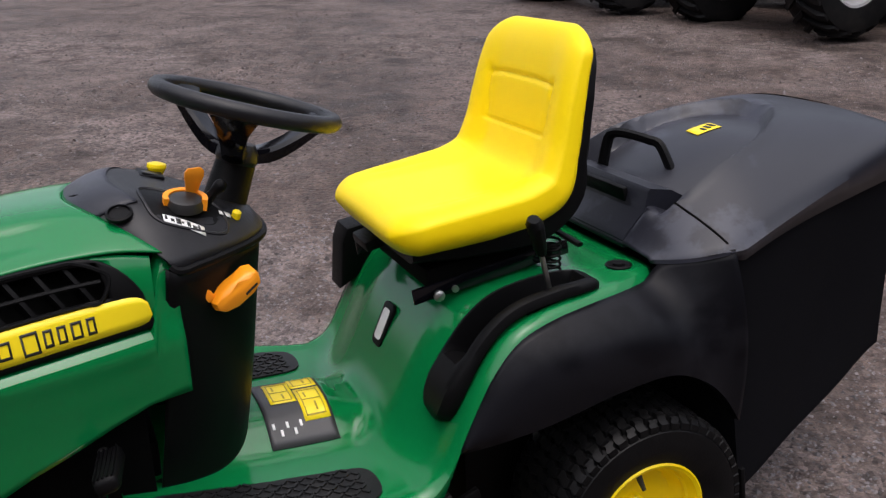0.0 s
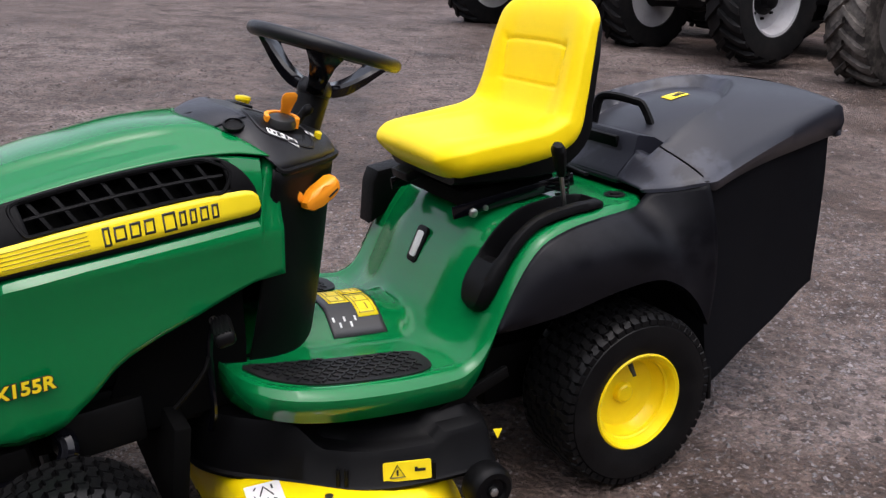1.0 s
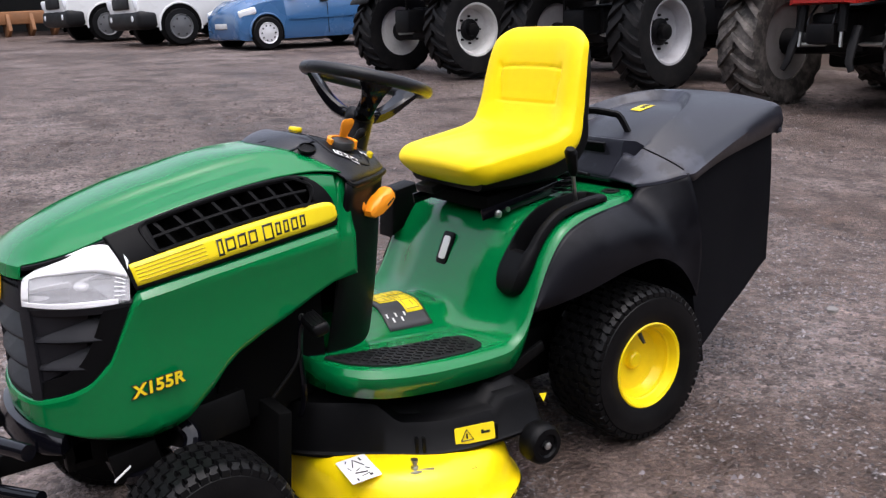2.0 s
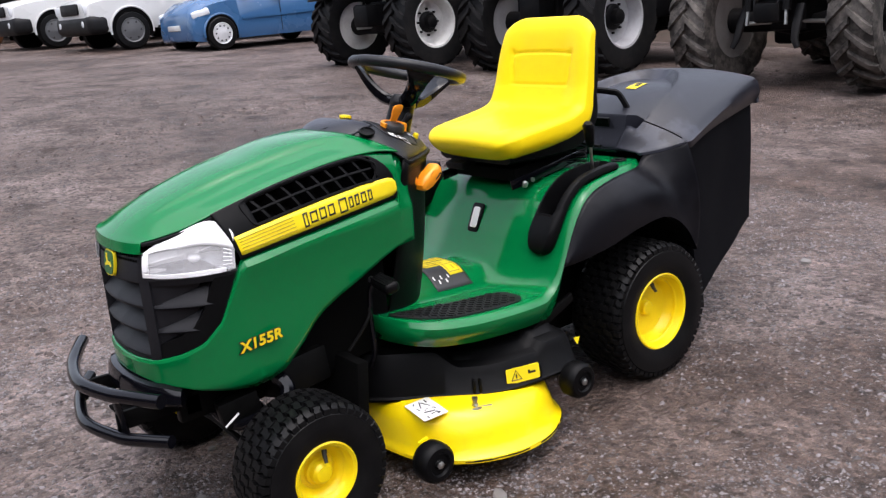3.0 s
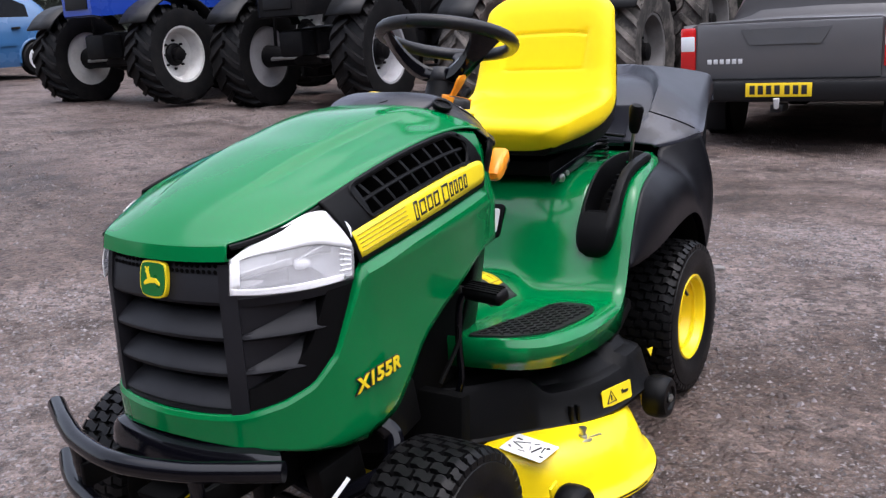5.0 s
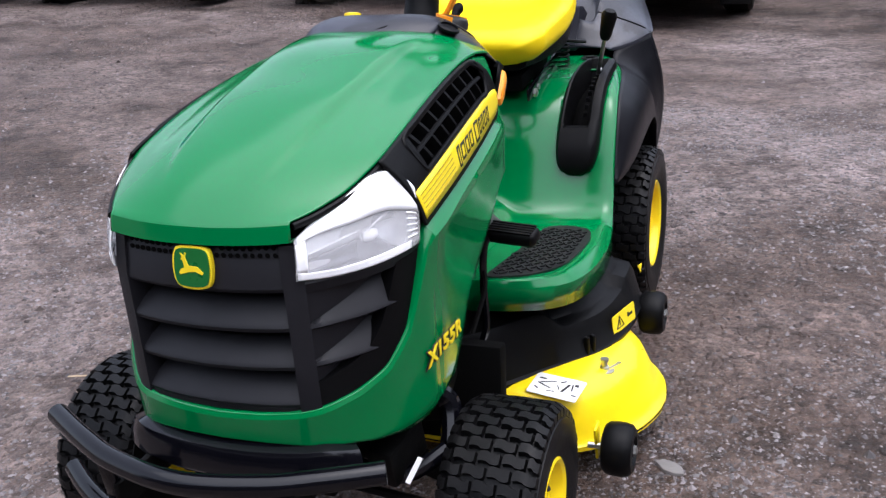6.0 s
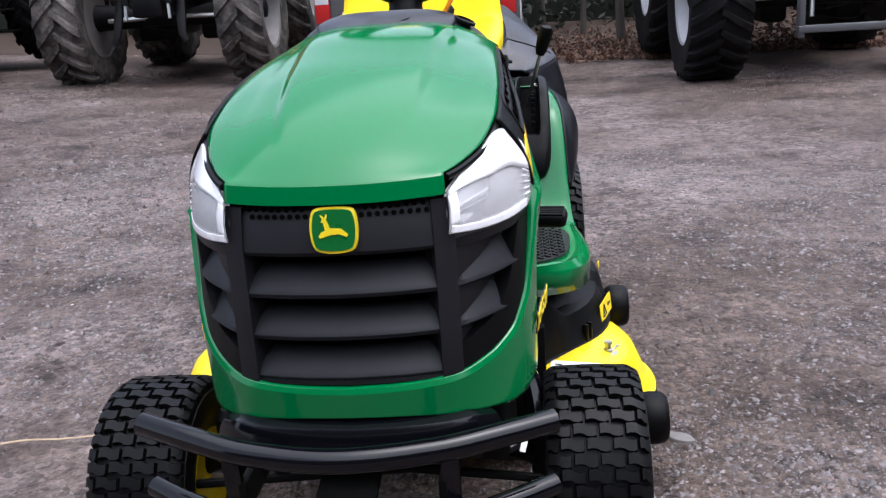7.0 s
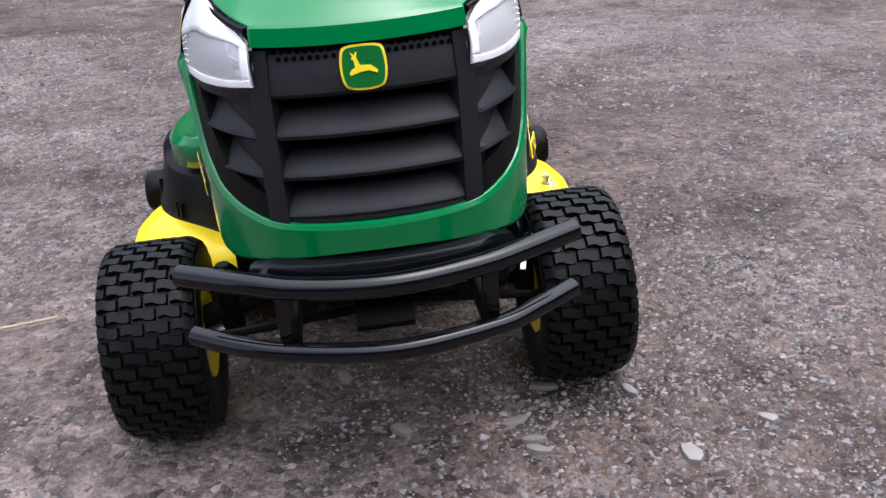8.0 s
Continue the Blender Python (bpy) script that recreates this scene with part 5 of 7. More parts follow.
def grass_bag():
    st = [(-0.075, 0.262, 0.690, 0.700), (-0.10, 0.29, 0.694, 0.748), (-0.125, 0.316, 0.700, 0.790), (-0.16, 0.338, 0.708, 0.824), (-0.2, 0.350, 0.717, 0.842), (-0.28, 0.333, 0.737, 0.864), (-0.36, 0.312, 0.756, 0.876), (-0.5, 0.274, 0.788, 0.884),
          (-0.62, 0.242, 0.814, 0.884), (-0.70, 0.222, 0.829, 0.879), (-0.765, 0.206, 0.838, 0.870), (-0.80, 0.198, 0.836, 0.859)]
    sp = spline(st, 60)

    def mid(x):
        return -0.08 * smooth(-x, 0.15, 0.80)

    TRAY = [(-0.24, 0.760), (-0.190, 0.788), (-0.140, 0.797), (-0.134, 0.790), (-0.126, 0.752), (-0.085, 0.712), (-0.078, 0.700)]

    def lid_z(x, y):
        """Height of the lid's skin."""
        w, ze, zc = (float(np.interp(-x, -sp[:, 0], sp[:, k])) for k in (1, 2, 3))
        m = mid(x)
        dy = y - m
        a = min(1.0, abs(dy) / (w - m))
        z = ze + (zc - ze) * (1 - a ** (1.5 + 1.1 * smooth(-x, 0.14, 0.32)))
        # sunken field round the handle, bounded by a soft raised rim
        arc = math.hypot((x + 0.17) / 0.44, dy / 0.215)
        inside = (1 - smooth(arc, 0.90, 0.985)) * smooth(-x, 0.12, 0.2)
        z -= inside * (0.030 + 0.034 * (1 - smooth(-x, 0.22, 0.46)))
        z += 0.004 * math.exp(-((arc - 1.0) / 0.05) ** 2) * smooth(-x, 0.12, 0.2)
        z -= 0.006 * max(0, (a - 0.95) / 0.05) ** 2
        if x > -0.21:
            z = min(z, z + (table(x, TRAY) - 0.008 - z) * (1 - smooth(abs(y - 0.015), 0.146, 0.160)))
        return z

    rows = []
    for x, w, ze, zc in sp:
        m = mid(x)
        w = w - m
        lip, sk = 0.006 * smooth(-x, 0.17, 0.23), 0.004 + 0.030 * smooth(-x, 0.17, 0.23) + 0.055 * smooth(-x, 0.25, 0.80)
        row = [(x, m - w - lip + 0.006, ze - sk), (x, m - w - lip, ze - 0.3 * sk)]
        row += [(x, m + v * w, lid_z(x, m + v * w)) for v in np.linspace(-1, 1, 91)]
        row += [(x, m + w + lip, ze - 0.3 * sk), (x, m + w + lip - 0.006, ze - sk)]
        rows.append(row)
    last = rows[-1]
    zend = min(p[2] for p in last)
    for dx, dz in ((-0.012, 0.008), (-0.017, 0.022), (-0.012, 0.060), (0.010, 0.088)):
        rows.append([(x + dx, y, max(z - dz, zend - 0.002 * dz)) for x, y, z in last])
    bm = bmesh.new()
    grid(bm, rows)
    lid = part("bag_lid", bm, LID, mower, "weathered charcoal plastic lid of the grass bag", thick=0.004, angle=30)
    # fabric body
    rows = []
    for q in np.linspace(0, 1, 26):
        x = -0.19 - 0.575 * q
        m = mid(x)
        w = float(np.interp(-x, -sp[:, 0], sp[:, 1])) - m - 0.006
        zt = float(np.interp(-x, -sp[:, 0], sp[:, 2])) - 0.02
        wb = 0.352 - 0.116 * q
        zb = 0.185 + 0.125 * q
        xb = -0.245 - 0.585 * q
        row = []
        for k in range(14):
            f = k / 13
            sag = 0.012 * math.sin(math.pi * f) * math.sin(math.pi * min(1, q * 1.1)) + 0.004 * math.sin(9 * q + 5 * f)
            row.append((x + (xb - x) * f, w + (wb - w) * f - sag, zt + (zb - zt) * f))
        row = [(p[0], m + p[1], p[2]) for p in row] + [(p[0], m - p[1], p[2]) for p in row[::-1]]
        rows.append(row)
    bm = bmesh.new()
    vs = grid(bm, rows, close_v=True)
    cap(bm, vs[0]), cap(bm, vs[-1])
    part("bag_fabric", bm, FABRIC, lid, "black fabric grass bag", angle=50)
    for s in (1, -1):
        bm = bmesh.new()
        box(bm, (0.012, 0.05, 0.09), pose(-0.252, s * 0.338, 0.195, 0, 6, 0), 0.003)
        part("mud_flap", bm, BLACK, lid)
        # moulded seams of the lid's front corner
        bm = bmesh.new()
        tube(bm, [(x, y, lid_z(x, y) + 0.0025) for x, y in zip(np.linspace(-0.160, -0.192, 12), np.linspace(s * 0.185, s * 0.338, 12))], 0.0024, 6)
        part("seam", bm, DARK, lid)
    # loop handle
    bm = bmesh.new()
    tube(bm, spline([(-0.196, -0.096, 0.770), (-0.206, -0.090, 0.838), (-0.212, -0.080, 0.856), (-0.226, -0.050, 0.860), (-0.250, 0.006, 0.852), (-0.262, 0.030, 0.840), (-0.276, 0.070, 0.765)], 36), 0.0105, 8, flat=1.3)
    part("lid_handle", bm, BLACK, lid, "black loop handle on the lid")
    # stepped front below the handle
    bm = bmesh.new()
    prof = TRAY + [(-0.080, 0.684), (-0.24, 0.684)]
    prism(bm, prof, 0.30, Matrix(((1, 0, 0, 0), (0, 0, 1, -0.135), (0, 1, 0, 0), (0, 0, 0, 1))), 0)
    part("front_tray", bm, LID, lid)
    bm = bmesh.new()
    box(bm, (0.012, 0.20, 0.030), pose(-0.128, 0.0, 0.772, 0, 12, 0), 0.003)
    part("tray_recess", bm, BLACK, lid)
    def on_lid(name, xs, ys, lift, mat, parent, label="", skew=0.0):
        bm = bmesh.new()
        grid(bm, [[(x + skew * (y - ys[0]), y, lid_z(x + skew * (y - ys[0]), y) + lift) for y in np.linspace(*ys, 8)] for x in np.linspace(*xs, 6)])
        return part(name, bm, mat, parent, label, thick=0.001)

    p = on_lid("lid_sticker", (-0.458, -0.392), (-0.056, -0.008), 0.0035, STICKER, lid, "small yellow warning sticker", 0.1)
    for k in range(3):
        on_lid("printed_bar", (-0.448 + 0.014 * k, -0.440 + 0.014 * k), (-0.046 + 0.006 * k, -0.022 + 0.003 * k), 0.0048, INK, p)
    # dark patch laid on as the shaded slot near the tail
    on_lid("lid_slot", (-0.790, -0.768), (-0.270, -0.030), 0.0045, DARK, lid, "dark patch painted as the shaded slot in the lid")


grass_bag()


# ---- mower deck ----
DECK = [(0.93, 0.0), (0.93, 0.10), (0.93, 0.20), (0.917, 0.31), (0.875, 0.395), (0.80, 0.462), (0.70, 0.496), (0.60, 0.490), (0.52, 0.452), (0.462, 0.40), (0.42, 0.30), (0.40, 0.15), (0.395, 0.0)]


def deck():
    right = spline(DECK, 60)
    ring = np.concatenate([right, right[1:-1][::-1] * (1, -1.11)])
    c = np.array((0.69, 0.0))
    rows = []
    for f, z in ((1.0, 0.046), (1.008, 0.044), (1.006, 0.052), (0.985, 0.058), (0.962, 0.075), (0.945, 0.10), (0.915, 0.135), (0.875, 0.156), (0.80, 0.166), (0.6, 0.175), (0.3, 0.178), (0.02, 0.178)):
        row = []
        for x, y in ring:
            px, py = c[0] + (x - c[0]) * f, y * f
            if f < 0.985 and f > 0.7:
                bul = 0.012 * math.exp(-((x - 0.88) / 0.05) ** 2) * (abs(y) > 0.3)
                px += bul * 0.3
            row.append((px, py, z))
        rows.append(row)
    bm = bmesh.new()
    vs = grid(bm, rows, close_v=True)
    cap(bm, vs[-1])
    d = part("mower_deck", bm, YELLOW, mower, "bright yellow pressed steel cutting deck", thick=0.003, angle=40)
    # chipped, muddy patches along the deck's lower edge
    bm = bmesh.new()
    r = random.Random(5)
    for k in range(26):
        i0, m = r.randrange(0, len(ring) - 9), r.randrange(3, 8)
        tube(bm, [(c[0] + (x - c[0]) * 1.009, y * 1.009, 0.047 + 0.002 * r.random()) for x, y in ring[i0:i0 + m]], 0.0014 + 0.0012 * r.random(), 5)
    part("chipped_edge", bm, CHASSIS, d, "dark chipped and muddy deck edge", kind="stuff")
    # black belt cover
    cov = spline([(0.955, 0.0), (0.955, 0.08), (0.942, 0.148), (0.90, 0.205), (0.83, 0.265), (0.75, 0.330), (0.68, 0.378), (0.60, 0.404), (0.50, 0.413), (0.43, 0.413), (0.385, 0.395), (0.37, 0.30), (0.37, 0.15), (0.37, 0.0)], 60)
    ring = np.concatenate([cov, cov[1:-1][::-1] * (1, -1.12)])
    rows = []
    for off, z in ((0.006, 0.164), (0.006, 0.170), (0.0, 0.175), (-0.018, 0.222), (-0.026, 0.236), (-0.042, 0.243), (-0.055, 0.246), (-0.070, 0.262), (-0.085, 0.268), (-0.14, 0.272), (-0.25, 0.276)):
        row = []
        for x, y in ring:
            v = np.array((x - 0.62, y))
            n = v / np.linalg.norm(v)
            p = np.array((x, y)) + n * off * (1 if off > -0.2 else 0.9)
            row.append((p[0], p[1], z + 0.035 * (y < -0.05) * (z > 0.2) + 0.02 * (x < 0.5) * (z > 0.2) + 0.05 * smooth(x, 0.74, 0.80) * (z > 0.2)))
        rows.append(row)
    bm = bmesh.new()
    vs = grid(bm, rows, close_v=True)
    cap(bm, vs[-1])
    b = part("belt_cover", bm, BLACK, d, "black plastic belt cover", thick=0.003)
    # ribs at the cover's foot
    for s in (1, -1):
        for x, y in ((0.720, 0.352), (0.706, 0.361), (0.535, 0.411)):
            y = y if s > 0 else y * 1.12
            bm = bmesh.new()
            box(bm, (0.008, 0.012, 0.045), pose(x, s * y, 0.188, 0, 0, -s * 27), 0.002)
            part("cover_rib", bm, BLACK, b)
        # tail guard above the cover
        bm = bmesh.new()
        box(bm, (0.19, 0.012, 0.028), pose(0.40, s * 0.335, 0.300, 0, 16, s * 6), 0.003)
        part("deck_strap", bm, CHASSIS, b)
        bm = bmesh.new()
        prism(bm, [(-0.010, -0.009), (0.010, -0.009), (0.0, 0.012)], 0.002, frame_at((0.381, s * 0.404, 0.232), (1, -0.3, 0), (0.2, s, 0.1)), 0)
        part("arrow_sticker", bm, STICKER, b)
        # gauge wheels
        for x, y, z in ((0.955, 0.487, 0.105), (0.428, 0.470, 0.140)):
            y = y if s > 0 else y * 1.10
            bm = bmesh.new()
            lathe(bm, [(0.012, -0.034), (0.030, -0.034), (0.044, -0.030), (0.050, -0.022), (0.0515, -0.008), (0.0515, 0.004), (0.049, 0.016), (0.042, 0.023), (0.030, 0.024), (0.026, 0.018), (0.014, 0.018), (0.012, 0.022)], 28)
            if s < 0:
                bmesh.ops.scale(bm, vec=(1, -1, 1), verts=bm.verts)
            w = part("gauge_wheel", bm, BLACK, d, "small black plastic gauge wheel")
            w.location = (x, s * (y - 0.024), z)
            bm = bmesh.new()
            lathe(bm, [(0.0, 0.016), (0.010, 0.016), (0.010, 0.026), (0.005, 0.029), (0, 0.029)], 6)
            if s < 0:
                bmesh.ops.scale(bm, vec=(1, -1, 1), verts=bm.verts)
            part("wheel_bolt", bm, STEEL, w)
            bm = bmesh.new()
            box(bm, (0.030, 0.006, 0.075), pose(x - 0.012, s * (y - 0.070), z + 0.006, 0, 12, 0), 0.002)
            part("wheel_bracket", bm, YELLOW, d)
            bm = bmesh.new()
            tube(bm, [(x, s * (y - 0.085), z), (x, s * (y - 0.02), z)], 0.006, 8)
            part("wheel_pin", bm, STEEL, d)
    # wash port
    bm = bmesh.new()
    lathe(bm, [(0.020, 0), (0.020, 0.003), (0.009, 0.004), (0.009, 0.010), (0.006, 0.011), (0.006, 0.022), (0.0085, 0.022), (0.0085, 0.028), (0.0, 0.028)], 14, (0.757, 0.395, 0.157), "z")
    port = part("wash_port", bm, STEEL, d, "steel hose nozzle")
    bm = bmesh.new()
    box(bm, (0.036, 0.014, 0.003), pose(0.735, 0.408, 0.160, 8, 0, -30), 0.001)
    part("port_tab", bm, STEEL, port)
    # white label on the deck
    m = frame_at((0.860, 0.322, 0.1655), (0.12, 0.99, -0.06), (0.08, 0.06, 1))
    bm = bmesh.new()
    prism(bm, rounded(0.100, 0.072, 0.003, 3), 0.0015, m, 0)
    lab = part("deck_label", bm, WHITE, d, "white paper label with dark pictogram bars")
    for w, h, x, y, a in ((0.032, 0.003, -0.020, 0.010, 25), (0.032, 0.003, -0.024, -0.004, -22), (0.005, 0.030, 0.018, 0.0, -15), (0.010, 0.004, 0.040, -0.018, 0), (0.014, 0.004, -0.034, 0.018, 0), (0.003, 0.022, 0.030, 0.006, 10), (0.012, 0.003, 0.008, 0.019, 40), (0.016, 0.002, -0.006, -0.019, 10), (0.010, 0.003, -0.036, -0.016, -30), (0.002, 0.016, 0.004, -0.002, 30), (0.008, 0.008, 0.036, 0.016, 0)):
        bm = bmesh.new()
        prism(bm, rounded(w, h, 0.001, 3), 0.0021, m @ pose(x, y, 0, 0, 0, a), 0)
        part("printed_bar", bm, INK if w < 0.02 else SLATE, lab)
    # warning plate on the cover
    m = frame_at((0.592, 0.4035, 0.200), (-0.955, 0.29, 0.02), (0.29, 0.955, 0.10))
    bm = bmesh.new()
    prism(bm, rounded(0.098, 0.042, 0.004, 3), 0.002, m, 0)
    lab = part("cover_label", bm, STICKER, b, "yellow warning label with black triangle")
    bm = bmesh.new()
    tube(bm, [m @ Vector(q) for q in ((-0.035, -0.012, 0.003), (-0.020, 0.014, 0.003), (-0.005, -0.012, 0.003), (-0.035, -0.012, 0.003))], 0.0013, 5)
    part("printed_triangle", bm, INK, lab)
    for w, h, x, y in ((0.004, 0.012, -0.020, -0.002), (0.018, 0.006, 0.028, 0.0), (0.006, 0.010, 0.018, 0.002)):
        bm = bmesh.new()
        prism(bm, rounded(w, h, 0.001, 3), 0.0028, m @ pose(x, y, 0), 0)
        part("printed_bar", bm, INK, lab)
    bm = bmesh.new()
    m = frame_at((0.640, 0.437, 0.146), (-0.9, 0.3, 0), (0.15, 0.45, 1))
    tube(bm, [m @ Vector(q) for q in ((-0.018, -0.010, 0.002), (0.0, 0.014, 0.002), (0.018, -0.010, 0.002), (-0.018, -0.010, 0.002))], 0.0009, 5)
    part("printed_triangle", bm, FADED, d)
    return d


cutting_deck = deck()
cutting_deck.location, cutting_deck.scale = (0.024, 0.0, 0.020), (1.0, 1.045, 1.0)


def pedal():
    m = pose(0.930, 0.275, 0.528, 0, 16, -10)
    bm = bmesh.new()
    box(bm, (0.040, 0.102, 0.030), m, 0.011, 3)
    p = part("brake_pedal", bm, BLACK, mower, "black rubber brake pedal on a bent rod")
    for k in range(5):
        bm = bmesh.new()
        box(bm, (0.003, 0.090, 0.004), m @ pose(-0.014 + 0.007 * k, 0, 0.0145), 0)
        part("pedal_rib", bm, BLACK, p)
    bm = bmesh.new()
    lathe(bm, [(0.009, -0.004), (0.009, 0.004)], 12, (0.934, 0.222, 0.531), "y")
    part("pedal_pin", bm, STEEL, p)
    bm = bmesh.new()
    tube(bm, spline([(0.934, 0.232, 0.530), (0.942, 0.221, 0.500), (0.946, 0.217, 0.43), (0.944, 0.217, 0.34), (0.95, 0.20, 0.29)], 20), 0.0075, 8)
    part("pedal_rod", bm, GLOSS, p)


pedal()


# ---- ground ----
def yard_slope(x, y):
    """The yard rises gently towards the parked cars and falls towards the hedge."""
    s = 0.026 * x - 0.055 * (0.5 * (y - math.sqrt(y * y + 0.3)) + 0.274)
    s = 1.3 * math.tanh(s / 1.3)
    d = math.hypot(x - 0.6, y)
    near = smooth(d, 1.0, 3.2)
    behind = 1 - smooth(x + 0.35 * y, 0.5, 3.0)
    return s * near * behind


def tracks(x, y):
    """Lug prints of tractor tyres and a few shallow ruts pressed into the yard."""
    z = 0.0
    for x0, x1, y0, bend, lean in ((-8.0, -2.4, -4.1, 0.25, 0.0), (-7.0, 1.0, -5.6, 0.5, 0.10), (-7.0, -1.5, -2.3, 0.2, -0.06)):
        if x0 < x < x1:
            d = y - (y0 + bend * math.sin(0.7 * x) + lean * x)
            band = 1 - smooth(abs(d), 0.18, 0.26)
            if band > 0:
                lug = math.sin(2 * math.pi * (x + 0.6 * abs(d)) / 0.24)
                z += band * (0.012 * smooth(lug, -0.3, 0.5) - 0.016) * smooth(x, x0, x0 + 0.6) * (1 - smooth(x, x1 - 0.8, x1))
    for a, b, c, w in ((1.45, -4.4, 0.8, 0.10), (0.62, -3.2, -0.3, 0.08), (-0.9, -1.9, 1.1, 0.12)):
        d = (y - b) - a * (x - c) + 0.25 * math.sin(1.3 * x + b)
        z -= 0.018 * math.exp(-(d / w) ** 2) * smooth(-y, 1.3, 2.2)
    return z


def ground_height(x, y):
    z = 0.018 * noise.noise(Vector((x * 0.35, y * 0.35, 3.0))) + 0.011 * noise.noise(Vector((x * 1.3, y * 1.3, 7.0))) + 0.007 * noise.noise(Vector((x * 4.0, y * 4.0, 1.0)))
    flat = 1 - math.exp(-((x - 0.6) / 1.3) ** 4 - (y / 0.9) ** 4)
    if abs(x) < 9 and abs(y) < 9:
        z += 0.0085 * (0.5 - abs(noise.noise(Vector((x * 6.5, y * 6.5, 4.0))))) + tracks(x, y)
    return z * (0.25 + 0.75 * flat) - 0.004 + yard_slope(x, y)


def axis_steps():
    near = list(np.arange(-8, 3.01, 0.045))
    out = [near[-1]]
    step = 0.1
    while out[-1] < 60:
        step *= 1.22
        out.append(out[-1] + step)
    lo = [near[0]]
    step = 0.1
    while lo[-1] > -90:
        step *= 1.22
        lo.append(lo[-1] - step)
    return lo[::-1][:-1] + near + out[1:]


def gravel_material():
    m = bpy.data.materials.new("wet_gravel")
    m.use_nodes = True
    n, l = m.node_tree.nodes, m.node_tree.links
    b = n["Principled BSDF"]
    tc = n.new("ShaderNodeTexCoord")

    def noisy(scale, detail, rough=0.6):
        t = n.new("ShaderNodeTexNoise")
        t.inputs["Scale"].default_value, t.inputs["Detail"].default_value, t.inputs["Roughness"].default_value = scale, detail, rough
        l.new(tc.outputs["Object"], t.inputs["Vector"])
        return t.outputs["Fac"]

    def ramp(fac, stops):
        r = n.new("ShaderNodeValToRGB")
        el = r.color_ramp.elements
        for k, (p, c) in enumerate(stops):
            e = el[k] if k < 2 else el.new(p)
            e.position, e.color = p, (*c, 1)
        l.new(fac, r.inputs["Fac"])
        return r.outputs["Color"]

    def mix(a, b2, fac, mode="MIX"):
        x = n.new("ShaderNodeMix")
        x.data_type, x.blend_type = "RGBA", mode
        if isinstance(fac, float):
            x.inputs["Factor"].default_value = fac
        else:
            l.new(fac, x.inputs["Factor"])
        l.new(a, x.inputs["A"])
        l.new(b2, x.inputs["B"])
        return x.outputs["Result"]

    patches = noisy(0.5, 9, 0.62)
    base = ramp(patches, [(0.36, (0.084, 0.058, 0.045)), (0.45, (0.148, 0.112, 0.097)), (0.55, (0.192, 0.156, 0.143)), (0.68, (0.265, 0.224, 0.214))])
    # darker brown ground with distance from the mower, its edge broken by noise
    spot = n.new("ShaderNodeVectorMath")
    spot.operation = "DISTANCE"
    spot.inputs[1].default_value = (0.9, 0.9, 0.0)
    l.new(tc.outputs["Object"], spot.inputs[0])
    rough_edge = n.new("ShaderNodeMath")
    rough_edge.operation = "MULTIPLY_ADD"
    l.new(noisy(0.8, 6), rough_edge.inputs[0])
    rough_edge.inputs[1].default_value = 5.0
    l.new(spot.outputs["Value"], rough_edge.inputs[2])
    far_mix = n.new("ShaderNodeMapRange")
    far_mix.inputs["From Min"].default_value, far_mix.inputs["From Max"].default_value = 5.5, 8.5
    far_mix.inputs["To Max"].default_value = 0.30
    l.new(rough_edge.outputs[0], far_mix.inputs["Value"])
    far_tone = n.new("ShaderNodeRGB")
    far_tone.outputs[0].default_value = (0.096, 0.071, 0.063, 1)
    base = mix(base, far_tone.outputs[0], far_mix.outputs["Result"])
    mud = ramp(noisy(1.7, 10, 0.68), [(0.37, (0.13, 0.11, 0.095)), (0.45, (0.40, 0.38, 0.37)), (0.55, (0.55, 0.55, 0.555)), (0.66, (0.74, 0.73, 0.74))])
    c = mix(base, mud, 0.9, "OVERLAY")
    clods = ramp(noisy(9.0, 8, 0.72), [(0.36, (0.20, 0.19, 0.18)), (0.5, (0.5, 0.5, 0.5)), (0.66, (0.72, 0.72, 0.715))])
    c = mix(c, clods, 0.8, "OVERLAY")
    loose = n.new("ShaderNodeMapRange")
    loose.inputs["From Min"].default_value, loose.inputs["From Max"].default_value = 0.40, 0.58
    loose.inputs["To Min"].default_value, loose.inputs["To Max"].default_value = 0.50, 1.0
    l.new(noisy(0.9, 6), loose.inputs["Value"])
    vor = n.new("ShaderNodeTexVoronoi")
    vor.inputs["Scale"].default_value = 50
    l.new(tc.outputs["Object"], vor.inputs["Vector"])
    bw = n.new("ShaderNodeRGBToBW")
    l.new(vor.outputs["Color"], bw.inputs[0])
    chips = ramp(bw.outputs[0], [(0.0, (0.07, 0.066, 0.064)), (0.40, (0.42, 0.415, 0.41)), (0.70, (0.57, 0.57, 0.575)), (1.0, (0.80, 0.795, 0.79))])
    c = mix(c, chips, loose.outputs["Result"], "OVERLAY")
    vor2 = n.new("ShaderNodeTexVoronoi")
    vor2.inputs["Scale"].default_value = 150
    l.new(tc.outputs["Object"], vor2.inputs["Vector"])
    bw2 = n.new("ShaderNodeRGBToBW")
    l.new(vor2.outputs["Color"], bw2.inputs[0])
    grit = ramp(bw2.outputs[0], [(0.0, (0.18, 0.175, 0.17)), (0.55, (0.5, 0.5, 0.5)), (1.0, (0.78, 0.775, 0.77))])
    c = mix(c, grit, 0.55, "OVERLAY")
    tone = n.new("ShaderNodeHueSaturation")
    tone.inputs["Value"].default_value, tone.inputs["Saturation"].default_value = 0.82, 1.13
    l.new(c, tone.inputs["Color"])
    b.inputs["Specular IOR Level"].default_value = 0.34
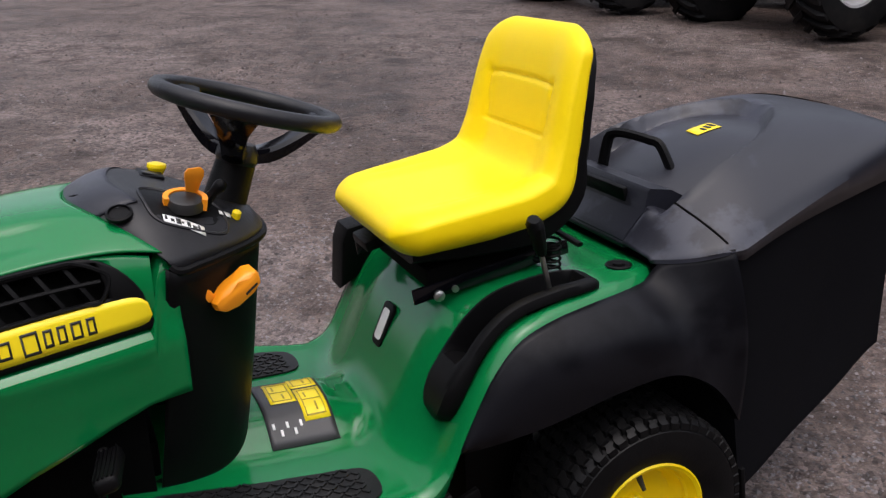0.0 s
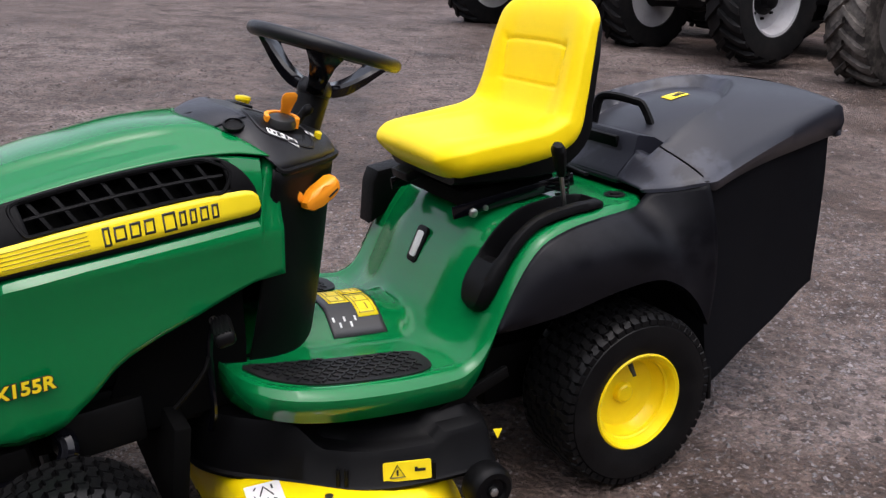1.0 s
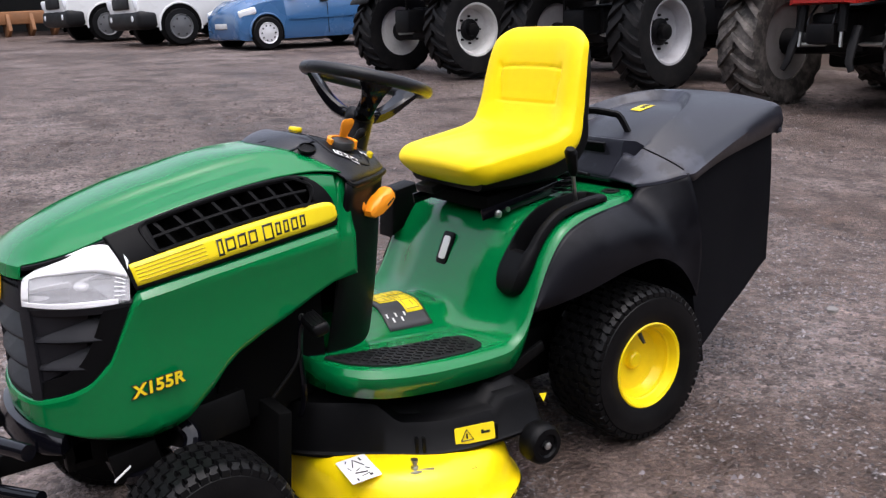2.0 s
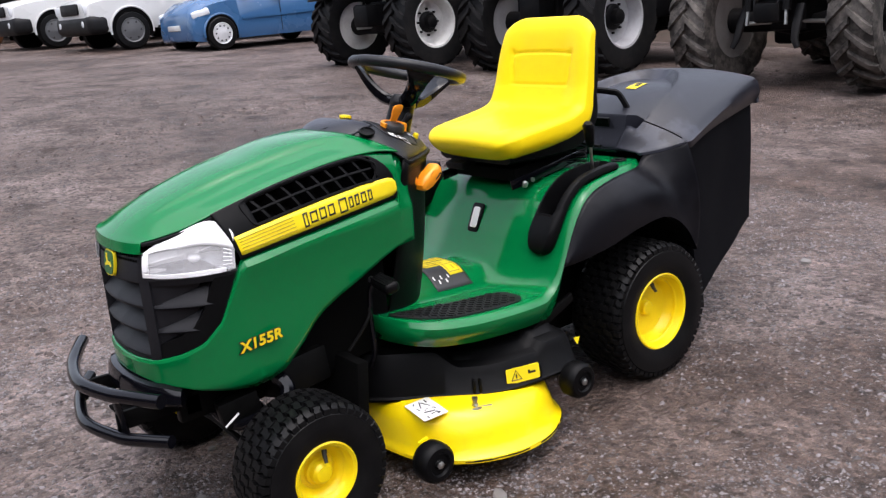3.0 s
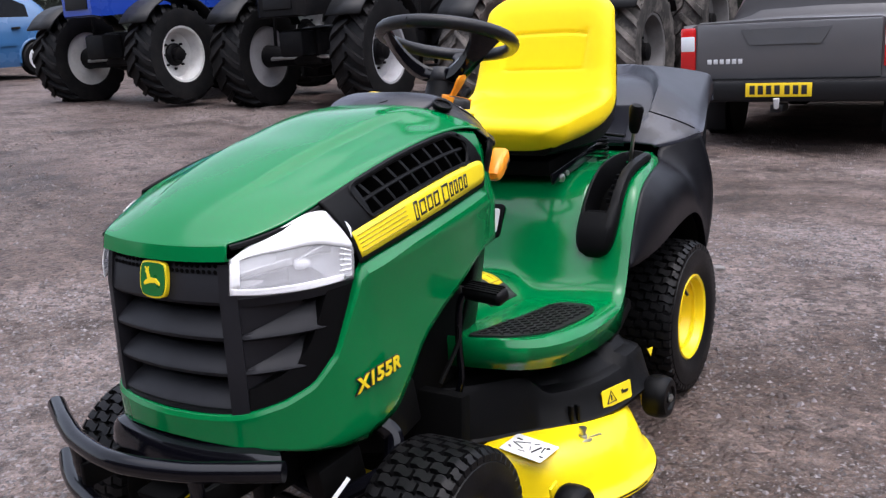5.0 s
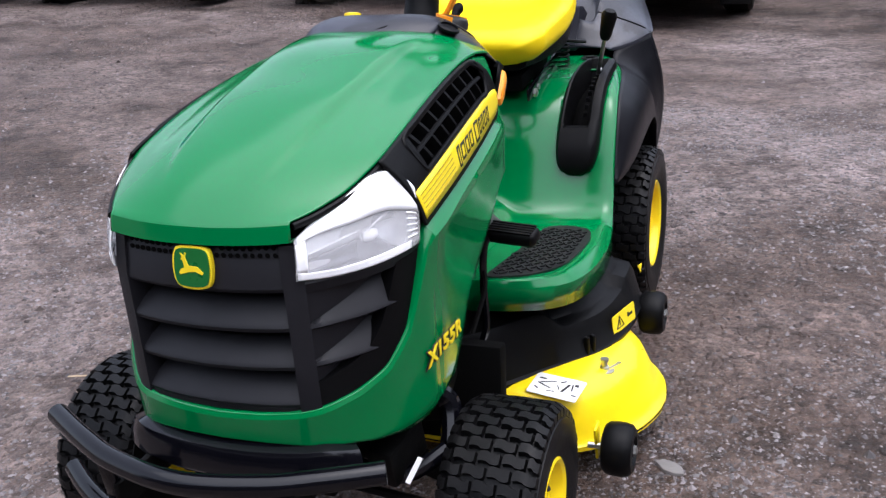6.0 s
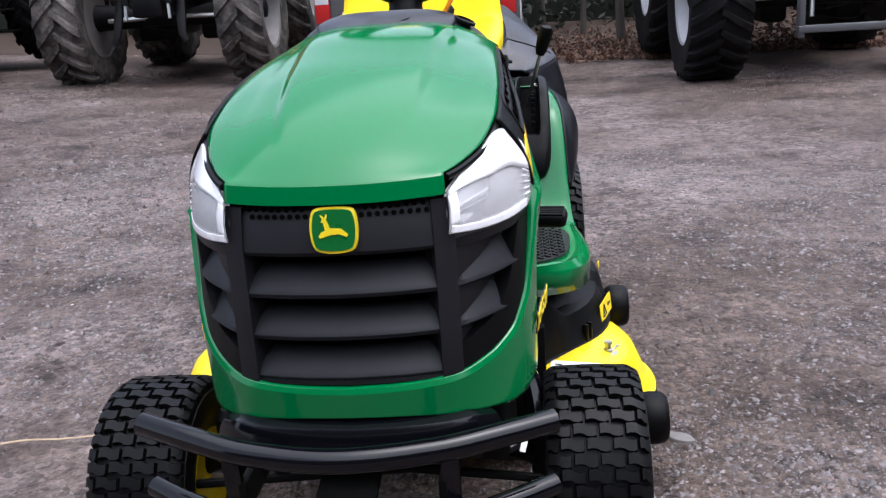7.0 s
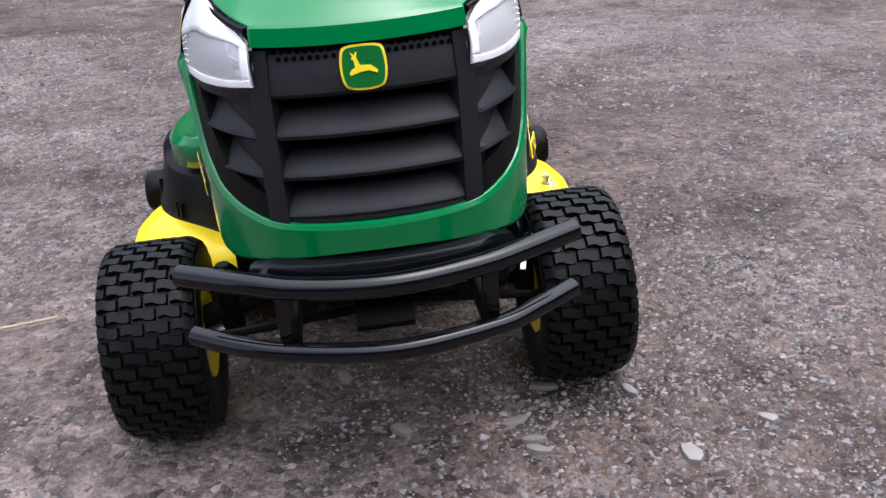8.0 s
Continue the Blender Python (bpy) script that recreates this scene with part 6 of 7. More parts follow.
    l.new(tone.outputs[0], b.inputs["Base Color"])
    rr = n.new("ShaderNodeMapRange")
    rr.inputs["From Min"].default_value, rr.inputs["From Max"].default_value = 0.35, 0.65
    rr.inputs["To Min"].default_value, rr.inputs["To Max"].default_value = 0.42, 0.75
    l.new(patches, rr.inputs["Value"])
    l.new(rr.outputs["Result"], b.inputs["Roughness"])
    add = n.new("ShaderNodeMath")
    add.operation = "MULTIPLY_ADD"
    l.new(vor.outputs["Distance"], add.inputs[0])
    add.inputs[1].default_value = -0.6
    l.new(noisy(60, 5), add.inputs[2])
    bp = n.new("ShaderNodeBump")
    bp.inputs["Strength"].default_value, bp.inputs["Distance"].default_value = 1.0, 0.022
    l.new(add.outputs[0], bp.inputs["Height"])
    bp2 = n.new("ShaderNodeBump")
    bp2.inputs["Strength"].default_value, bp2.inputs["Distance"].default_value = 0.8, 0.05
    l.new(noisy(7.0, 7, 0.6), bp2.inputs["Height"])
    l.new(bp2.outputs[0], bp.inputs["Normal"])
    l.new(bp.outputs[0], b.inputs["Normal"])
    return m


GRAVEL = gravel_material()
xs, ys = axis_steps(), axis_steps()
ground_rows = [[(x, y, ground_height(x, y)) for y in ys] for x in xs]
me = bpy.data.meshes.new("ground")
nx, ny = len(xs), len(ys)
me.from_pydata([p for r in ground_rows for p in r], [], [(i * ny + j, (i + 1) * ny + j, (i + 1) * ny + j + 1, i * ny + j + 1) for i in range(nx - 1) for j in range(ny - 1)])
me.materials.append(GRAVEL)
me.polygons.foreach_set("use_smooth", [True] * len(me.polygons))
tagged(new("ground", me), "wet grey-brown gravel yard with scattered chippings", "ground", kind="structure")


# unseen dark walls added behind the camera's way to block low sky light
BLOCKER_WALL = material("light_blocking_wall", (0.045, 0.043, 0.040), 0.8, vary=0.3, scale=0.8, bump=0.3, bump_scale=20)
for name, size, m in (("blocker_east", (0.3, 34.0, 8.0), pose(14.0, 0.0, 3.8)), ("blocker_north", (26.0, 0.3, 8.0), pose(1.0, 15.0, 3.8))):
    bm = bmesh.new()
    box(bm, size, m, 0.02)
    tagged(part(name, bm, BLOCKER_WALL), "unseen dark wall added to hold back low sky light", "wall", kind="structure")


# ---- parked machines and cars ----
AG_RUBBER = material("tractor_tyre_rubber", (0.0056, 0.0056, 0.0063), 0.65, spec=0.17, vary=0.3, scale=6, bump=0.3, bump_scale=80, dust=(0.0252, 0.0217, 0.0196), dust_amount=0.5, dust_scale=5)
MUDDY = material("muddy_tyre_rubber", (0.0336, 0.03024, 0.02772), 0.8, spec=0.3, vary=0.35, scale=6, bump=0.4, bump_scale=80, dust=(0.21, 0.185, 0.165), dust_amount=0.9, dust_scale=5)
RIM_WHITE = material("white_rim_paint", (0.6216, 0.6132, 0.5964), 0.45, vary=0.15, scale=9, dust=(0.2, 0.18, 0.15), dust_amount=0.4)
RIM_GREY = material("grey_rim_paint", (0.3864, 0.3864, 0.4032), 0.4, vary=0.15, scale=9, dust=(0.16, 0.14, 0.12), dust_amount=0.4)
MACHINE = material("dark_machine_paint", (0.0035, 0.0035, 0.0042), 0.5, spec=0.119, vary=0.3, scale=5, dust=(0.021, 0.0182, 0.0161), dust_amount=0.4, dust_scale=6)
RIM_MUD = material("mud_caked_rim", (0.168, 0.1596, 0.1554), 0.7, vary=0.3, scale=7, bump=0.3, bump_scale=60, dust=(0.10, 0.085, 0.075), dust_amount=0.7, dust_scale=5)
BLUE_T = material("tractor_blue_paint", (0.012, 0.045, 0.30), 0.3, vary=0.1, scale=4, coat=0.3)
RED_T = material("tractor_red_paint", (0.3528, 0.01512, 0.01008), 0.35, vary=0.12, scale=4, coat=0.2)
GREY_T = material("grey_machine_paint", (0.0924, 0.09408, 0.09912), 0.4, vary=0.2, scale=5, dust=(0.07, 0.065, 0.06), dust_amount=0.4)
GLASS = material("dark_window_glass", (0.02, 0.022, 0.025), 0.06, vary=0.05, scale=3, coat=0.5, rough_vary=0.03)
BLUE_C = material("blue_car_paint", (0.0336, 0.105, 0.2352), 0.26, vary=0.06, scale=2, coat=0.6)
WHITE_C = material("white_car_paint", (0.5712, 0.5712, 0.5628), 0.3, vary=0.05, scale=2, coat=0.5)
GREY_C = material("grey_pickup_paint", (0.0882, 0.08568, 0.08904), 0.35, vary=0.1, scale=2, coat=0.5)
TRIM = material("black_car_trim", (0.0056, 0.0056, 0.0063), 0.5, spec=0.255, vary=0.2, scale=6)
ALLOY = material("silver_wheel_trim", (0.62, 0.62, 0.63), 0.35, metal=0.15, vary=0.1, scale=10)
LAMP_RED = material("red_lamp_lens", (0.55, 0.012, 0.012), 0.15, vary=0.05, scale=10, coat=0.6)
LAMP_CLEAR = material("clear_lamp_glass", (0.72, 0.74, 0.76), 0.12, vary=0.05, scale=10, coat=0.6)
PLATE = material("yellow_number_plate", (0.85, 0.60, 0.01), 0.4, vary=0.04, scale=20)


def ag_tyre(r, w, rim_r, depth):
    bm = bmesh.new()
    hw = w / 2
    prof = [(rim_r, -0.72), (rim_r + 0.02, -0.9), (rim_r + 0.5 * (r - rim_r), -1.02), (r - 0.22 * (r - rim_r), -1.0), (r - depth * 1.25, -0.86), (r - depth, -0.5), (r - depth, 0.0)]
    prof = prof + [(q, -a) for q, a in prof[:-1][::-1]]
    n = 48
    grid(bm, [[(q * math.cos(2 * math.pi * k / n), a * hw, q * math.sin(2 * math.pi * k / n)) for k in range(n)] for q, a in prof], close_v=True)
    return bm


def ag_lug(r, w, lugs, depth, s):
    """One slanting lug of a tractor tyre."""
    bm = bmesh.new()
    hw = w / 2
    pitch = 2 * math.pi / lugs
    rows = []
    for f in np.linspace(-0.06, 1.0, 6):
        ang = (0.5 if s > 0 else 0.0) * pitch + pitch * 0.95 * (1 - f)
        top = r - depth * 0.25 * f * f if f < 0.95 else r - depth * 0.9
        bt = top - depth * 1.25 if f < 0.95 else r - depth * 2.6
        wd = pitch * (0.13 + 0.05 * f)
        rows.append([(q * math.cos(ang + da), s * hw * min(f, 0.99), q * math.sin(ang + da)) for q, da in ((bt, -wd * 1.3), (top, -wd), (top, wd), (bt, wd * 1.3))])
    vs = grid(bm, rows, close_v=True)
    cap(bm, vs[0]), cap(bm, vs[-1])
    return bm


LUGS = {}


def add_lugs(t, r, w, lugs, rubber):
    for s in (1, -1):
        for k in range(lugs):
            key = (r, w, s, rubber.name)
            if key not in LUGS:
                ob = part("tread_lug", ag_lug(r, w, lugs, 0.045, s), rubber, t)
                LUGS[key] = ob.data
            else:
                ob = new("tread_lug", LUGS[key])
                ob.parent = t
            ob.rotation_euler = (0, 2 * math.pi * k / lugs, 0)


def ag_wheel(tractor, x, y, r, w, rim_r, rubber, rim_mat, outward, lugs, name="front_wheel", offset=0.0):
    t = part(name, ag_tyre(r, w, rim_r, 0.045), rubber, tractor, "deep lugged tractor tyre", angle=35)
    t.location = (x, y, r)
    add_lugs(t, r, w, lugs, rubber)
    hw, o = w / 2, outward
    d = offset
    bm = bmesh.new()
    lathe(bm, [(rim_r - 0.01, -o * hw * 0.80), (rim_r + 0.012, -o * hw * 0.84), (rim_r - 0.03, -o * hw * 0.6), (rim_r - 0.05, -o * hw * 0.2), (rim_r - 0.05, o * hw * 0.2), (rim_r - 0.03, o * hw * 0.6), (rim_r + 0.015, o * hw * 0.82),
               (rim_r + 0.012, o * hw * 0.88), (rim_r - 0.012, o * hw * 0.84), (rim_r - 0.045, o * hw * 0.55), (rim_r - 0.06, o * hw * (0.15 + d)), (rim_r * 0.62, o * hw * (0.02 + d)), (rim_r * 0.40, o * hw * (0.05 + d)), (0.0, o * hw * (0.05 + d))], 40)
    rim = part("rim", bm, rim_mat, t, angle=30)
    bm = bmesh.new()
    lathe(bm, [(rim_r * 0.42, o * hw * d), (rim_r * 0.42, o * hw * (0.2 + d)), (rim_r * 0.34, o * hw * (0.28 + d)), (rim_r * 0.26, o * hw * (0.30 + d)), (rim_r * 0.24, o * hw * (0.62 + d)), (rim_r * 0.12, o * hw * (0.68 + d)), (0, o * hw * (0.68 + d))], 24)
    part("hub", bm, MACHINE, t, "dark wheel hub")
    for k in range(8):
        a = 2 * math.pi * k / 8
        bm = bmesh.new()
        lathe(bm, [(0.016, 0.0), (0.016, o * 0.03), (0, o * 0.032)], 6, (rim_r * 0.52 * math.cos(a), o * hw * (0.04 + d), rim_r * 0.52 * math.sin(a)))
        part("wheel_nut", bm, MACHINE, t)


def ag_tractor(label, place, turn, r, w, track, body, rubber, rim_mat, linkage, nose_low):
    """A farm tractor seen from the front; its front axle stands at the origin, nose towards +x."""
    t = thing("farm_tractor", label, "tractor", pose(*place, 0, 0, turn), "tractors parked in a row")
    rim_r = r * 0.54
    for s in (1, -1):
        ag_wheel(t, 0, s * track / 2, r, w, rim_r, rubber, rim_mat, s, 26 if r > 0.72 else 20)
        ag_wheel(t, -2.55, s * (track / 2 - 0.02), r * 1.32, w * 1.12, rim_r * 1.3, rubber, rim_mat, s, 22, "rear_wheel")
        bm = bmesh.new()
        tube(bm, [(0, s * (track / 2 - w * 0.15), r), (0, s * (track / 2 - w * 0.6), r), (0, s * 0.22, r - 0.04), (0, 0, r - 0.05)], [0.15, 0.13, 0.085, 0.12], 14)
        part("axle_half", bm, MACHINE, t)
        bm = bmesh.new()
        tube(bm, [(0.13, s * (track / 2 - w * 0.75), r - 0.03), (0.13, s * 0.15, r - 0.02)], 0.022, 8)
        part("steering_ram", bm, STEEL, t)
        bm = bmesh.new()
        box(bm, (0.85, 0.30, 0.45), pose(-1.25, s * 0.48, r + 0.12), 0.05)
        part("fuel_tank", bm, MACHINE, t)
        for k in range(3):
            bm = bmesh.new()
            box(bm, (0.32, 0.32, 0.03), pose(-1.75, s * 0.62, r - 0.25 + 0.24 * k), 0.008)
            part("cab_step", bm, MACHINE, t)
    bm = bmesh.new()
    box(bm, (2.7, 0.42, 0.42), pose(-1.2, 0, r + 0.10), 0.04)
    part("engine_block", bm, MACHINE, t, "dark oily engine and gearbox")
    bm = bmesh.new()
    box(bm, (0.30, 0.34, 0.30), pose(0.30, 0, r + 0.14), 0.04)
    part("front_carrier", bm, MACHINE, t)
    # sloping hood
    rows = []
    for x, hw, zb, zt in ((0.62, 0.26, nose_low, nose_low + 0.42), (0.55, 0.34, nose_low - 0.02, nose_low + 0.55), (0.2, 0.38, nose_low, nose_low + 0.66), (-0.6, 0.41, nose_low + 0.04, nose_low + 0.76), (-1.35, 0.43, nose_low + 0.06, nose_low + 0.82)):
        rows.append([(x, hw * c, zb + (zt - zb) * q) for c, q in ((-1, 0), (-1.02, 0.4), (-0.98, 0.75), (-0.75, 0.96), (0, 1.02), (0.75, 0.96), (0.98, 0.75), (1.02, 0.4), (1, 0))])
    bm = bmesh.new()
    vs = grid(bm, rows, close_v=True)
    cap(bm, vs[0]), cap(bm, vs[-1])
    h = part("hood", bm, body, t)
    bm = bmesh.new()
    box(bm, (0.02, 0.40, 0.26), pose(0.62, 0, nose_low + 0.20, 0, -4, 0), 0.008)
    part("front_grille", bm, TRIM, h)
    # cab
    bm = bmesh.new()
    for sx, sy in ((-1.45, 0.62), (-1.45, -0.62), (-2.85, 0.66), (-2.85, -0.66)):
        tube(bm, [(sx, sy, r + 0.35), (sx - 0.05, sy, 2.65)], 0.045, 8)
    box(bm, (1.65, 1.5, 0.16), pose(-2.15, 0, 2.72), 0.05)
    box(bm, (1.5, 1.3, 0.6), pose(-2.15, 0, r + 0.5), 0.05)
    part("cab", bm, MACHINE, t, "dark cab with roof")
    # mudguards over the front wheels
    for s in (1, -1):
        rows = []
        for a in np.linspace(radians(35), radians(150), 12):
            q = r + 0.09
            rows.append([(q * math.cos(a), s * (track / 2 - w * 0.52), r + q * math.sin(a)), (q * math.cos(a), s * (track / 2 + w * 0.52), r + q * math.sin(a))])
        bm = bmesh.new()
        grid(bm, rows)
        part("mudguard", bm, TRIM, t, thick=0.02)
        bm = bmesh.new()
        box(bm, (1.5, 0.24, 0.62), pose(-1.1, s * 0.34, r + 0.02), 0.05)
        part("engine_cover", bm, MACHINE, t)
        bm = bmesh.new()
        tube(bm, [(-0.05, s * (track / 2 - w * 0.6), r), (-0.08, s * (track / 2 - w * 0.6), 2 * r + 0.07), (-0.08, s * (track / 2), 2 * r + 0.08)], 0.022, 8)
        part("guard_bracket", bm, MACHINE, t)
    if linkage and body is GREY_T:
        # front loader frame: an upright plate, a cross bar and two rams
        for s in (1, -1):
            bm = bmesh.new()
            box(bm, (0.10, 0.05, 0.62), pose(0.78, s * 0.42, r - 0.02), 0.012)
            part("loader_plate", bm, GREY_T, t)
            bm = bmesh.new()
            tube(bm, [(0.62, s * 0.30, r + 0.40), (0.76, s * 0.33, r + 0.02)], 0.045, 10)
            part("lift_ram", bm, MACHINE, t)
            bm = bmesh.new()
            tube(bm, [(0.76, s * 0.33, r + 0.02), (0.80, s * 0.34, r - 0.16)], 0.02, 8)
            part("ram_rod", bm, STEEL, t)
        bm = bmesh.new()
        box(bm, (0.08, 0.90, 0.06), pose(0.80, 0, r - 0.26), 0.012)
        part("cross_bar", bm, GREY_T, t)
    elif linkage:
        # folded front lift: stubby arms, two rams with bright rods
        for s in (1, -1):
            bm = bmesh.new()
            tube(bm, [(0.42, s * 0.30, r + 0.16), (0.52, s * 0.31, r - 0.02), (0.58, s * 0.32, r - 0.16), (0.60, s * 0.36, r - 0.24)], [0.045, 0.05, 0.04, 0.03], 10, flat=0.6)
            part("lift_arm", bm, MACHINE, t)
            bm = bmesh.new()
            tube(bm, [(0.48, s * 0.20, r + 0.52), (0.54, s * 0.21, r + 0.12)], 0.042, 10)
            part("lift_ram", bm, MACHINE, t)
            bm = bmesh.new()
            tube(bm, [(0.54, s * 0.21, r + 0.12), (0.56, s * 0.215, r - 0.02)], 0.018, 8)
            part("ram_rod", bm, STEEL, t)
            bm = bmesh.new()
            tube(bm, spline([(0.40, s * 0.10, r + 0.40), (0.56, s * 0.13, r + 0.20), (0.50, s * 0.06, r + 0.02)], 12), 0.012, 6)
            part("hydraulic_hose", bm, TRIM, t)
        bm = bmesh.new()
        box(bm, (0.18, 0.30, 0.20), pose(0.48, 0, r + 0.10), 0.03)
        part("lift_block", bm, MACHINE, t)
    return t


def on_yard(x, y):
    return (x, y, ground_height(x, y) - 0.015)


ag_tractor("blue-nosed farm tractor with white rims and black tyres on gravel", on_yard(-5.53, -8.74), 1, 0.60, 0.44, 1.75, BLUE_T, AG_RUBBER, RIM_WHITE, False, 1.12)
ag_tractor("dark farm tractor with grey rims parked beside the blue one", on_yard(-6.29, -6.25), 4, 0.66, 0.44, 1.75, MACHINE, AG_RUBBER, RIM_GREY, False, 1.12)
ag_tractor("red farm tractor with muddy tyres and front lifting arms", on_yard(-6.87, -3.33), 2, 0.70, 0.44, 1.78, RED_T, MUDDY, RIM_MUD, True, 1.09)
ag_tractor("grey farm tractor with wide black tyres and front lifting arms", on_yard(-6.22, 2.98), 0, 0.74, 0.52, 2.05, GREY_T, AG_RUBBER, RIM_GREY, True, 1.15)


def road_wheel(car, x, y, r, w, outward, spokes, rim_mat):
    bm = bmesh.new()
    o = outward
    lathe(bm, [(r * 0.62, -o * w / 2), (r * 0.9, -o * w / 2), (r, -o * w * 0.38), (r, o * w * 0.38), (r * 0.93, o * w / 2), (r * 0.68, o * w * 0.52), (r * 0.62, o * w * 0.4)], 36)
    t = part("wheel", bm, SIDEWALL, car, "black road tyre")
    t.location = (x, y, r)
    bm = bmesh.new()
    lathe(bm, [(r * 0.64, -o * w * 0.3), (r * 0.67, o * w * 0.48), (r * 0.64, o * w * 0.54), (r * 0.58, o * w * 0.48), (r * 0.3, o * w * 0.52), (r * 0.16, o * w * 0.56), (0, o * w * 0.57)], 36)
    rim = part("rim", bm, rim_mat, t)
    for k in range(spokes):
        a = 2 * math.pi * k / spokes
        bm = bmesh.new()
        c = (r * 0.46 * math.cos(a), o * w * 0.50, r * 0.46 * math.sin(a))
        lathe(bm, [(r * 0.055, -o * 0.004), (r * 0.055, o * 0.006)], 8, c)
        part("rim_opening", bm, INK, t)


def car_body(car, sections, mat, name="body"):
    """A body lofted along x: rows of x, half width, sill, waist, roof, roof half width."""
    sp = spline(sections, 60)
    rows = []
    for x, hw, zs, zw, zr, rw in sp:
        rows.append([(x, -hw * 0.96, zs), (x, -hw, zs + 0.12), (x, -hw * 1.0, (zs + zw) / 2), (x, -hw * 0.97, zw), (x, -rw, zr - 0.05), (x, -rw * 0.85, zr), (x, 0, zr + 0.015),
                     (x, rw * 0.85, zr), (x, rw, zr - 0.05), (x, hw * 0.97, zw), (x, hw * 1.0, (zs + zw) / 2), (x, hw, zs + 0.12), (x, hw * 0.96, zs)])
    bm = bmesh.new()
    vs = grid(bm, rows, close_v=True)
    cap(bm, vs[0]), cap(bm, vs[-1])
    return part(name, bm, mat, car, angle=40)


def slab(name, mat, parent, pts, s, y, thick=0.01, label=""):
    """A flat panel on a car's flank: x, z outline at y on side s."""
    bm = bmesh.new()
    prism(bm, pts, thick, Matrix(((1, 0, 0, 0), (0, 0, s, s * y), (0, 1, 0, 0), (0, 0, 0, 1))), 0)
    return part(name, bm, mat, parent, label)


def arch_ring(parent, x, y, r, s, mat):
    bm = bmesh.new()
    pts = [(x + r * math.cos(a), s * y, r * 0.92 + r * math.sin(a) - 0.02) for a in np.linspace(radians(-10), radians(190), 20)]
    tube(bm, pts, 0.022, 8)
    part("wheel_arch", bm, mat, parent)


def arch_gap(parent, x, y, r, zc, s):
    """A dark plate painted as the shaded opening round a road wheel."""
    bm = bmesh.new()
    prism(bm, [(x + r * math.cos(a), zc + r * math.sin(a)) for a in np.linspace(radians(-22), radians(202), 28)], 0.008, Matrix(((1, 0, 0, 0), (0, 0, s, s * y), (0, 1, 0, 0), (0, 0, 0, 1))), 0)
    part("opening_shade", bm, DARK, parent)


def hatchback():
    c = thing("hatchback_car", "light blue hatchback car with silver wheel trims parked on gravel", "car", pose(*on_yard(-5.69, -15.18), 0, 0, 2))
    car_body(c, [(0.54, 0.60, 0.26, 0.55, 0.60, 0.50), (0.48, 0.73, 0.19, 0.66, 0.74, 0.58), (0.24, 0.815, 0.17, 0.80, 0.90, 0.62), (-0.15, 0.83, 0.18, 0.88, 1.00, 0.62), (-0.75, 0.835, 0.18, 0.92, 1.38, 0.57), (-1.3, 0.835, 0.18, 0.93, 1.51, 0.55), (-2.1, 0.83, 0.18, 0.95, 1.50, 0.55),
                 (-2.75, 0.82, 0.20, 0.98, 1.38, 0.54), (-3.05, 0.78, 0.26, 1.0, 1.10, 0.56), (-3.12, 0.70, 0.32, 0.95, 0.98, 0.55)], BLUE_C)
    for s in (1, -1):
        for x in (0.0, -2.45):
            road_wheel(c, x, s * 0.775, 0.30, 0.18, s, 10, ALLOY)
            arch_gap(c, x, 0.834, 0.350, 0.31, s)
            arch_ring(c, x, 0.826, 0.352, s, BLUE_C)
        g = slab("front_window", GLASS, c, [(-0.42, 0.96), (-0.86, 1.32), (-1.24, 1.40), (-1.26, 0.97)], s, 0.735, 0.02)
        slab("rear_window", GLASS, c, [(-1.36, 0.98), (-1.35, 1.41), (-2.0, 1.41), (-2.40, 1.26), (-2.45, 1.02)], s, 0.735, 0.02)
        slab("side_moulding", BLUE_C, c, [(-0.45, 0.52), (-0.45, 0.57), (-2.05, 0.60), (-2.05, 0.55)], s, 0.838, 0.022)
        for x0 in (-1.16, -2.02):
            slab("door_handle", TRIM, c, [(x0, 0.83), (x0, 0.87), (x0 - 0.16, 0.875), (x0 - 0.16, 0.835)], s, 0.822, 0.03)
        slab("door_seam", TRIM, c, [(-1.30, 0.25), (-1.30, 0.95), (-1.312, 0.95), (-1.312, 0.25)], s, 0.834, 0.006)
        slab("mirror", TRIM, c, [(-0.50, 0.94), (-0.50, 1.04), (-0.62, 1.06), (-0.62, 0.95)], s, 0.80, 0.12)
        bm = bmesh.new()
        box(bm, (0.34, 0.07, 0.13), pose(0.345, s * 0.745, 0.685, 0, 14, s * -24), 0.03, 3)
        part("headlamp", bm, LAMP_CLEAR, c, "clear headlamp")
        bm = bmesh.new()
        lathe(bm, [(0.055, 0), (0.055, 0.02), (0.03, 0.025), (0, 0.025)], 16, (0.475, s * 0.58, 0.33), "x")
        part("fog_lamp", bm, TRIM, c)
    bm = bmesh.new()
    box(bm, (0.16, 1.20, 0.09), pose(0.455, 0, 0.30), 0.03)
    part("lower_grille", bm, TRIM, c)
    bm = bmesh.new()
    box(bm, (0.03, 0.50, 0.10), pose(0.552, 0, 0.45), 0.01)
    part("number_plate", bm, WHITE_C, c)
    rows = [[(-0.28, y, 0.985), (-0.80, y * 0.90, 1.375)] for y in np.linspace(-0.60, 0.60, 7)]
    bm = bmesh.new()
    grid(bm, [[(p[0] + 0.02, p[1], p[2] + 0.045) for p in r] for r in rows])
    part("windscreen", bm, GLASS, c, thick=0.01)


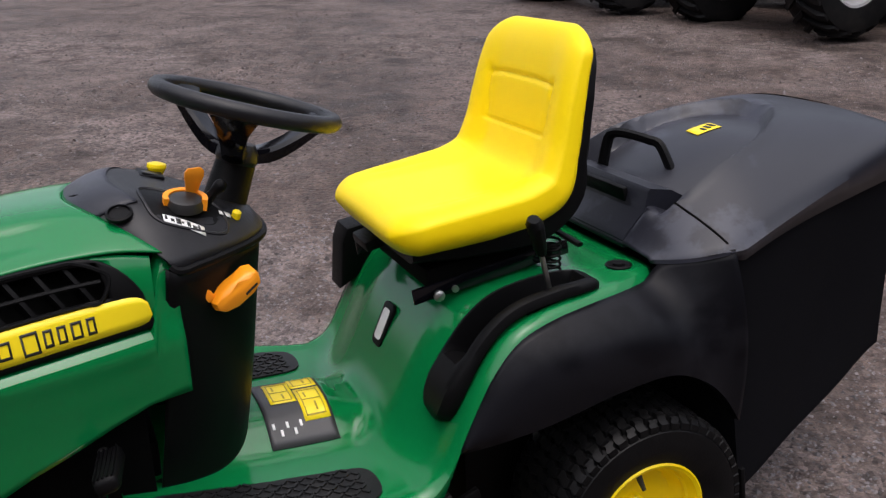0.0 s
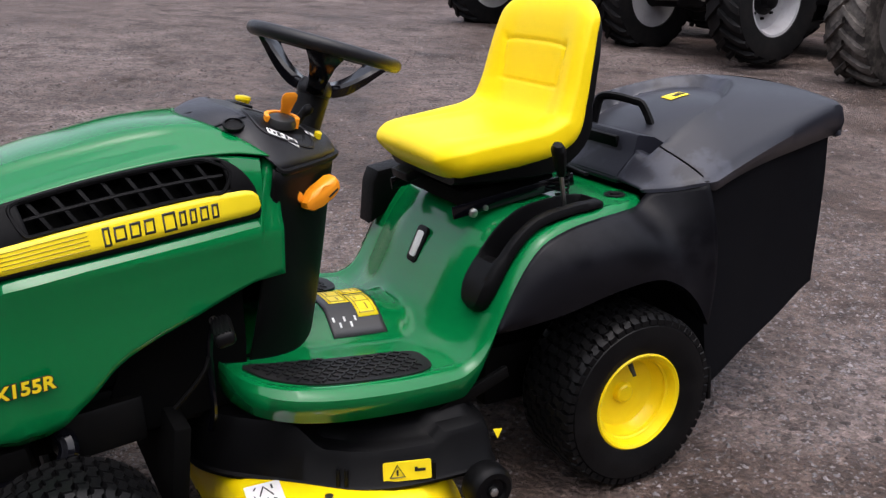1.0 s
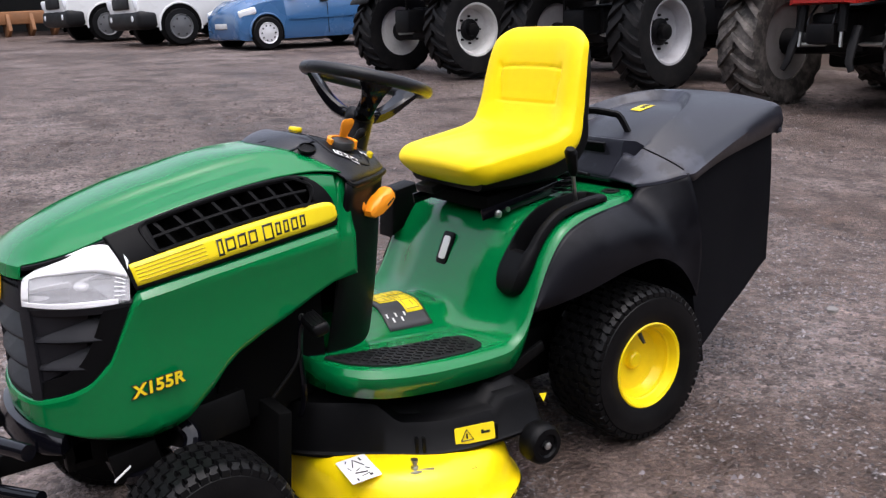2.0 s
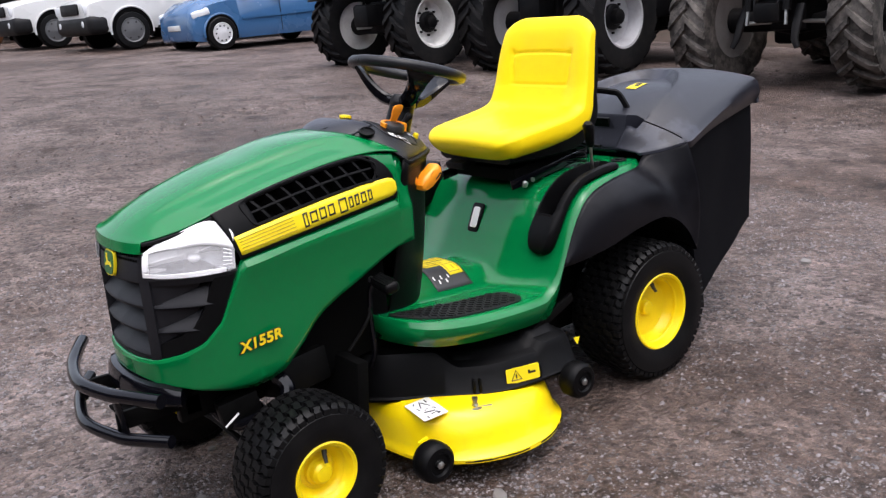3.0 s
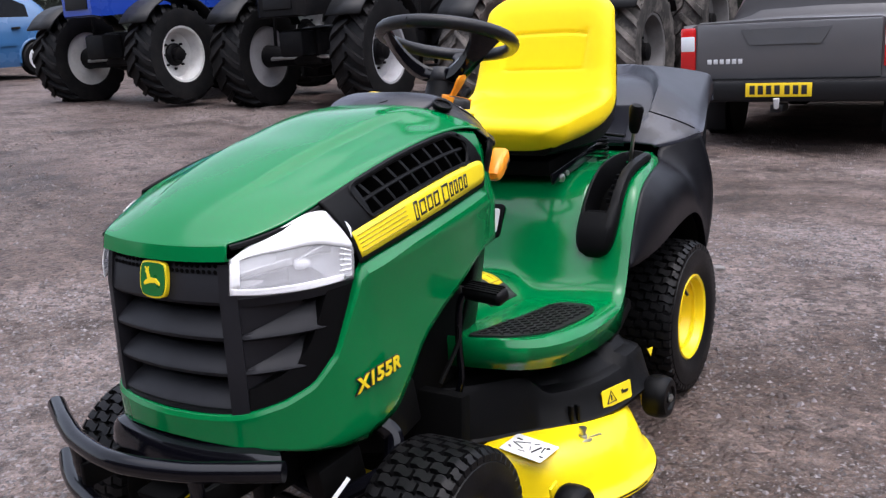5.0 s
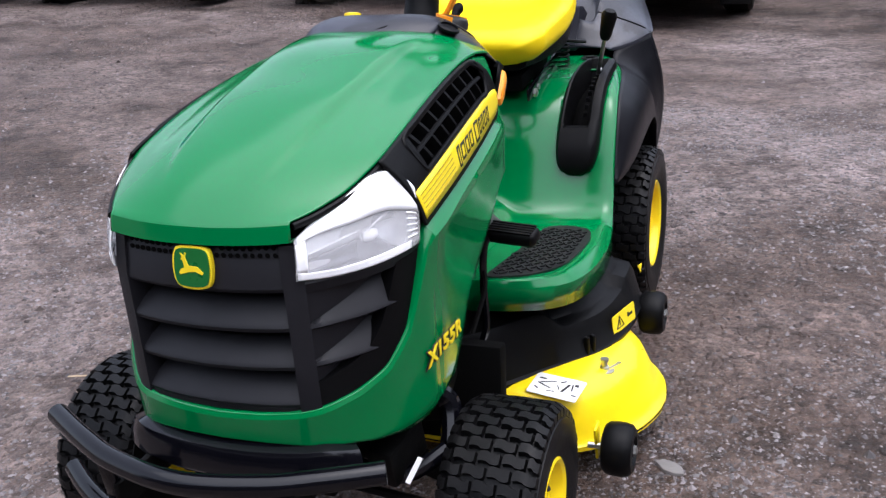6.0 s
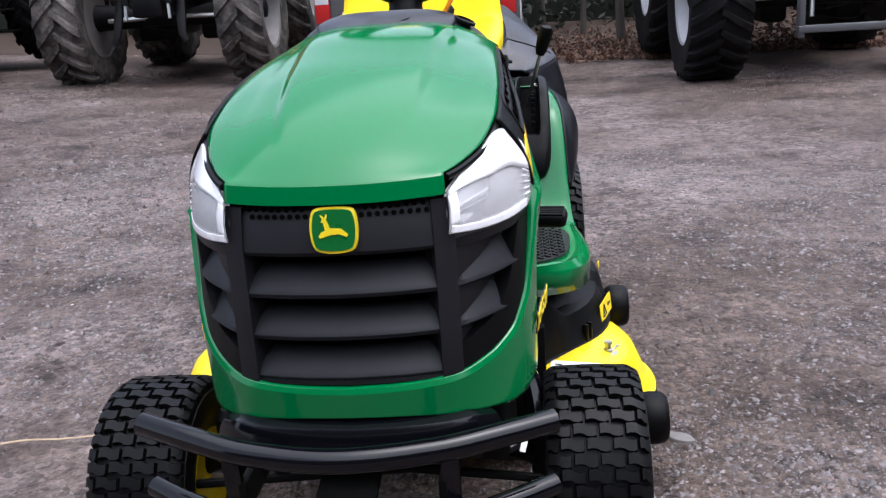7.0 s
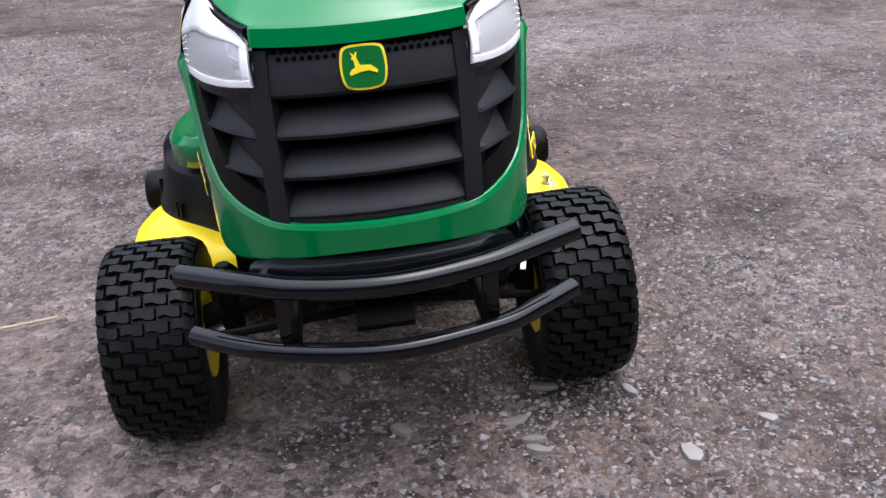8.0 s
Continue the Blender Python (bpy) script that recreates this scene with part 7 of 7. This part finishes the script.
def pickup(name, label, place, turn, mat):
    """A double-cab pickup, nose towards +x, front axle at the origin."""
    c = thing(name, label, "pickup truck", pose(*place, 0, 0, turn))
    car_body(c, [(0.86, 0.70, 0.42, 0.80, 0.86, 0.55), (0.80, 0.86, 0.38, 0.92, 1.0, 0.70), (0.45, 0.90, 0.38, 1.0, 1.08, 0.74), (-0.45, 0.91, 0.38, 1.06, 1.16, 0.74), (-1.05, 0.91, 0.38, 1.08, 1.62, 0.64), (-1.5, 0.91, 0.38, 1.09, 1.74, 0.62), (-2.35, 0.91, 0.38, 1.10, 1.74, 0.62),
                 (-2.75, 0.91, 0.38, 1.10, 1.60, 0.64), (-2.80, 0.91, 0.38, 1.10, 1.14, 0.72), (-3.5, 0.91, 0.42, 1.10, 1.12, 0.84), (-4.28, 0.90, 0.50, 1.10, 1.12, 0.84), (-4.34, 0.88, 0.52, 1.09, 1.11, 0.84)], mat)
    for s in (1, -1):
        for x in (0.0, -3.2):
            road_wheel(c, x, s * 0.80, 0.375, 0.25, s, 6, GREY_T)
            arch_gap(c, x, 0.908, 0.45, 0.40, s)
            arch_ring(c, x, 0.905, 0.45, s, mat)
        slab("front_window", GLASS, c, [(-0.72, 1.12), (-1.10, 1.56), (-1.66, 1.64), (-1.70, 1.12)], s, 0.80, 0.02)
        slab("rear_window", GLASS, c, [(-1.78, 1.12), (-1.76, 1.64), (-2.35, 1.64), (-2.60, 1.50), (-2.66, 1.12)], s, 0.80, 0.02)
        slab("sill_step", TRIM, c, [(-0.55, 0.36), (-0.55, 0.42), (-2.65, 0.42), (-2.65, 0.36)], s, 0.90, 0.09)
        slab("mirror", TRIM, c, [(-0.80, 1.10), (-0.80, 1.30), (-0.93, 1.30), (-0.93, 1.10)], s, 0.88, 0.18)
        for x0 in (-1.55, -2.45):
            slab("door_handle", mat, c, [(x0, 0.95), (x0, 1.0), (x0 - 0.18, 1.0), (x0 - 0.18, 0.95)], s, 0.90, 0.035)
        bm = bmesh.new()
        box(bm, (0.06, 0.13, 0.36), pose(-4.335, s * 0.81, 0.90), 0.015)
        lamp = part("tail_lamp", bm, LAMP_RED, c, "red and clear tail lamp")
        bm = bmesh.new()
        box(bm, (0.062, 0.122, 0.13), pose(-4.3375, s * 0.81, 0.945), 0.01)
        part("reversing_lamp", bm, LAMP_CLEAR, lamp)
        bm = bmesh.new()
        box(bm, (0.22, 0.34, 0.20), pose(0.74, s * 0.66, 0.86, 0, 8, s * -22), 0.04)
        part("headlamp", bm, LAMP_CLEAR, c)
        bm = bmesh.new()
        lathe(bm, [(0.06, 0), (0.06, 0.03), (0.03, 0.035), (0, 0.035)], 16, (0.87, s * 0.62, 0.56), "x")
        part("fog_lamp", bm, LAMP_CLEAR, c)
        bm = bmesh.new()
        box(bm, (0.03, 0.26, 0.30), pose(-3.68, s * 0.80, 0.28), 0.008)
        part("mud_flap", bm, TRIM, c)
    bm = bmesh.new()
    box(bm, (0.46, 1.84, 0.40), pose(0.66, 0, 0.54), 0.14, 4)
    part("front_bumper", bm, TRIM, c)
    bm = bmesh.new()
    box(bm, (0.05, 0.90, 0.22), pose(0.88, 0, 0.86), 0.03)
    part("front_grille", bm, TRIM, c)
    # tail: tailgate panel, bumper step, plate and tow ball
    bm = bmesh.new()
    box(bm, (0.03, 1.46, 0.46), pose(-4.345, 0, 0.87), 0.012)
    g = part("tailgate", bm, mat, c)
    bm = bmesh.new()
    prism(bm, [(-0.36, 0.07), (-0.28, -0.06), (0.28, -0.06), (0.36, 0.07)], 0.012, frame_at((-4.358, 0, 0.98), (0, -1, 0), (-1, 0, 0)), 0)
    part("handle_recess", bm, GREY_T, g)
    for k in range(6):
        bm = bmesh.new()
        box(bm, (0.006, 0.035, 0.040), pose(-4.363, 0.62 - 0.052 * k, 0.79), 0.002)
        part("badge_bar", bm, ALLOY, g)
    bm = bmesh.new()
    box(bm, (0.26, 1.74, 0.17), pose(-4.42, 0, 0.55), 0.03)
    b = part("rear_bumper", bm, TRIM, c, "black step bumper")
    bm = bmesh.new()
    box(bm, (0.012, 0.52, 0.112), pose(-4.555, 0, 0.565), 0.003)
    pl = part("number_plate", bm, PLATE, c, "yellow plate with dark bars")
    for k in range(7):
        bm = bmesh.new()
        box(bm, (0.004, 0.042, 0.072), pose(-4.562, 0.205 - 0.066 * k - 0.012 * (k > 3), 0.565), 0.001)
        part("plate_bar", bm, INK, pl)
    bm = bmesh.new()
    box(bm, (0.20, 0.10, 0.06), pose(-4.50, 0, 0.42), 0.01)
    tow = part("tow_bracket", bm, TRIM, c)
    bm = bmesh.new()
    tube(bm, [(-4.55, 0, 0.42), (-4.60, 0, 0.43), (-4.61, 0, 0.50)], [0.02, 0.02, 0.025], 10)
    part("tow_ball", bm, ALLOY, tow)
    bm = bmesh.new()
    grid(bm, [[(-0.72 + 0.02, y, 1.15), (-1.10 + 0.02, y * 0.9, 1.62)] for y in np.linspace(-0.66, 0.66, 7)])
    part("windscreen", bm, GLASS, c, thick=0.01)
    return c


hatchback()
# the grey pickup shows its tail, the white one its nose
px, py, pz = on_yard(-6.76, -0.65)
pickup("pickup_truck", "dark grey pickup truck seen from its tailgate on gravel", (px - 3.2, py, pz), 180, GREY_C)
pickup("pickup_truck", "white pickup truck with black bumper beside the blue car", on_yard(-4.97, -17.85), 3, WHITE_C)
pickup("pickup_truck", "white pickup truck parked at the end of the row", on_yard(-4.3, -20.7), 4, WHITE_C)


# ---- hedge bank behind the machines ----
LITTER = material("brown_leaf_litter", (0.050, 0.030, 0.021), 0.8, vary=0.5, scale=9, bump=0.6, bump_scale=40, dust=(0.03, 0.028, 0.018), dust_amount=0.7, dust_scale=3)
DEAD_LEAF = material("dead_leaf", (0.115, 0.058, 0.036), 0.65, vary=0.3, scale=12, random_amount=0.55)
HEDGE_LEAF = material("dark_hedge_leaf", (0.020, 0.024, 0.014), 0.7, vary=0.35, scale=3, random_amount=0.5)
BARK = material("grey_bark", (0.060, 0.052, 0.042), 0.85, vary=0.3, scale=12, bump=0.6, bump_scale=60)
SHED = material("dark_weathered_cladding", (0.020, 0.019, 0.018), 0.7, vary=0.3, scale=2, bump=0.3, bump_scale=30)
RUST = material("rusty_steel", (0.20, 0.085, 0.03), 0.7, vary=0.4, scale=5, bump=0.3, bump_scale=60)


def bank_height(x, y):
    edge = -8.5 - 2.2 * (1 - smooth(y, 0.2, 0.9))
    d = edge - x
    return ground_height(x, y) + (0.34 * smooth(d, -0.1, 2.6) + 0.02 * noise.noise(Vector((x * 3, y * 3, 5))) * smooth(d, 0, 0.4)) + (0.012 if d > -0.1 else -0.05)


rows = [[(x, y, bank_height(x, y)) for y in np.arange(-34, 14.1, 0.35)] for x in np.arange(-15.5, -8.7, 0.17)]
bm = bmesh.new()
grid(bm, rows)
tagged(part("leaf_bank", bm, LITTER), "low earth bank covered in brown fallen leaves", "bank", kind="structure")


def leaf_cloud(name, label, category, mat, centres, sizes, rng):
    """Many small bent leaves as one object."""
    n = len(centres)
    a = rng.normal(size=(n, 3))
    a /= np.linalg.norm(a, axis=1)[:, None]
    b = np.cross(a, rng.normal(size=(n, 3)))
    b /= np.linalg.norm(b, axis=1)[:, None]
    c = np.cross(a, b)
    s = sizes[:, None]
    p = np.stack([centres - a * s, centres + b * s * 0.45 + c * s * 0.12, centres + a * s, centres - b * s * 0.45 + c * s * 0.12], axis=1).reshape(-1, 3)
    me = bpy.data.meshes.new(name)
    me.from_pydata(p.tolist(), [], [(4 * i, 4 * i + 1, 4 * i + 2, 4 * i + 3) for i in range(n)])
    me.materials.append(mat)
    return tagged(new(name, me), label, category, kind="stuff")


rng = np.random.default_rng(4)
n = 15000
ly = rng.uniform(0.2, 9.0, n)
lx = -8.42 - np.abs(rng.normal(0, 0.9, n))
lz = np.array([bank_height(x, y) + 0.012 for x, y in zip(lx, ly)]) + rng.uniform(0, 0.03, n)
leaf_cloud("fallen_leaves", "scattered reddish brown fallen leaves on the bank", "leaves", DEAD_LEAF, np.stack([lx, ly, lz], axis=1), rng.uniform(0.018, 0.042, n), rng)
n = 42000
hy = rng.uniform(-33, 13, n)
hx = -10.7 + 0.4 * np.sin(hy * 1.7) + 0.3 * np.sin(hy * 4.1) - np.abs(rng.normal(0, 0.9, n)) - (hy < 0.3) * 1.2
hz = rng.uniform(-0.15, 4.3, n) * (0.86 + 0.14 * np.sin(hy * 0.9)) + np.array([yard_slope(a, b) for a, b in zip(hx, hy)])
leaf_cloud("hedge", "tall dark leafy hedge along the yard", "hedge", HEDGE_LEAF, np.stack([hx, hy, hz], axis=1), rng.uniform(0.04, 0.09, n), rng)
# near-black sheet behind the leaves paints in the hedge's inner shade
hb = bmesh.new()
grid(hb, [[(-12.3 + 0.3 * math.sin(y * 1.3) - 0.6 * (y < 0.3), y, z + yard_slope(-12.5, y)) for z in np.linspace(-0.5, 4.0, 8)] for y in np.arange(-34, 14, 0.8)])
tagged(part("hedge_core", hb, material("hedge_shadow", (0.010, 0.013, 0.007), 0.9, vary=0.5, scale=2), thick=0.2), "dark sheet standing for the shade inside the hedge", "hedge", kind="structure")
for y in np.arange(0.6, 9.0, 0.47):
    x = -10.1 - 0.4 * math.sin(y * 3.1)
    z0 = bank_height(x, y)
    bm = bmesh.new()
    tube(bm, spline([(x, y, z0 - 0.1), (x - 0.04, y + 0.03 * math.sin(7 * y), z0 + 0.9), (x + 0.05 * math.cos(5 * y), y + 0.10 * math.sin(3 * y), z0 + 2.4)], 10), np.linspace(0.045 + 0.02 * math.sin(9 * y), 0.02, 10), 7)
    tagged(part("hedge_stem", bm, BARK), "thin grey hedge stem rising from the bank", "stem", group="hedge stems")

# dark open-fronted shed at the far end of the yard
shed = thing("shed", "dark open-fronted farm shed with a rusty implement", "shed", pose(*on_yard(-4.5, -29.5)))
for name, size, m in (("wall_panel", (9.0, 0.15, 4.2), pose(0, -3.0, 2.1)), ("wall_panel", (0.15, 6.0, 4.2), pose(-4.5, 0, 2.1)), ("wall_panel", (0.15, 6.0, 4.2), pose(4.5, 0, 2.1)), ("roof", (9.6, 7.0, 0.12), pose(0, -0.2, 4.3, 4, 0, 0)),
                      ("post", (0.22, 0.22, 4.2), pose(-1.5, 2.9, 2.1)), ("post", (0.22, 0.22, 4.2), pose(1.6, 2.9, 2.1))):
    bm = bmesh.new()
    box(bm, size, m, 0.02)
    part(name, bm, SHED, shed)
bm = bmesh.new()
box(bm, (3.2, 0.9, 0.35), pose(0, 0, 0), 0.05)
for k in range(5):
    box(bm, (0.10, 0.7, 0.5), pose(-1.2 + 0.6 * k, 0.3, -0.25, 25, 0, 0), 0.02)
imp = part("implement", bm, RUST)
imp.location = on_yard(-4.6, -26.2)[:2] + (on_yard(-4.6, -26.2)[2] + 0.52,)
tagged(imp, "rusty orange-brown farm implement standing in the shed", "farm implement")


# ---- loose stones on the gravel ----
STONE = material("gravel_chipping", (0.147, 0.1319, 0.1344), 0.55, vary=0.2, scale=60, random_amount=0.65, bump=0.3, bump_scale=200)
SLATE_ROCK = material("pale_slate", (0.175, 0.162, 0.153), 0.6, vary=0.2, scale=30, bump=0.4, bump_scale=120, random_amount=0.2)
PALE = material("pale_quartz_chip", (0.3528, 0.336, 0.3318), 0.5, vary=0.2, scale=60, random_amount=0.3)
STRAW = material("dry_straw", (0.36, 0.27, 0.17), 0.7, vary=0.2, scale=40)


def scatter(name, label, count, xr, yr, lo, hi, seed, power=2.5, mat=STONE, places=None):
    r = np.random.default_rng(seed)
    x, y = (r.uniform(*xr, count), r.uniform(*yr, count)) if places is None else places
    count = len(x)
    dens = np.array([noise.noise(Vector((a * 0.9, b * 0.9, 2.0))) + 0.5 * noise.noise(Vector((a * 2.7, b * 2.7, 9.0))) for a, b in zip(x, y)])
    ok = dens > r.uniform(-0.75, 0.35, count)
    if places is not None:
        ok = r.uniform(0, 1, count) < 0.85
    x, y = x[ok], y[ok]
    k = len(x)
    size = lo + (hi - lo) * r.uniform(0, 1, k) ** power
    z = np.array([ground_height(a, b) for a, b in zip(x, y)])
    base = np.array([(1, 0, 0), (0.3, 0.9, 0), (-0.8, 0.6, 0), (-0.7, -0.7, 0), (0.4, -0.9, 0), (0.1, 0.1, 0.75)])
    faces = [(0, 1, 5), (1, 2, 5), (2, 3, 5), (3, 4, 5), (4, 0, 5)]
    ang = r.uniform(0, 2 * math.pi, k)
    ca, sa = np.cos(ang), np.sin(ang)
    v = base[None] * (1 + 0.35 * r.normal(size=(k, 6, 3)))
    v = v * (size[:, None, None] * np.stack([np.ones(k), r.uniform(0.55, 1.0, k), r.uniform(0.5, 1.1, k)], axis=1)[:, None, :])
    vx = v[..., 0] * ca[:, None] - v[..., 1] * sa[:, None] + x[:, None]
    vy = v[..., 0] * sa[:, None] + v[..., 1] * ca[:, None] + y[:, None]
    vz = v[..., 2] + z[:, None] - 0.12 * size[:, None]
    pts = np.stack([vx, vy, vz], axis=-1).reshape(-1, 3)
    fs = (np.array(faces)[None] + 6 * np.arange(k)[:, None, None]).reshape(-1, 3)
    me = bpy.data.meshes.new(name)
    me.from_pydata(pts.tolist(), [], fs.tolist())
    me.materials.append(mat)
    return tagged(new(name, me), label, "gravel", kind="stuff")


scatter("gravel", "loose wet grey chippings strewn over the yard", 150000, (-2.6, 2.6), (-2.4, 2.2), 0.0022, 0.0105, 11, 3.2)
scatter("gravel", "fine grey grit on the muddy yard", 70000, (0.2, 2.3), (-1.6, 1.7), 0.0020, 0.0070, 13)
scatter("gravel", "coarser grey chippings strewn over the far yard", 42000, (-7.0, 3.0), (-9.0, 3.5), 0.004, 0.014, 12, 3.0)


scatter("pale_chips", "sparse pale quartz chips on the gravel", 900, (-6.0, 2.6), (-5.0, 2.4), 0.0025, 0.0075, 14, 2.6, PALE)


CLOD = material("wet_mud_clod", (0.06552, 0.04956, 0.04368), 0.7, vary=0.3, scale=30, random_amount=0.45, bump=0.4, bump_scale=90)
scatter("mud_clods", "dark crumbs of wet mud strewn over the far yard", 16000, (-8.0, 1.6), (-9.5, -1.3), 0.006, 0.019, 15, 2.2, CLOD)
lug_x, lug_y = [], []
rt = np.random.default_rng(16)
for x0, x1, y0, bend, lean in ((-8.0, -2.4, -4.1, 0.25, 0.0), (-7.0, 1.0, -5.6, 0.5, 0.10), (-7.0, -1.5, -2.3, 0.2, -0.06)):
    for cx in np.arange(x0, x1, 0.24):
        for d in np.linspace(-0.24, 0.24, 17):
            for k in range(2):
                px = cx - 0.6 * abs(d) + rt.normal(0, 0.018)
                lug_x.append(px)
                lug_y.append(y0 + bend * math.sin(0.7 * px) + lean * px + d + rt.normal(0, 0.012))
scatter("mud_clods", "ridges of wet mud left by tractor tyre lugs", 0, (0, 1), (0, 1), 0.008, 0.024, 17, 1.6, CLOD, (np.array(lug_x), np.array(lug_y)))


def flat_stone(x, y, w, d, h, turn, seed):
    r = np.random.default_rng(seed)
    k = 7
    a = np.sort(r.uniform(0, 2 * math.pi, k))
    a = np.linspace(0, 2 * math.pi, k, endpoint=False) + r.uniform(-0.25, 0.25, k)
    rad = r.uniform(0.75, 1.1, k)
    bm = bmesh.new()
    prism(bm, [(w * q * math.cos(t), d * q * math.sin(t)) for q, t in zip(rad, a)], h, pose(x, y, ground_height(x, y) - 0.3 * h, r.uniform(-4, 4), r.uniform(-4, 4), turn), h * 0.25)
    tagged(part("stone", bm, SLATE_ROCK), "flat pale slate chip lying on the gravel", "stone", group="slate chips")


STONES = [(1.20, -0.09, 0.026, 0.016, 20), (1.32, 0.27, 0.030, 0.011, 70), (1.39, 0.0, 0.024, 0.016, 40), (1.41, 0.20, 0.028, 0.011, 110), (1.47, 0.22, 0.022, 0.010, 80), (1.50, 0.22, 0.024, 0.012, 60), (1.37, 0.42, 0.026, 0.011, 10),
          (1.57, 0.46, 0.026, 0.020, 0), (0.845, 0.56, 0.038, 0.020, 60), (-1.375, 0.07, 0.040, 0.028, 30), (1.24, -0.26, 0.014, 0.010, 0), (1.51, 0.62, 0.018, 0.012, 30), (-0.44, -0.87, 0.016, 0.012, 0)]
for k, (x, y, w, d, turn) in enumerate(STONES):
    flat_stone(x, y, w, d, 0.012, turn, 40 + k)
bm = bmesh.new()
tube(bm, spline([(0.83, -1.00, 0.010), (0.815, -0.92, 0.014), (0.805, -0.84, 0.010), (0.79, -0.725, 0.012)], 10), 0.0035, 6, flat=0.5)
tagged(part("straw", bm, STRAW), "single pale straw stalk on the gravel", "straw")
